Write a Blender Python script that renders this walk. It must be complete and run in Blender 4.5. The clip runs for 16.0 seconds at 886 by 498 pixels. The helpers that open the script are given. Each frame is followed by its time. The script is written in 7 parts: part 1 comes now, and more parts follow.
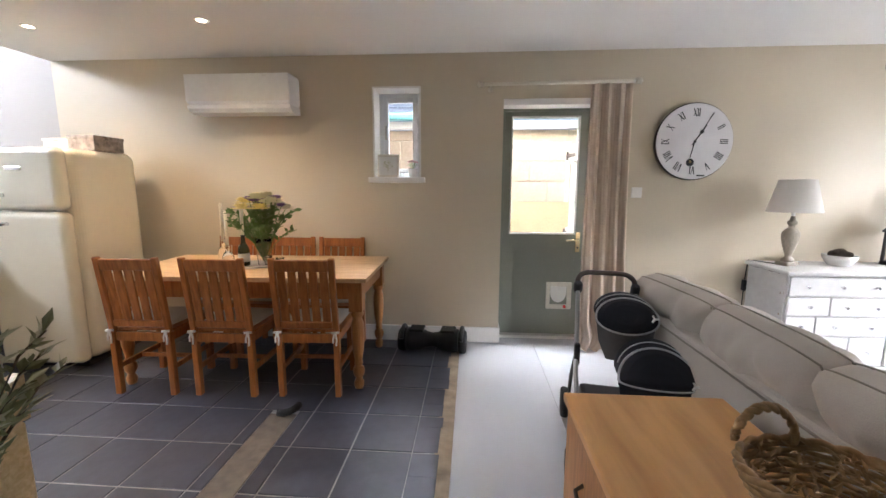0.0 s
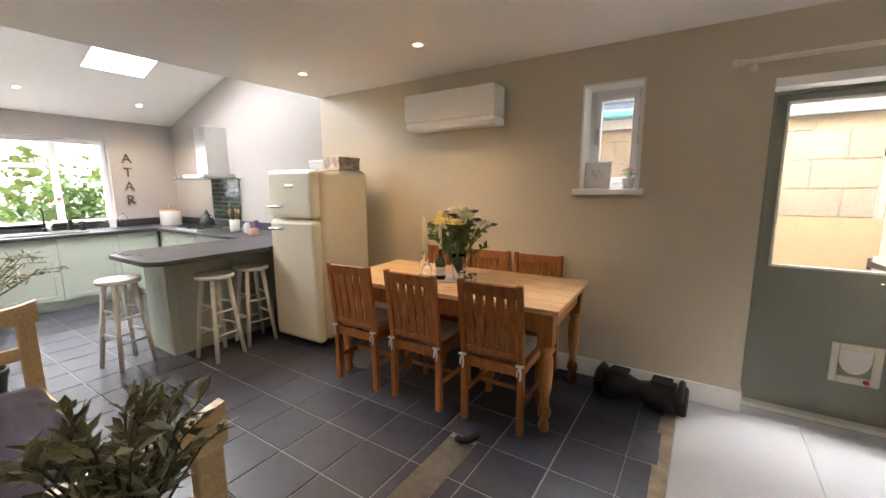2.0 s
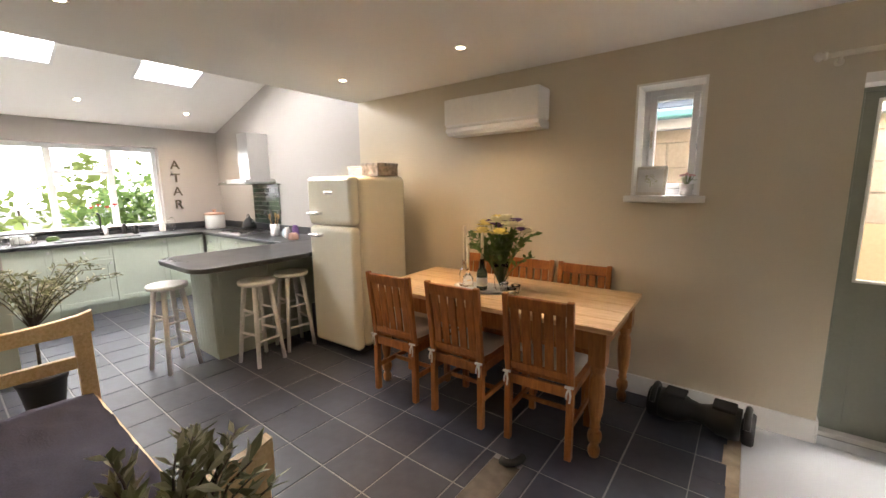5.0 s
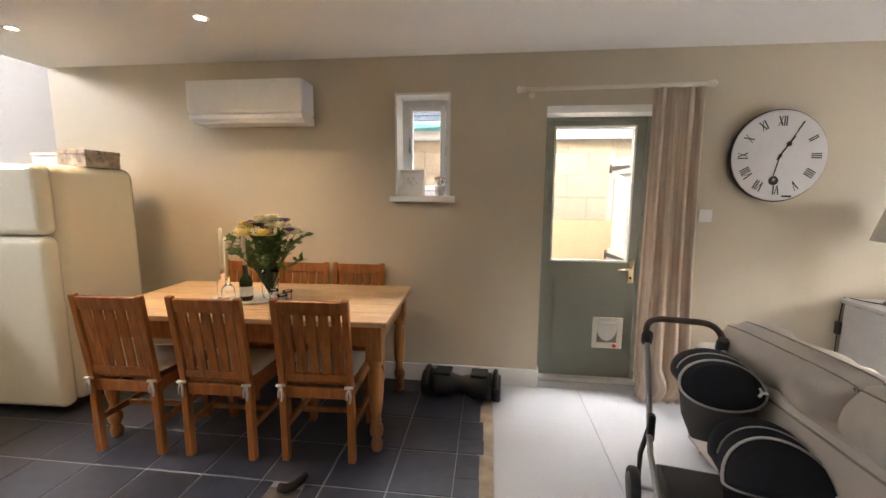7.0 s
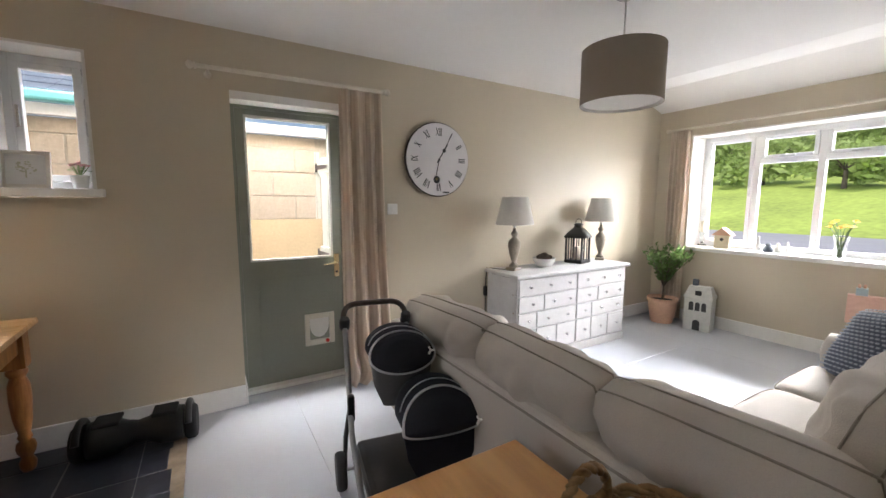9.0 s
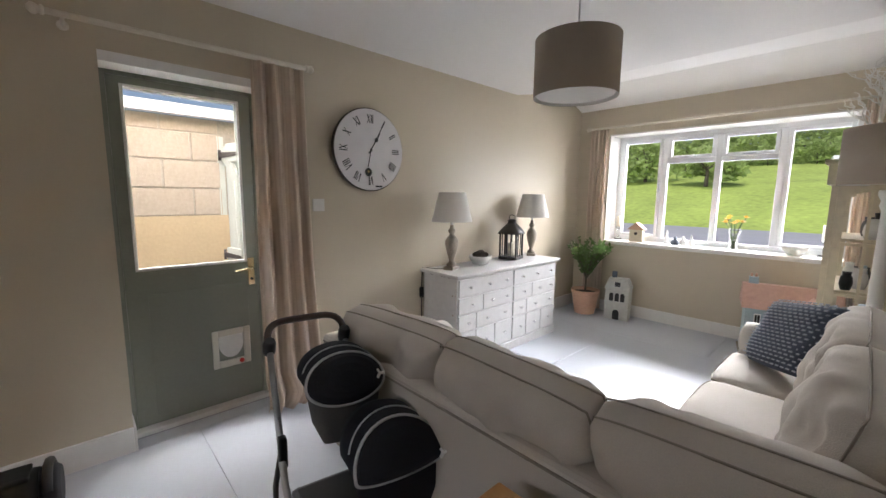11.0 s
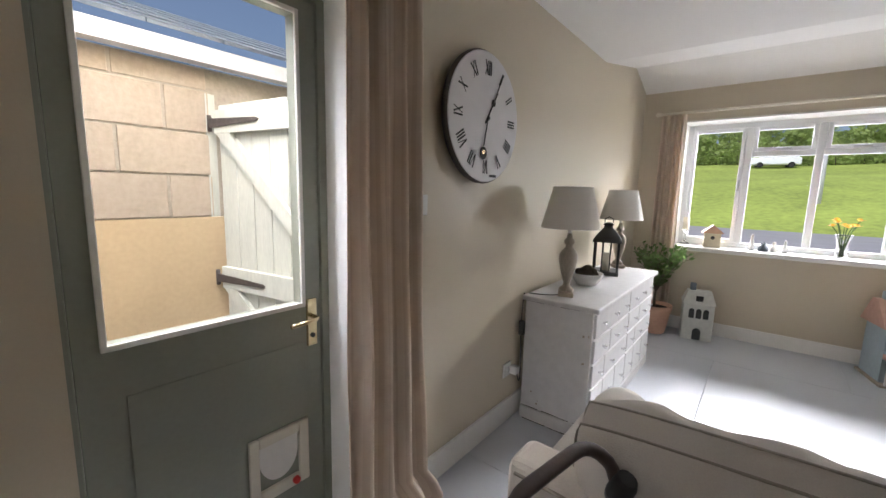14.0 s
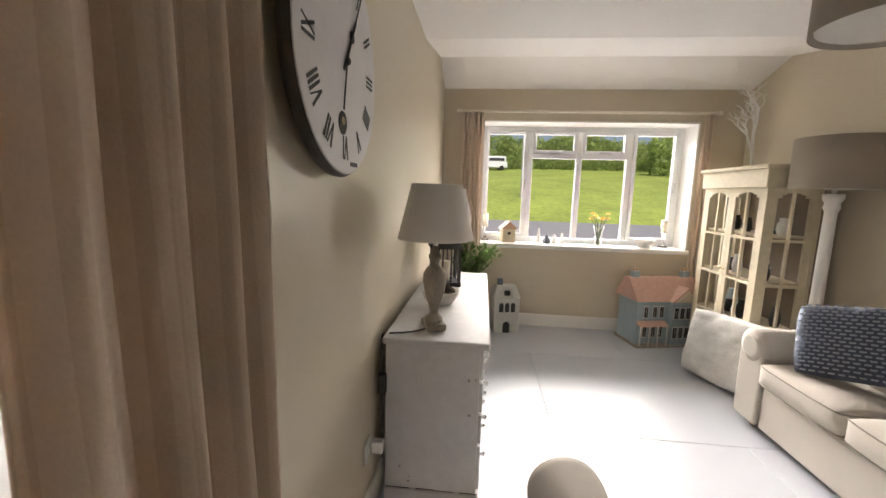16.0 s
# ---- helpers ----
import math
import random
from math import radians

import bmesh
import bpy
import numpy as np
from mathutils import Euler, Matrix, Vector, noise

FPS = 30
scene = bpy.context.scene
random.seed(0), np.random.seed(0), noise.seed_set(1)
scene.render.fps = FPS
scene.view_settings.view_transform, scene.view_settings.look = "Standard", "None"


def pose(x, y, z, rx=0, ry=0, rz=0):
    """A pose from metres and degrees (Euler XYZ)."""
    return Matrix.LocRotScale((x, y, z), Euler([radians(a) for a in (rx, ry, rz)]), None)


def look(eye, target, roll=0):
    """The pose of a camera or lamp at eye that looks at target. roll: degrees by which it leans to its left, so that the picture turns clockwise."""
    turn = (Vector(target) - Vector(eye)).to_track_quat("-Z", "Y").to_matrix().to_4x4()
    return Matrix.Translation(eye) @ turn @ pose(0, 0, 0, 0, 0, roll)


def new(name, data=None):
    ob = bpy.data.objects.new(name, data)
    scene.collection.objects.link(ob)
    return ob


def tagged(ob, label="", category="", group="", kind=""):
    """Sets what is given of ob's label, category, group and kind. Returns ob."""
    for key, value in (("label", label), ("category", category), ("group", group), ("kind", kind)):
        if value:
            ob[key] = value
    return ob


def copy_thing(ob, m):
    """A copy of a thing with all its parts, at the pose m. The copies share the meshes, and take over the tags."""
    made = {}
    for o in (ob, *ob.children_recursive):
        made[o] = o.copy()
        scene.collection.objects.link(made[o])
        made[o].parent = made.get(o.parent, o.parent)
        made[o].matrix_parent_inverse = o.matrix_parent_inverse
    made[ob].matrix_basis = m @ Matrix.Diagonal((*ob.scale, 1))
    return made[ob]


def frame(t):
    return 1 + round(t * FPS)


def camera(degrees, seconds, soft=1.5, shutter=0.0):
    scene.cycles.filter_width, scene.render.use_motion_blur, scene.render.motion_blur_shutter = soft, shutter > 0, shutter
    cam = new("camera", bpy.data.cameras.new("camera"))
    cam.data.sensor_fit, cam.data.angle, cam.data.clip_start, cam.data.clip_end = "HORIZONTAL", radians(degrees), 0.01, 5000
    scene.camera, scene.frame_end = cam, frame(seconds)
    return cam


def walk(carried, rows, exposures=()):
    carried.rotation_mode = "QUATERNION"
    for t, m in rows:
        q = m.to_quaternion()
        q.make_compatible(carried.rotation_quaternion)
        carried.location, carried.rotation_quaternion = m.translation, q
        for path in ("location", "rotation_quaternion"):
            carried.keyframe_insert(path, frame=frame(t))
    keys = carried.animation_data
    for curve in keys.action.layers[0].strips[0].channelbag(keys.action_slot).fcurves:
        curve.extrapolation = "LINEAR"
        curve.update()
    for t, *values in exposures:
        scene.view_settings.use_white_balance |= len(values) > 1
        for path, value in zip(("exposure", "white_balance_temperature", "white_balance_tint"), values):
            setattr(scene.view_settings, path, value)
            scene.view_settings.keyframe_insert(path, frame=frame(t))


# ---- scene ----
cam = camera(96.4, 16.0)
PATH = [
    (0, (-0.253, -3.398, 1.353), (-0.392, -1.426, 1.053), 0.2),
    (0.5, (-0.312, -3.254, 1.356), (-0.627, -1.3, 1.067), 0.1),
    (1, (-0.32, -3.152, 1.381), (-0.863, -1.249, 1.09), 0.0),
    (1.5, (-0.298, -3.092, 1.44), (-1.141, -1.306, 1.126), -0.0),
    (2, (-0.296, -3.077, 1.47), (-1.378, -1.424, 1.16), -0.3),
    (2.5, (-0.288, -3.073, 1.499), (-1.52, -1.528, 1.192), -0.6),
    (3, (-0.29, -3.079, 1.49), (-1.604, -1.599, 1.201), -0.7),
    (5.5, (-0.428, -3.004, 1.534), (-1.539, -1.372, 1.215), -0.5),
    (6, (-0.423, -2.976, 1.478), (-1.259, -1.182, 1.193), 0.1),
    (6.5, (-0.404, -2.967, 1.506), (-0.952, -1.067, 1.206), 0.0),
    (7, (-0.393, -2.946, 1.462), (-0.617, -0.978, 1.189), 0.4),
    (7.5, (-0.356, -2.946, 1.475), (-0.27, -0.968, 1.192), 0.6),
    (8, (-0.278, -2.935, 1.383), (0.126, -0.99, 1.154), 0.3),
    (8.5, (-0.209, -2.924, 1.368), (0.524, -1.077, 1.143), 0.1),
    (9, (-0.168, -2.909, 1.382), (0.851, -1.203, 1.148), 0.2),
    (9.5, (-0.145, -2.918, 1.436), (1.048, -1.335, 1.17), 0.5),
    (12, (-0.149, -2.186, 1.38), (1.219, -0.752, 1.118), 0.6),
    (12.5, (-0.179, -1.952, 1.394), (1.193, -0.521, 1.127), 0.6),
    (13, (-0.179, -1.678, 1.386), (1.2, -0.256, 1.116), 0.7),
    (13.5, (-0.171, -1.407, 1.384), (1.263, -0.04, 1.104), 1.1),
    (14, (-0.118, -1.112, 1.386), (1.424, 0.128, 1.098), 1.4),
    (14.5, (0.006, -0.876, 1.368), (1.678, 0.181, 1.074), 1.5),
    (15, (0.157, -0.695, 1.379), (1.945, 0.154, 1.095), 1.6),
    (15.5, (0.271, -0.549, 1.393), (2.159, 0.041, 1.103), 1.6),
    (16, (0.426, -0.438, 1.392), (2.397, -0.246, 1.113), 1.7),
]
EXPOSURES = [(0.0, 1.98, 6000, 15), (1.0, 1.85, 6300, 15), (4.0, 1.62, 6950, 15), (7.0, 1.8, 6700, 15), (8.5, 1.66, 6350, 14), (9.5, 1.4, 6150, 14), (12.0, 1.1, 6150, 14), (13.5, 1.08, 6150, 14), (15.0, 0.78, 6550, 15), (16.0, 1.0, 7000, 15)]
walk(cam, [(t, look(eye, target, roll)) for t, eye, target, roll in PATH], EXPOSURES)
# ---------------- world and light ----------------
world = bpy.data.worlds.new("world")
scene.world = world
world.use_nodes = True
wn = world.node_tree
sky = wn.nodes.new("ShaderNodeTexSky")
sky.sky_type, sky.sun_disc = "NISHITA", False
sky.sun_elevation, sky.sun_rotation = radians(63), radians(259)
sky.air_density, sky.dust_density = 1.0, 3.0
wn.nodes["Background"].inputs["Strength"].default_value = 0.055
wn.links.new(sky.outputs["Color"], wn.nodes["Background"].inputs["Color"])

sun = new("sun", bpy.data.lights.new("sun", "SUN"))
sun.data.energy, sun.data.angle, sun.data.color = 0.95, radians(12), (1.0, 0.95, 0.88)
# high sun from behind the front of the house, so that no beam enters the rooms
sun.matrix_world = look((0, 0, 20), (10.0, 2.0, 0))


def area(name, at, target, sx, sy, watts, color):
    lamp = new(name, bpy.data.lights.new(name, "AREA"))
    lamp.data.shape, lamp.data.size, lamp.data.size_y = "RECTANGLE", sx, sy
    lamp.data.energy, lamp.data.color = watts, color
    lamp.matrix_world = look(at, target)
    return lamp


# sky light that falls through each opening
area("sky_light_front_window", (12.0, -1.45, 4.95), (4.6, -1.45, 1.4), 10.0, 2.6, 2650, (0.98, 0.98, 0.97))
area("sky_light_front_side", (7.6, -6.4, 2.3), (4.6, -1.4, 1.5), 6.0, 3.4, 340, (1.0, 0.98, 0.94))
area("sky_light_kitchen_window", (-9.6, -1.65, 4.3), (-7.2, -1.65, 1.2), 3.8, 2.2, 330, (0.93, 0.97, 1.0))
area("sky_light_door", (0.37, 0.62, 2.65), (0.37, -0.8, 0.2), 0.8, 0.4, 42, (1.0, 0.97, 0.92))
area("sky_light_small_window", (-0.88, 0.95, 2.95), (-0.95, -0.8, 1.0), 0.6, 0.6, 30, (0.95, 0.97, 1.0))
for sy in (-2.385, -1.08):
    area("sky_light_roof_window", (-5.64, sy, 3.085), (-5.33, sy, 2.085), 0.57, 1.08, 20, (0.95, 0.98, 1.0))

# warm recessed ceiling spots
for sx, sy, sz in ((-2.03, -0.73, 2.425), (-3.28, -0.71, 2.425), (-3.13, -2.52, 2.425), (-6.87, -1.78, 2.59), (-6.90, -0.60, 2.58)):
    lamp = new("spot_light", bpy.data.lights.new("spot_light", "SPOT"))
    lamp.data.energy, lamp.data.color = 22, (1.0, 0.72, 0.42)
    lamp.data.spot_size, lamp.data.spot_blend, lamp.data.shadow_soft_size = radians(125), 0.9, 0.07
    lamp.matrix_world = look((sx, sy, sz), (sx, sy + 0.001, 0))

# ---------------- materials ----------------


def mat(name, color, rough=0.6, metal=0.0, vary=0.12, grain=40.0, blotch=2.5, bump=0.1, spread=(1, 1, 1), coat=0.0, random_value=0.0):
    """Paint, cloth, stone: a base colour with fine grain, broad blotches and relief."""
    m = bpy.data.materials.new(name)
    m.use_nodes = True
    nt, ns, ln = m.node_tree, m.node_tree.nodes, m.node_tree.links
    bsdf = ns["Principled BSDF"]
    co = ns.new("ShaderNodeTexCoord")
    mp = ns.new("ShaderNodeMapping")
    mp.inputs["Scale"].default_value = spread
    ln.new(co.outputs["Object"], mp.inputs["Vector"])
    fine, broad = ns.new("ShaderNodeTexNoise"), ns.new("ShaderNodeTexNoise")
    fine.inputs["Scale"].default_value, fine.inputs["Detail"].default_value = grain, 6
    broad.inputs["Scale"].default_value, broad.inputs["Detail"].default_value = blotch, 3
    ln.new(mp.outputs["Vector"], fine.inputs["Vector"])
    ln.new(mp.outputs["Vector"], broad.inputs["Vector"])
    add = ns.new("ShaderNodeMath")
    add.operation = "ADD"
    ln.new(fine.outputs["Fac"], add.inputs[0])
    ln.new(broad.outputs["Fac"], add.inputs[1])
    last = add.outputs[0]
    if random_value:
        info = ns.new("ShaderNodeObjectInfo")
        mad = ns.new("ShaderNodeMath")
        mad.operation = "MULTIPLY_ADD"
        ln.new(info.outputs["Random"], mad.inputs[0])
        mad.inputs[1].default_value = random_value
        ln.new(last, mad.inputs[2])
        last = mad.outputs[0]
    ramp = ns.new("ShaderNodeMapRange")
    ramp.inputs["From Min"].default_value, ramp.inputs["From Max"].default_value = 0.6, 1.4 + random_value
    ramp.inputs["To Min"].default_value, ramp.inputs["To Max"].default_value = 1 - vary, 1 + vary
    ln.new(last, ramp.inputs["Value"])
    mul = ns.new("ShaderNodeVectorMath")
    mul.operation = "SCALE"
    mul.inputs[0].default_value = color
    ln.new(ramp.outputs["Result"], mul.inputs["Scale"])
    ln.new(mul.outputs["Vector"], bsdf.inputs["Base Color"])
    rr = ns.new("ShaderNodeMapRange")
    rr.inputs["To Min"].default_value, rr.inputs["To Max"].default_value = max(0.02, rough - 0.08), min(1, rough + 0.08)
    ln.new(broad.outputs["Fac"], rr.inputs["Value"])
    ln.new(rr.outputs["Result"], bsdf.inputs["Roughness"])
    bsdf.inputs["Metallic"].default_value = metal
    bsdf.inputs["Coat Weight"].default_value = coat
    if bump:
        bp = ns.new("ShaderNodeBump")
        bp.inputs["Strength"].default_value, bp.inputs["Distance"].default_value = bump, 0.004
        ln.new(fine.outputs["Fac"], bp.inputs["Height"])
        ln.new(bp.outputs["Normal"], bsdf.inputs["Normal"])
    return m


def wood(name, dark, light, rough=0.45, scale=6.0, along=(1, 12, 12)):
    """Long grain: stretched noise through a two-colour ramp."""
    m = bpy.data.materials.new(name)
    m.use_nodes = True
    ns, ln = m.node_tree.nodes, m.node_tree.links
    bsdf = ns["Principled BSDF"]
    co, mp = ns.new("ShaderNodeTexCoord"), ns.new("ShaderNodeMapping")
    mp.inputs["Scale"].default_value = along
    ln.new(co.outputs["Object"], mp.inputs["Vector"])
    n1, n2 = ns.new("ShaderNodeTexNoise"), ns.new("ShaderNodeTexNoise")
    n1.inputs["Scale"].default_value, n1.inputs["Detail"].default_value, n1.inputs["Distortion"].default_value = scale, 7, 0.6
    n2.inputs["Scale"].default_value = 1.3
    ln.new(mp.outputs["Vector"], n1.inputs["Vector"])
    ln.new(co.outputs["Object"], n2.inputs["Vector"])
    info = ns.new("ShaderNodeObjectInfo")
    s1 = ns.new("ShaderNodeMath")
    s1.operation = "MULTIPLY_ADD"
    ln.new(n2.outputs["Fac"], s1.inputs[0])
    s1.inputs[1].default_value = 0.5
    ln.new(n1.outputs["Fac"], s1.inputs[2])
    s2 = ns.new("ShaderNodeMath")
    s2.operation = "MULTIPLY_ADD"
    ln.new(info.outputs["Random"], s2.inputs[0])
    s2.inputs[1].default_value = 0.12
    ln.new(s1.outputs[0], s2.inputs[2])
    ramp = ns.new("ShaderNodeValToRGB")
    ramp.color_ramp.elements[0].position, ramp.color_ramp.elements[1].position = 0.55, 0.98
    ramp.color_ramp.elements[0].color, ramp.color_ramp.elements[1].color = (*dark, 1), (*light, 1)
    ln.new(s2.outputs[0], ramp.inputs["Fac"])
    ln.new(ramp.outputs["Color"], bsdf.inputs["Base Color"])
    bsdf.inputs["Roughness"].default_value = rough
    bp = ns.new("ShaderNodeBump")
    bp.inputs["Strength"].default_value, bp.inputs["Distance"].default_value = 0.12, 0.003
    ln.new(n1.outputs["Fac"], bp.inputs["Height"])
    ln.new(bp.outputs["Normal"], bsdf.inputs["Normal"])
    return m


def glass(name, tint=(1, 1, 1), rough=0.0, ior=1.45):
    m = bpy.data.materials.new(name)
    m.use_nodes = True
    b = m.node_tree.nodes["Principled BSDF"]
    b.inputs["Base Color"].default_value = (*tint, 1)
    b.inputs["Roughness"].default_value, b.inputs["IOR"].default_value = rough, ior
    b.inputs["Transmission Weight"].default_value = 1.0
    return m


def glow(name, color, strength):
    m = bpy.data.materials.new(name)
    m.use_nodes = True
    b = m.node_tree.nodes["Principled BSDF"]
    b.inputs["Base Color"].default_value = (*color, 1)
    b.inputs["Emission Color"].default_value = (*color, 1)
    b.inputs["Emission Strength"].default_value = strength
    return m


WALL = mat("greige wall paint", (0.56, 0.492, 0.374), 0.36, vary=0.03, grain=120, blotch=1.2, bump=0.05)
WALLK = mat("mauve grey wall paint", (0.40, 0.37, 0.345), 0.5, vary=0.03, grain=120, blotch=1.2, bump=0.05)
CEIL = mat("white ceiling paint", (0.87, 0.86, 0.84), 0.7, vary=0.02, grain=90, blotch=1.0, bump=0.05)
WHITE = mat("white gloss paint", (0.78, 0.77, 0.74), 0.35, vary=0.04, grain=30, blotch=3, bump=0.04)
UPVC = mat("white window plastic", (0.80, 0.81, 0.82), 0.3, vary=0.02, bump=0.0)
SLATE = mat("dark slate tile", (0.052, 0.056, 0.076), 0.37, vary=0.35, grain=14, blotch=3.0, bump=0.35, random_value=0.35)
GROUT = mat("grey grout", (0.31, 0.305, 0.30), 0.85, vary=0.2, grain=60, bump=0.3)
EDGE = mat("pale broken floor edge", (0.33, 0.265, 0.19), 0.85, vary=0.35, grain=14, blotch=9, bump=0.6)
SCREED = mat("bare screed with old adhesive", (0.15, 0.125, 0.10), 0.85, vary=0.35, grain=18, blotch=7, bump=0.5)
BOARDS = mat("white painted floorboards", (0.50, 0.52, 0.555), 0.30, vary=0.02, grain=35, blotch=1.2, bump=0.05, random_value=0.05)
SAGE = mat("sage green door paint", (0.255, 0.272, 0.222), 0.42, vary=0.06, grain=60, blotch=2, bump=0.06)
KGREEN = mat("pale sage cabinet paint", (0.50, 0.55, 0.475), 0.4, vary=0.04, grain=60, blotch=2, bump=0.04)
WORKTOP = mat("charcoal worktop", (0.035, 0.036, 0.040), 0.3, vary=0.25, grain=90, blotch=3, bump=0.04)
PINE = wood("honey pine", (0.25, 0.095, 0.024), (0.46, 0.205, 0.062), 0.4, 6.0, (9, 9, 1))
PINETOP = wood("pale worn pine top", (0.50, 0.30, 0.14), (0.74, 0.52, 0.30), 0.38)
OAKD = wood("orange stained pine", (0.235, 0.078, 0.017), (0.43, 0.16, 0.041), 0.36, 6.0, (9, 9, 1))
BENCHW = wood("pale varnished pine", (0.62, 0.43, 0.21), (0.82, 0.63, 0.38), 0.33)
CREAM = mat("cream enamel", (0.79, 0.76, 0.64), 0.16, vary=0.02, grain=20, bump=0.0, coat=0.5)
CREAMC = mat("cream chalk paint", (0.62, 0.55, 0.40), 0.6, vary=0.12, grain=25, blotch=5, bump=0.1)
CHESTP = mat("worn white chalk paint", (0.53, 0.52, 0.51), 0.5, vary=0.09, grain=22, blotch=5, bump=0.12)
CHROME = mat("chrome", (0.75, 0.75, 0.76), 0.14, 1.0, vary=0.03, bump=0.0)
STEEL = mat("brushed steel", (0.62, 0.62, 0.62), 0.3, 1.0, vary=0.05, grain=60, bump=0.03)
HANDLEL = mat("dark brown leather", (0.045, 0.028, 0.02), 0.5, vary=0.2, grain=80, bump=0.2)
BRASS = mat("polished brass", (0.62, 0.52, 0.32), 0.25, 1.0, vary=0.08, bump=0.02)
BLACKM = mat("black painted metal", (0.02, 0.019, 0.018), 0.45, vary=0.2, bump=0.08)
BLACKP = mat("black plastic", (0.012, 0.012, 0.013), 0.4, vary=0.2, bump=0.05)
RUBBER = mat("black rubber", (0.02, 0.02, 0.021), 0.8, vary=0.2, bump=0.15)
NAVY = mat("dark navy pram cloth", (0.008, 0.009, 0.017), 0.85, vary=0.25, grain=180, bump=0.25)
GREYC = mat("charcoal pram cloth", (0.10, 0.10, 0.098), 0.9, vary=0.2, grain=180, bump=0.25)
PIPING = mat("silver grey piping", (0.48, 0.48, 0.49), 0.5, vary=0.1, bump=0.1)
LINEN = mat("oatmeal linen", (0.50, 0.455, 0.395), 0.9, vary=0.08, grain=260, blotch=4, bump=0.35)
SEAM = mat("taupe seam cord", (0.27, 0.24, 0.20), 0.9, vary=0.1, grain=200, bump=0.3)
CURTAIN = mat("beige curtain cloth", (0.71, 0.605, 0.505), 0.85, vary=0.07, grain=220, blotch=3, bump=0.25)
CURTAINB = mat("taupe curtain stripe", (0.64, 0.53, 0.43), 0.85, vary=0.07, grain=220, blotch=3, bump=0.25)
SHADEC = mat("pale grey linen shade", (0.70, 0.67, 0.62), 0.85, vary=0.05, grain=240, bump=0.3)
SHADEB = mat("taupe drum shade", (0.36, 0.31, 0.25), 0.85, vary=0.06, grain=240, bump=0.3)
SHADEI = mat("white shade lining", (0.72, 0.70, 0.66), 0.8, vary=0.03, bump=0.05)
LAMPW = mat("limed grey wood", (0.32, 0.275, 0.22), 0.7, vary=0.25, grain=30, blotch=8, bump=0.3, spread=(4, 4, 1))
TERRA = mat("pale terracotta", (0.56, 0.34, 0.24), 0.8, vary=0.12, grain=40, blotch=5, bump=0.2)
SOIL = mat("dark soil", (0.04, 0.028, 0.02), 0.95, vary=0.4, grain=50, bump=0.8)
LEAF = mat("olive leaf", (0.27, 0.28, 0.15), 0.5, vary=0.35, grain=30, bump=0.1)
LEAFG = mat("green leaf", (0.11, 0.185, 0.05), 0.42, vary=0.35, grain=30, bump=0.1)
LEAFL = mat("silver leaf underside", (0.56, 0.55, 0.40), 0.6, vary=0.2, grain=30, bump=0.1)
BARK = mat("grey brown bark", (0.12, 0.095, 0.07), 0.9, vary=0.3, grain=35, bump=0.6)
PETAL = mat("cream petal", (0.86, 0.81, 0.62), 0.6, vary=0.08, grain=30, bump=0.1)
LEMON = mat("pale yellow petal", (0.84, 0.70, 0.28), 0.6, vary=0.1, grain=30, bump=0.1)
PURPLE = mat("purple petal", (0.16, 0.075, 0.24), 0.6, vary=0.2, grain=30, bump=0.1)
PINK = mat("pink petal", (0.66, 0.36, 0.36), 0.6, vary=0.2, grain=30, bump=0.1)
YELLOW = mat("yellow petal", (0.82, 0.52, 0.08), 0.55, vary=0.15, grain=30, bump=0.1)
RED = mat("red petal", (0.72, 0.05, 0.04), 0.5, vary=0.2, grain=30, bump=0.1)
WAX = mat("ivory wax", (0.78, 0.72, 0.58), 0.4, vary=0.04, bump=0.03)
CLEAR = glass("clear glass")
PANE = glass("window glass", (1, 1, 1), 0.0, 1.02)
GREENG = glass("green tinted glass", (0.80, 0.92, 0.86))
BOTTLE = glass("dark bottle glass", (0.06, 0.09, 0.05))
WICKER = mat("brown wicker", (0.30, 0.18, 0.075), 0.7, vary=0.4, grain=60, blotch=20, bump=0.6)
HOUSEG = mat("chalky grey white glaze", (0.52, 0.525, 0.49), 0.5, vary=0.12, grain=30, blotch=6, bump=0.1)
CERAMIC = mat("white ceramic", (0.76, 0.75, 0.72), 0.2, vary=0.04, bump=0.0)
PAPER = mat("white paper", (0.78, 0.77, 0.74), 0.8, vary=0.04, bump=0.05)
CLOCKF = mat("aged white clock face", (0.66, 0.64, 0.65), 0.55, vary=0.07, grain=10, blotch=4, bump=0.05)
INK = mat("faded black ink", (0.03, 0.03, 0.032), 0.7, vary=0.3, bump=0.0)
BLUEH = mat("duck egg blue paint", (0.36, 0.45, 0.50), 0.6, vary=0.1, grain=30, bump=0.1)
PINKR = mat("salmon roof paint", (0.58, 0.36, 0.29), 0.7, vary=0.12, grain=30, bump=0.2)
NAVYW = mat("navy woven cloth", (0.07, 0.085, 0.12), 0.9, vary=0.3, grain=200, bump=0.4)
PALEW = mat("pale woven flecks", (0.30, 0.32, 0.36), 0.9, vary=0.15, grain=200, bump=0.3)
FUR = mat("white fleece", (0.66, 0.645, 0.61), 0.95, vary=0.12, grain=90, blotch=12, bump=0.9)
BLANKET = mat("dark plum blanket", (0.042, 0.040, 0.068), 0.95, vary=0.35, grain=120, blotch=5, bump=0.6)
CHALK = mat("blackboard paint", (0.025, 0.035, 0.055), 0.7, vary=0.3, grain=20, blotch=4, bump=0.05)
STONE = mat("buff concrete block", (0.32, 0.265, 0.21), 0.9, vary=0.2, grain=35, blotch=5, bump=0.5, random_value=0.14)
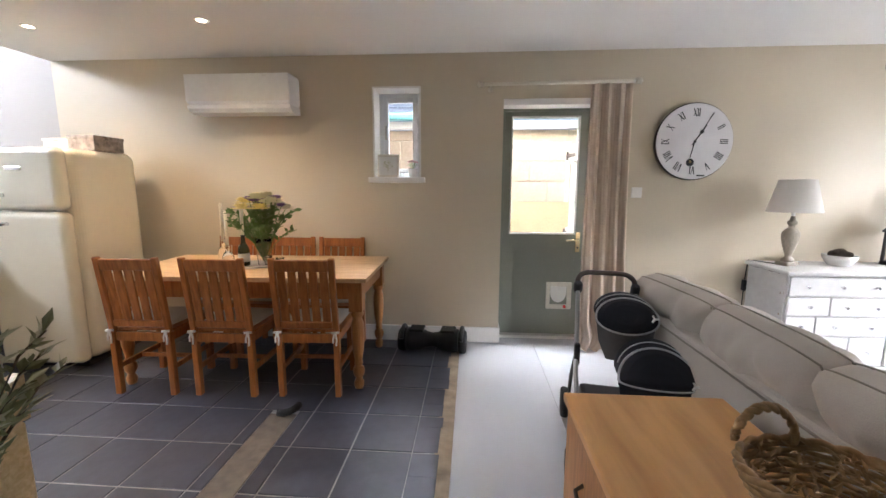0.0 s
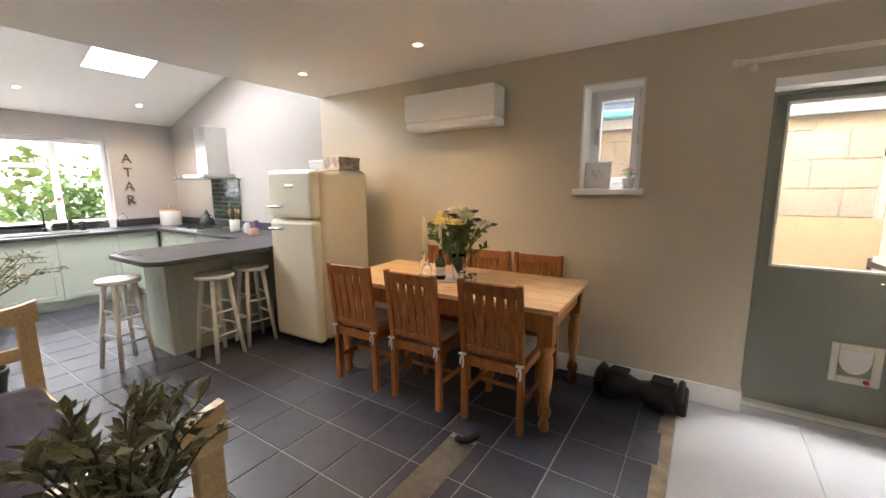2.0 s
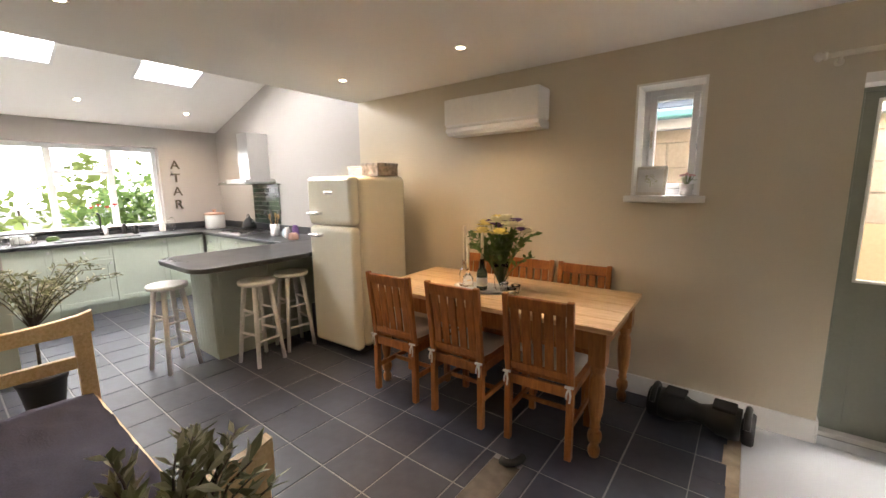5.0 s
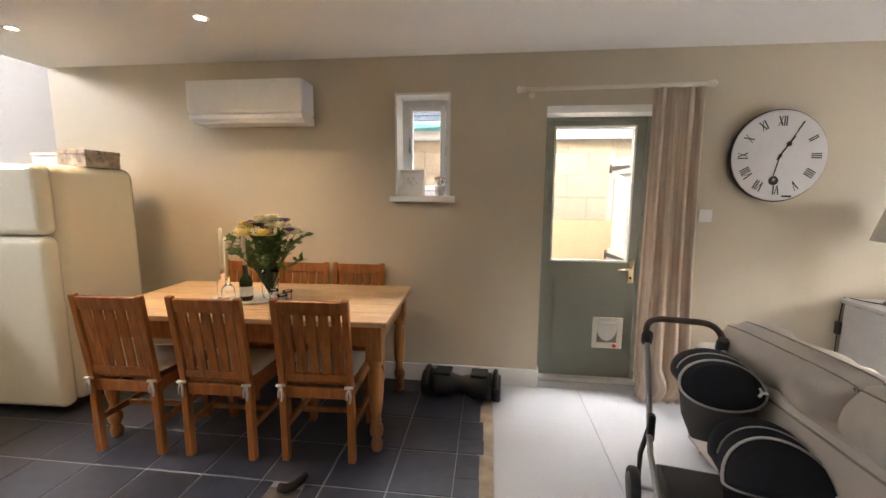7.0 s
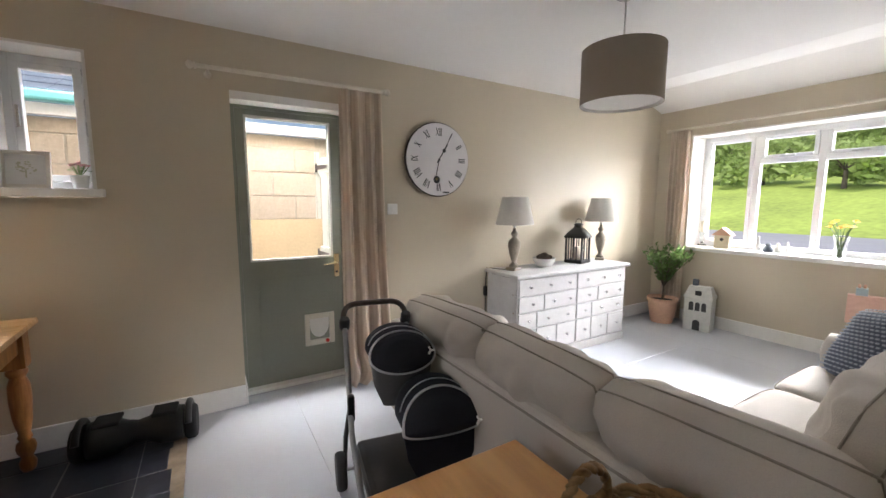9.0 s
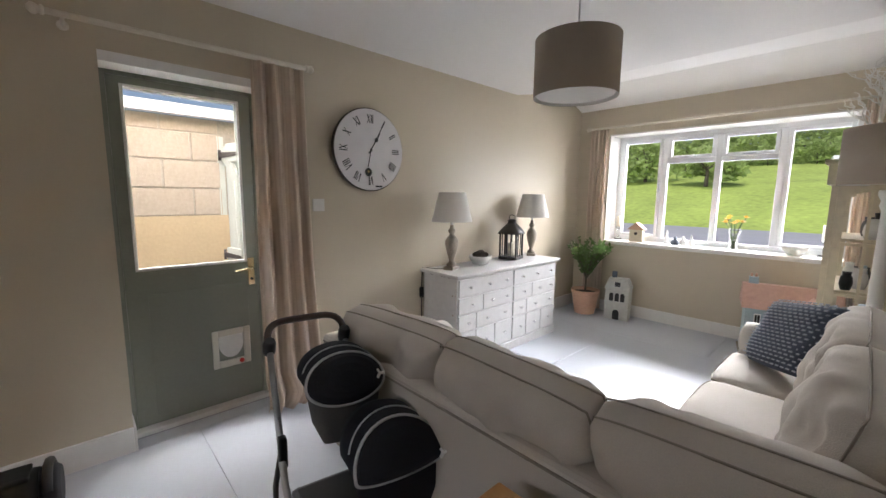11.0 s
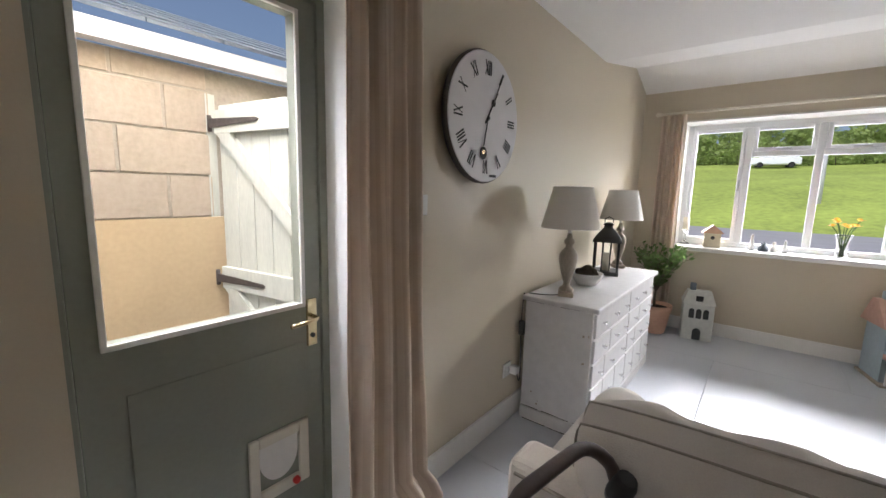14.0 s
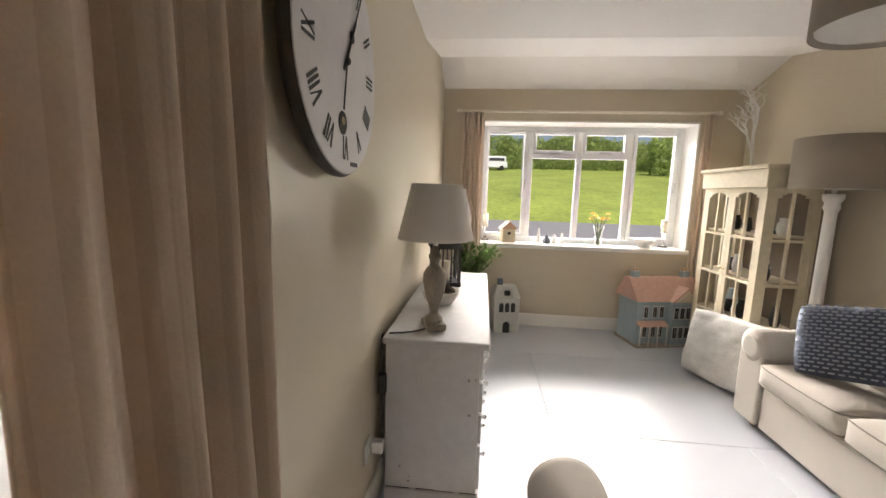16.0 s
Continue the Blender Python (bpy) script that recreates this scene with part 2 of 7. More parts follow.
RENDER = mat("ochre wall render", (0.40, 0.305, 0.19), 0.9, vary=0.1, grain=40, blotch=3, bump=0.3)
MORTAR = mat("grey mortar", (0.29, 0.255, 0.21), 0.95, vary=0.2, grain=50, bump=0.4)
GATEW = mat("weathered cream gate paint", (0.38, 0.39, 0.345), 0.6, vary=0.12, grain=20, blotch=4, bump=0.15, spread=(4, 4, 1))
IRON = mat("rusty black iron", (0.06, 0.05, 0.045), 0.6, 0.3, vary=0.4, grain=30, bump=0.3)
ROOFT = mat("blue grey roof slate", (0.12, 0.145, 0.18), 0.6, vary=0.25, grain=15, bump=0.3)
TARP = mat("teal gutter paint", (0.10, 0.30, 0.30), 0.5, vary=0.15, bump=0.1)
GRASS = mat("meadow grass", (0.34, 0.43, 0.085), 0.9, vary=0.35, grain=2.5, blotch=0.25, bump=0.3)
TREEL = mat("hedge leaf", (0.33, 0.42, 0.13), 0.7, vary=0.5, grain=3, blotch=0.8, bump=0.2)
ROADM = mat("pale worn asphalt", (0.34, 0.34, 0.35), 0.85, vary=0.12, grain=20, blotch=1, bump=0.3)
POLEC = mat("cream painted pole", (0.72, 0.67, 0.57), 0.5, vary=0.08, grain=30, bump=0.05)
FRAMEG = mat("grey painted tube", (0.30, 0.31, 0.31), 0.35, 0.6, vary=0.1, grain=60, bump=0.03)
RIMD = mat("dark brown rim and worn edge", (0.06, 0.045, 0.035), 0.55, vary=0.4, grain=25, blotch=6, bump=0.2)
# cabinet lining: the shade inside is put into this brown
CABIN = mat("brown cabinet lining with shade in its colour", (0.20, 0.155, 0.11), 0.7, vary=0.15, grain=20, blotch=4, bump=0.1)


def let_through(m, share):
    """Thin cloth or leaf: a share of the light passes and scatters on the far side."""
    ns, ln = m.node_tree.nodes, m.node_tree.links
    bsdf, out = ns["Principled BSDF"], ns["Material Output"]
    tr_, mix = ns.new("ShaderNodeBsdfTranslucent"), ns.new("ShaderNodeMixShader")
    mix.inputs["Fac"].default_value = share
    ln.new(bsdf.inputs["Base Color"].links[0].from_socket, tr_.inputs["Color"])
    ln.new(bsdf.outputs["BSDF"], mix.inputs[1])
    ln.new(tr_.outputs["BSDF"], mix.inputs[2])
    ln.new(mix.outputs["Shader"], out.inputs["Surface"])


for m_ in (CURTAIN, CURTAINB):
    let_through(m_, 0.3)
for m_ in (TREEL, LEAFG):
    let_through(m_, 0.35)
SPOTE = glow("lit lamp glass", (1.0, 0.82, 0.58), 14.0)
SKYG = glow("bright overcast sky", (0.93, 0.96, 1.0), 2.2)
TILEG = mat("dark green glazed tile", (0.030, 0.050, 0.036), 0.12, vary=0.3, grain=10, bump=0.05, random_value=0.4)
BOXP = mat("printed card floral", (0.34, 0.29, 0.26), 0.6, vary=0.75, grain=26, blotch=22, bump=0.0)
BOXB = mat("pale blue tin", (0.42, 0.52, 0.62), 0.4, vary=0.1, bump=0.0)
FRAMEW = mat("pale wooden picture frame", (0.74, 0.70, 0.62), 0.5, vary=0.15, grain=25, bump=0.15)
PINKP = mat("pink print", (0.62, 0.34, 0.30), 0.7, vary=0.3, grain=8, blotch=6, bump=0.0)
BLUEP = mat("pale landscape print", (0.40, 0.52, 0.60), 0.7, vary=0.3, grain=4, blotch=3, bump=0.0, spread=(1, 1, 6))

# ---------------- mesh helpers ----------------


def box(bm, x0, x1, y0, y1, z0, z1, bevel=0.0, seg=2, turn=None):
    r = bmesh.ops.create_cube(bm, size=1.0)
    for v in r["verts"]:
        v.co = Vector(((v.co.x + 0.5) * (x1 - x0) + x0, (v.co.y + 0.5) * (y1 - y0) + y0, (v.co.z + 0.5) * (z1 - z0) + z0))
        if turn is not None:
            v.co = turn @ v.co
    if bevel > 0:
        edges = list({e for v in r["verts"] for e in v.link_edges})
        bmesh.ops.bevel(bm, geom=edges, offset=bevel, segments=seg, profile=0.5, affect="EDGES")
    return bm


def lathe(bm, profile, seg=20, at=(0, 0, 0), turn=None, squash=1.0, close=True):
    rings = []
    for r, z in profile:
        ring = []
        for i in range(seg):
            a = 2 * math.pi * i / seg
            p = Vector((r * math.cos(a), r * squash * math.sin(a), z))
            if turn is not None:
                p = turn @ p
            ring.append(bm.verts.new(p + Vector(at)))
        rings.append(ring)
    for a, b in zip(rings, rings[1:]):
        for i in range(seg):
            f = bm.faces.new((a[i], a[(i + 1) % seg], b[(i + 1) % seg], b[i]))
            f.smooth = True
    if close:
        bm.faces.new(list(reversed(rings[0])))
        bm.faces.new(rings[-1])
    return bm


def tube(bm, pts, r, seg=8, taper=None):
    pts = [Vector(p) for p in pts]
    rings = []
    for i, p in enumerate(pts):
        d = (pts[min(i + 1, len(pts) - 1)] - pts[max(i - 1, 0)]).normalized()
        up = Vector((0, 0, 1)) if abs(d.z) < 0.9 else Vector((1, 0, 0))
        a = d.cross(up).normalized()
        b = d.cross(a)
        rr = r if taper is None else r + (taper - r) * i / (len(pts) - 1)
        rings.append([bm.verts.new(p + a * rr * math.cos(2 * math.pi * k / seg) + b * rr * math.sin(2 * math.pi * k / seg)) for k in range(seg)])
    for s, t in zip(rings, rings[1:]):
        for k in range(seg):
            f = bm.faces.new((s[k], s[(k + 1) % seg], t[(k + 1) % seg], t[k]))
            f.smooth = True
    bm.faces.new(list(reversed(rings[0])))
    bm.faces.new(rings[-1])
    return bm


def arc(a, b, c, n=8):
    """Points of a smooth bend from a by way of b to c."""
    a, b, c = Vector(a), Vector(b), Vector(c)
    return [(1 - t) ** 2 * a + 2 * t * (1 - t) * b + t * t * c for t in [i / n for i in range(n + 1)]]


def pillow(bm, w, h, t, m=None, n=14, rim=0.25, wrinkle=0.008, seed=0):
    """A stuffed cushion, w by h and t thick, in its own xy plane, then moved by m."""
    m = m or Matrix.Identity(4)
    rows = {}
    for s in (1, -1):
        for i in range(n + 1):
            for j in range(n + 1):
                u, v = 2 * i / n - 1, 2 * j / n - 1
                edge = i in (0, n) or j in (0, n)
                k = max(0.0, (1 - abs(u) ** 5) * (1 - abs(v) ** 5)) ** 0.5
                z = s * t / 2 * (rim + (1 - rim) * k)
                pull = 1 - 0.05 * (abs(u * v) ** 4)
                x, y = u * w / 2 * pull, v * h / 2 * pull
                z += wrinkle * (1.5 * noise.noise(Vector((x * 6 + seed, y * 6, s * 3 + seed))) + 0.55 * noise.noise(Vector((x * 15, y * 11 + seed, s * 3))))
                rows[s, i, j] = bm.verts.new(m @ Vector((x, y, z)))
    for s in (1, -1):
        for i in range(n):
            for j in range(n):
                q = (rows[s, i, j], rows[s, i + 1, j], rows[s, i + 1, j + 1], rows[s, i, j + 1])
                f = bm.faces.new(q if s == 1 else tuple(reversed(q)))
                f.smooth = True
    for i in range(n):
        for q in ((rows[1, i, 0], rows[-1, i, 0], rows[-1, i + 1, 0], rows[1, i + 1, 0]), (rows[1, i + 1, n], rows[-1, i + 1, n], rows[-1, i, n], rows[1, i, n]),
                  (rows[1, 0, i + 1], rows[-1, 0, i + 1], rows[-1, 0, i], rows[1, 0, i]), (rows[1, n, i], rows[-1, n, i], rows[-1, n, i + 1], rows[1, n, i + 1])):
            f = bm.faces.new(q)
            f.smooth = True
    return bm


def rim_path(w, h, z, m, n=14):
    """The edge line of a pillow, for its seam cord."""
    pts = []
    for k in range(4 * n):
        e, f = divmod(k, n)
        a = 2 * f / n - 1
        u, v = ((a, -1), (1, a), (-a, 1), (-1, -a))[e]
        pull = 1 - 0.05 * (abs(u * v) ** 4)
        pts.append(m @ Vector((u * w / 2 * pull * 1.004, v * h / 2 * pull * 1.004, z)))
    return pts + [pts[0]]


def part(name, bm, material, parent=None, label=""):
    me = bpy.data.meshes.new(name)
    bmesh.ops.recalc_face_normals(bm, faces=bm.faces)
    bm.to_mesh(me)
    bm.free()
    me.materials.append(material)
    ob = new(name, me)
    if parent is not None:
        ob.parent = parent
    if label:
        ob["label"] = label
    return ob


def thing(name, label, category, at=(0, 0, 0), rz=0.0, group="", kind=""):
    e = new(name)
    e.empty_display_size = 0.1
    e.matrix_basis = pose(*at, 0, 0, rz)
    return tagged(e, label, category, group, kind)


def slab(name, material, *boxes, parent=None, label="", bevel=0.0):
    bm = bmesh.new()
    for b in boxes:
        box(bm, *b, bevel=bevel)
    return part(name, bm, material, parent, label)


def setting(ob, label, category):
    return tagged(ob, label, category, kind="structure")


# ---------------- the large structure ----------------
H = 2.44            # flat ceiling
KX, EX = -7.45, 4.66  # kitchen end wall, front window wall
KE = -3.92          # where the flat ceiling stops
SY, SYE = -3.30, -2.95  # south wall of the dining side and of the sitting side

setting(slab("wall_north", WALL,
             (KE, -1.09, 0, 0.34, 0, 2.75), (-1.09, -0.68, 0, 0.34, 0, 1.40), (-1.09, -0.68, 0, 0.34, 2.19, 2.75),
             (-0.68, 0, 0, 0.34, 0, 2.75), (0, 0.80, 0, 0.34, 2.08, 2.75), (0.80, EX + 0.45, 0, 0.34, 0, 2.75)),
        "greige painted plaster wall with a garden door and small window", "wall")
setting(slab("wall_kitchen_north", WALLK, (KX - 0.3, KE - 0.0005, 0, 0.34, 0, 3.9)), "pale stone painted kitchen wall behind the cooker hood", "wall")
setting(slab("wall_west", WALLK, (KX - 0.3, KX, -2.60, -0.84, 0, 0.98), (KX - 0.3, KX, -2.60, -0.84, 2.14, 2.45),
             (KX - 0.3, KX, -0.84, 0, 0, 2.45), (KX - 0.3, KX, -4.0, -2.60, 0, 2.45)), "stone painted kitchen end wall with a wide window", "wall")
setting(slab("wall_east", WALL, (EX, EX + 0.42, -2.52, -0.38, 0, 0.84), (EX, EX + 0.42, -2.52, -0.38, 2.15, 2.75),
             (EX, EX + 0.42, -0.38, 0, 0, 2.75), (EX, EX + 0.42, SYE, -2.52, 0, 2.75)), "greige front wall under and round the wide window", "wall")
setting(slab("wall_south", WALL, (KX - 0.3, -0.42, SY - 0.14, SY, 0, 3.9), (0.55, EX + 0.42, SYE - 0.14, SYE, 0, 2.75), (-0.42, 0.55, SY - 0.14, SY, 2.12, 2.75), (0.41, 0.55, SY - 0.14, SYE - 0.1405, 0, 2.75)),
        "greige plaster wall behind the bench and sofa", "wall")
setting(slab("wall_hall", WALL, (-0.92, -0.80, -5.2, SY - 0.1405, 0, 2.6), (0.95, 1.07, -5.2, SY - 0.1405, 0, 2.6), (-0.92, 1.07, -5.32, -5.2, 0, 2.6), (0.5505, 0.95, SY - 0.2, SY - 0.1405, 0, 2.6)), "plain hall wall behind the doorway", "wall")

# ceilings
bm = bmesh.new()
box(bm, KE, 3.30, SY - 0.1, 0.0, H, H + 0.2)
setting(part("ceiling", bm, CEIL), "flat white plaster ceiling with recessed spotlights", "ceiling")
bm = bmesh.new()
prof = [(3.3005, H), (4.19, 2.61), (EX, 2.455), (EX, 2.75), (3.3005, 2.75)]
for y in (SYE - 0.02, 0.0):
    for x, z in prof:
        bm.verts.new((x, y, z))
vs = list(bm.verts)
n = len(prof)
bm.faces.new(vs[:n]), bm.faces.new(list(reversed(vs[n:])))
for i in range(n):
    bm.faces.new((vs[i], vs[(i + 1) % n], vs[n + (i + 1) % n], vs[n + i]))
setting(part("ceiling_bay", bm, CEIL), "shallow pitched white ceiling by the front window", "ceiling")
setting(slab("ceiling_hall", CEIL, (-0.8, 0.95, -5.2, SY - 0.1405, 2.44, 2.6)), "plain white hall ceiling", "ceiling")


def slope_z(x):
    return 2.43 + 0.303 * (x - KX)


# pitched kitchen ceiling with two openings for the roof windows
LIGHTS = ((-2.71, -2.06), (-1.41, -0.755))
LX0, LX1 = -6.22, -5.05
bm = bmesh.new()


def slope_piece(bm, x0, x1, y0, y1, t=0.16):
    vs = [bm.verts.new((x, y, slope_z(x) + dz)) for dz in (0, t) for x, y in ((x0, y0), (x1, y0), (x1, y1), (x0, y1))]
    for q in ((3, 2, 1, 0), (4, 5, 6, 7), (0, 1, 5, 4), (1, 2, 6, 5), (2, 3, 7, 6), (3, 0, 4, 7)):
        bm.faces.new([vs[i] for i in q])


ys = [SY - 0.1, LIGHTS[0][0], LIGHTS[0][1], LIGHTS[1][0], LIGHTS[1][1], 0.0]
slope_piece(bm, KX, LX0, ys[0], 0)
slope_piece(bm, LX1, KE + 0.1, ys[0], 0)
for i in (0, 2, 4):
    slope_piece(bm, LX0, LX1, ys[i], ys[i + 1])
setting(part("ceiling_kitchen", bm, CEIL), "pitched white kitchen ceiling with two roof windows", "ceiling")
setting(slab("bulkhead", CEIL, (KE, KE + 0.1, SY - 0.1, 0, H + 0.2005, 3.72)), "white upstand where the flat ceiling meets the pitch", "ceiling")
for i, (a, b) in enumerate(LIGHTS):
    w = thing("window_roof", "square roof window glowing with overcast sky", "window", kind="structure")
    bm = bmesh.new()
    for x0, x1, y0, y1 in ((LX0, LX0 + 0.03, a, b), (LX1 - 0.03, LX1, a, b), (LX0 + 0.03, LX1 - 0.03, a, a + 0.03), (LX0 + 0.03, LX1 - 0.03, b - 0.03, b)):
        slope_piece(bm, x0, x1, y0, y1, 0.20)
    part("window_frame", bm, UPVC, w)
    bm = bmesh.new()
    slope_piece(bm, LX0 + 0.03, LX1 - 0.03, a + 0.03, b - 0.03, 0.02)
    bmesh.ops.translate(bm, verts=bm.verts, vec=(0, 0, 0.15))
    part("pane", bm, SKYG, w, "bright pane full of white sky")

# baseboards
setting(slab("baseboard", WHITE, (-2.98, -0.0, -0.018, -0.001, 0, 0.14), (-0.0, 0.012, -0.018, 0.165, 0, 0.14), (0.80, EX, -0.018, -0.001, 0, 0.14),
             (EX - 0.018, EX - 0.001, SYE, -0.018, 0, 0.13), (0.75, EX - 0.018, SYE + 0.001, SYE + 0.018, 0, 0.13), (-3.9, -0.44, SY + 0.001, SY + 0.018, 0, 0.13), bevel=0.004),
        "white painted skirting board along the walls", "skirting board")
# ---------------- windows and door ----------------


def bars(bm, rects, y0, y1):
    for a, b, c, d in rects:
        box(bm, a, b, y0, y1, c, d, bevel=0.006)


# small window in the north wall
w = thing("window_1", "small white casement window deep in the wall", "window", kind="structure")
slab("reveal", WHITE, (-1.0895, -1.075, 0.002, 0.20, 1.4505, 2.1895), (-0.695, -0.6805, 0.002, 0.20, 1.4505, 2.1895), (-1.075, -0.695, 0.002, 0.20, 2.175, 2.1895), parent=w, label="white painted reveal")
slab("window_sill", WHITE, (-1.125, -0.645, -0.05, 0.20, 1.405, 1.45), parent=w, bevel=0.006, label="white painted window sill")
bm = bmesh.new()
bars(bm, [(-1.075, -1.035, 1.45, 2.175), (-0.735, -0.695, 1.45, 2.175), (-1.035, -0.735, 1.45, 1.49), (-1.035, -0.735, 2.135, 2.175)], 0.20, 0.27)
part("window_frame", bm, UPVC, w)
bm = bmesh.new()
bars(bm, [(-1.033, -0.993, 1.492, 2.133), (-0.777, -0.737, 1.492, 2.133), (-0.993, -0.777, 1.492, 1.53), (-0.993, -0.777, 2.095, 2.133)], 0.185, 0.235)
sash = part("sash", bm, UPVC, w)
slab("handle", CHROME, (-1.022, -1.004, 0.165, 0.185, 1.78, 1.90), parent=sash, bevel=0.004, label="chrome window handle")
p = slab("pane", PANE, (-0.993, -0.777, 0.208, 0.212, 1.53, 2.095), parent=w)
p.visible_shadow = False

# wide front window: four lights, fanlights over the middle two
w = thing("window_2", "wide white casement window with two fanlights", "window", kind="structure")
WX0, WX1 = 4.93, 4.995
YL, YR, ZB, ZT = -0.38, -2.52, 0.885, 2.15
slab("reveal", WHITE, (EX + 0.002, WX0, YL - 0.015, YL - 0.0005, ZB, ZT - 0.0005), (EX + 0.002, WX0, YR + 0.0005, YR + 0.015, ZB, ZT - 0.0005), (EX + 0.002, WX0, YR + 0.015, YL - 0.015, ZT - 0.015, ZT - 0.0005), parent=w)
slab("window_sill", WHITE, (EX - 0.035, WX1 + 0.02, YR - 0.03, YL + 0.03, 0.8405, ZB - 0.0005), parent=w, bevel=0.008, label="deep white painted window sill")
ym = [YL - 0.015, YL - 0.545, YL - 1.07, YL - 1.595, YR + 0.015]
rects = [(ym[0] - 0.05, ym[0], ZB, ZT - 0.015), (ym[4], ym[4] + 0.05, ZB, ZT - 0.015), (ym[4] + 0.05, ym[0] - 0.05, ZB, ZB + 0.05), (ym[4] + 0.05, ym[0] - 0.05, ZT - 0.065, ZT - 0.015)]
rects += [(y - 0.03, y + 0.03, ZB + 0.05, ZT - 0.065) for y in ym[1:4]]
TR = 1.80
rects += [(ym[2] + 0.03, ym[1] - 0.03, TR, TR + 0.05), (ym[3] + 0.03, ym[2] - 0.03, TR, TR + 0.05)]
bm = bmesh.new()
for a, b, c, d in rects:
    box(bm, WX0, WX1, a, b, c, d, bevel=0.006)
part("window_frame", bm, UPVC, w)
opens = [(ym[1] + 0.03, ym[0] - 0.05, ZB + 0.05, ZT - 0.065, True), (ym[2] + 0.03, ym[1] - 0.03, ZB + 0.05, TR, False), (ym[2] + 0.03, ym[1] - 0.03, TR + 0.05, ZT - 0.065, True),
         (ym[3] + 0.03, ym[2] - 0.03, ZB + 0.05, TR, False), (ym[3] + 0.03, ym[2] - 0.03, TR + 0.05, ZT - 0.065, True), (ym[4] + 0.05, ym[3] - 0.03, ZB + 0.05, ZT - 0.065, True)]
for a, b, c, d, sashed in opens:
    g = 0.001
    if sashed:
        bm = bmesh.new()
        s = 0.036
        for q in ((a + g, a + s, c + g, d - g), (b - s, b - g, c + g, d - g), (a + s, b - s, c + g, c + s), (a + s, b - s, d - s, d - g)):
            box(bm, WX0 - 0.012, WX1 - 0.015, q[0], q[1], q[2], q[3], bevel=0.005)
        sash = part("sash", bm, UPVC, w)
        hz = (c + d) / 2 - 0.05 if d - c > 0.6 else c + 0.012
        if d - c > 0.6:
            hy = a + 0.018 if a < -1.5 else a + 0.018
            slab("handle", STEEL, (WX0 - 0.035, WX0 - 0.012, hy - 0.009, hy + 0.009, hz, hz + 0.11), parent=sash, bevel=0.004, label="steel window handle")
        else:
            ym_ = (a + b) / 2
            slab("handle", STEEL, (WX0 - 0.035, WX0 - 0.012, ym_ - 0.06, ym_ + 0.06, c + 0.008, c + 0.026), parent=sash, bevel=0.004, label="steel window handle")
        a, b, c, d = a + s, b - s, c + s, d - s
    p = slab("pane", PANE, (WX0 + 0.02, WX0 + 0.024, a, b, c, d), parent=w)
    p.visible_shadow = False

# kitchen window
w = thing("window_3", "white kitchen casement window over the sink", "window", kind="structure")
bm = bmesh.new()
KYL, KYR, KZB, KZT = -0.8405, -2.5995, 0.9805, 2.1395
km = [KYL, -1.40, -2.02, KYR]
for a, b, c, d in [(KYR, KYR + 0.06, KZB, KZT), (KYL - 0.06, KYL, KZB, KZT), (KYR + 0.06, KYL - 0.06, KZB, KZB + 0.06), (KYR + 0.06, KYL - 0.06, KZT - 0.06, KZT),
                   (km[1] - 0.035, km[1] + 0.035, KZB + 0.06, KZT - 0.06), (km[2] - 0.035, km[2] + 0.035, KZB + 0.06, KZT - 0.06), (km[2] + 0.035, km[1] - 0.035, 1.74, 1.80)]:
    box(bm, KX - 0.18, KX - 0.11, a, b, c, d, bevel=0.006)
part("window_frame", bm, UPVC, w)
slab("window_sill", WHITE, (KX - 0.11, KX + 0.02, KYR + 0.002, KYL - 0.002, KZB, KZB + 0.03), parent=w, bevel=0.005)
for a, b, c, d in [(KYR + 0.06, km[2] - 0.035, KZB + 0.06, KZT - 0.06), (km[2] + 0.035, km[1] - 0.035, KZB + 0.06, 1.74), (km[2] + 0.035, km[1] - 0.035, 1.80, KZT - 0.06), (km[1] + 0.035, KYL - 0.06, KZB + 0.06, KZT - 0.06)]:
    p = slab("pane", PANE, (KX - 0.15, KX - 0.146, a, b, c, d), parent=w)
    p.visible_shadow = False

# garden door, closed, set back in its recess
d = thing("door_1", "closed sage green garden door with a tall glass pane and a cat flap", "door", kind="structure")
DY = 0.17
bm = bmesh.new()
for a, b, c, e in [(0.0005, 0.03, 0.03, 2.0795), (0.735, 0.7995, 0.03, 2.0795), (0.03, 0.735, 2.01, 2.0795)]:
    box(bm, a, b, DY - 0.012, DY + 0.1, c, e, bevel=0.004)
part("door_frame", bm, SAGE, d)
slab("threshold", CERAMIC, (0.013, 0.7995, DY - 0.06, DY + 0.12, 0.001, 0.03), parent=d, bevel=0.006, label="white painted threshold strip")
bm = bmesh.new()
for a, b, c, e in [(0.032, 0.10, 0.032, 2.008), (0.652, 0.733, 0.032, 2.008), (0.10, 0.652, 1.955, 2.008), (0.10, 0.652, 0.032, 0.968)]:
    box(bm, a, b, DY, DY + 0.045, c, e)
part("leaf", bm, SAGE, d)
slab("panel", SAGE, (0.13, 0.665, DY - 0.004, DY - 0.0005, 0.08, 0.82), parent=d, bevel=0.0015)
bm = bmesh.new()
for a, b, c, e in [(0.085, 0.10, 0.955, 1.97), (0.652, 0.667, 0.955, 1.97), (0.10, 0.652, 1.955, 1.97), (0.085, 0.667, 0.955, 0.972)]:
    box(bm, a, b, DY - 0.012, DY - 0.0005, c, e, bevel=0.003)
part("glazing_bead", bm, WHITE, d, "thin white glazing bead")
p = slab("pane", PANE, (0.1005, 0.6515, DY + 0.02, DY + 0.024, 0.973, 1.954), parent=d)
p.visible_shadow = False
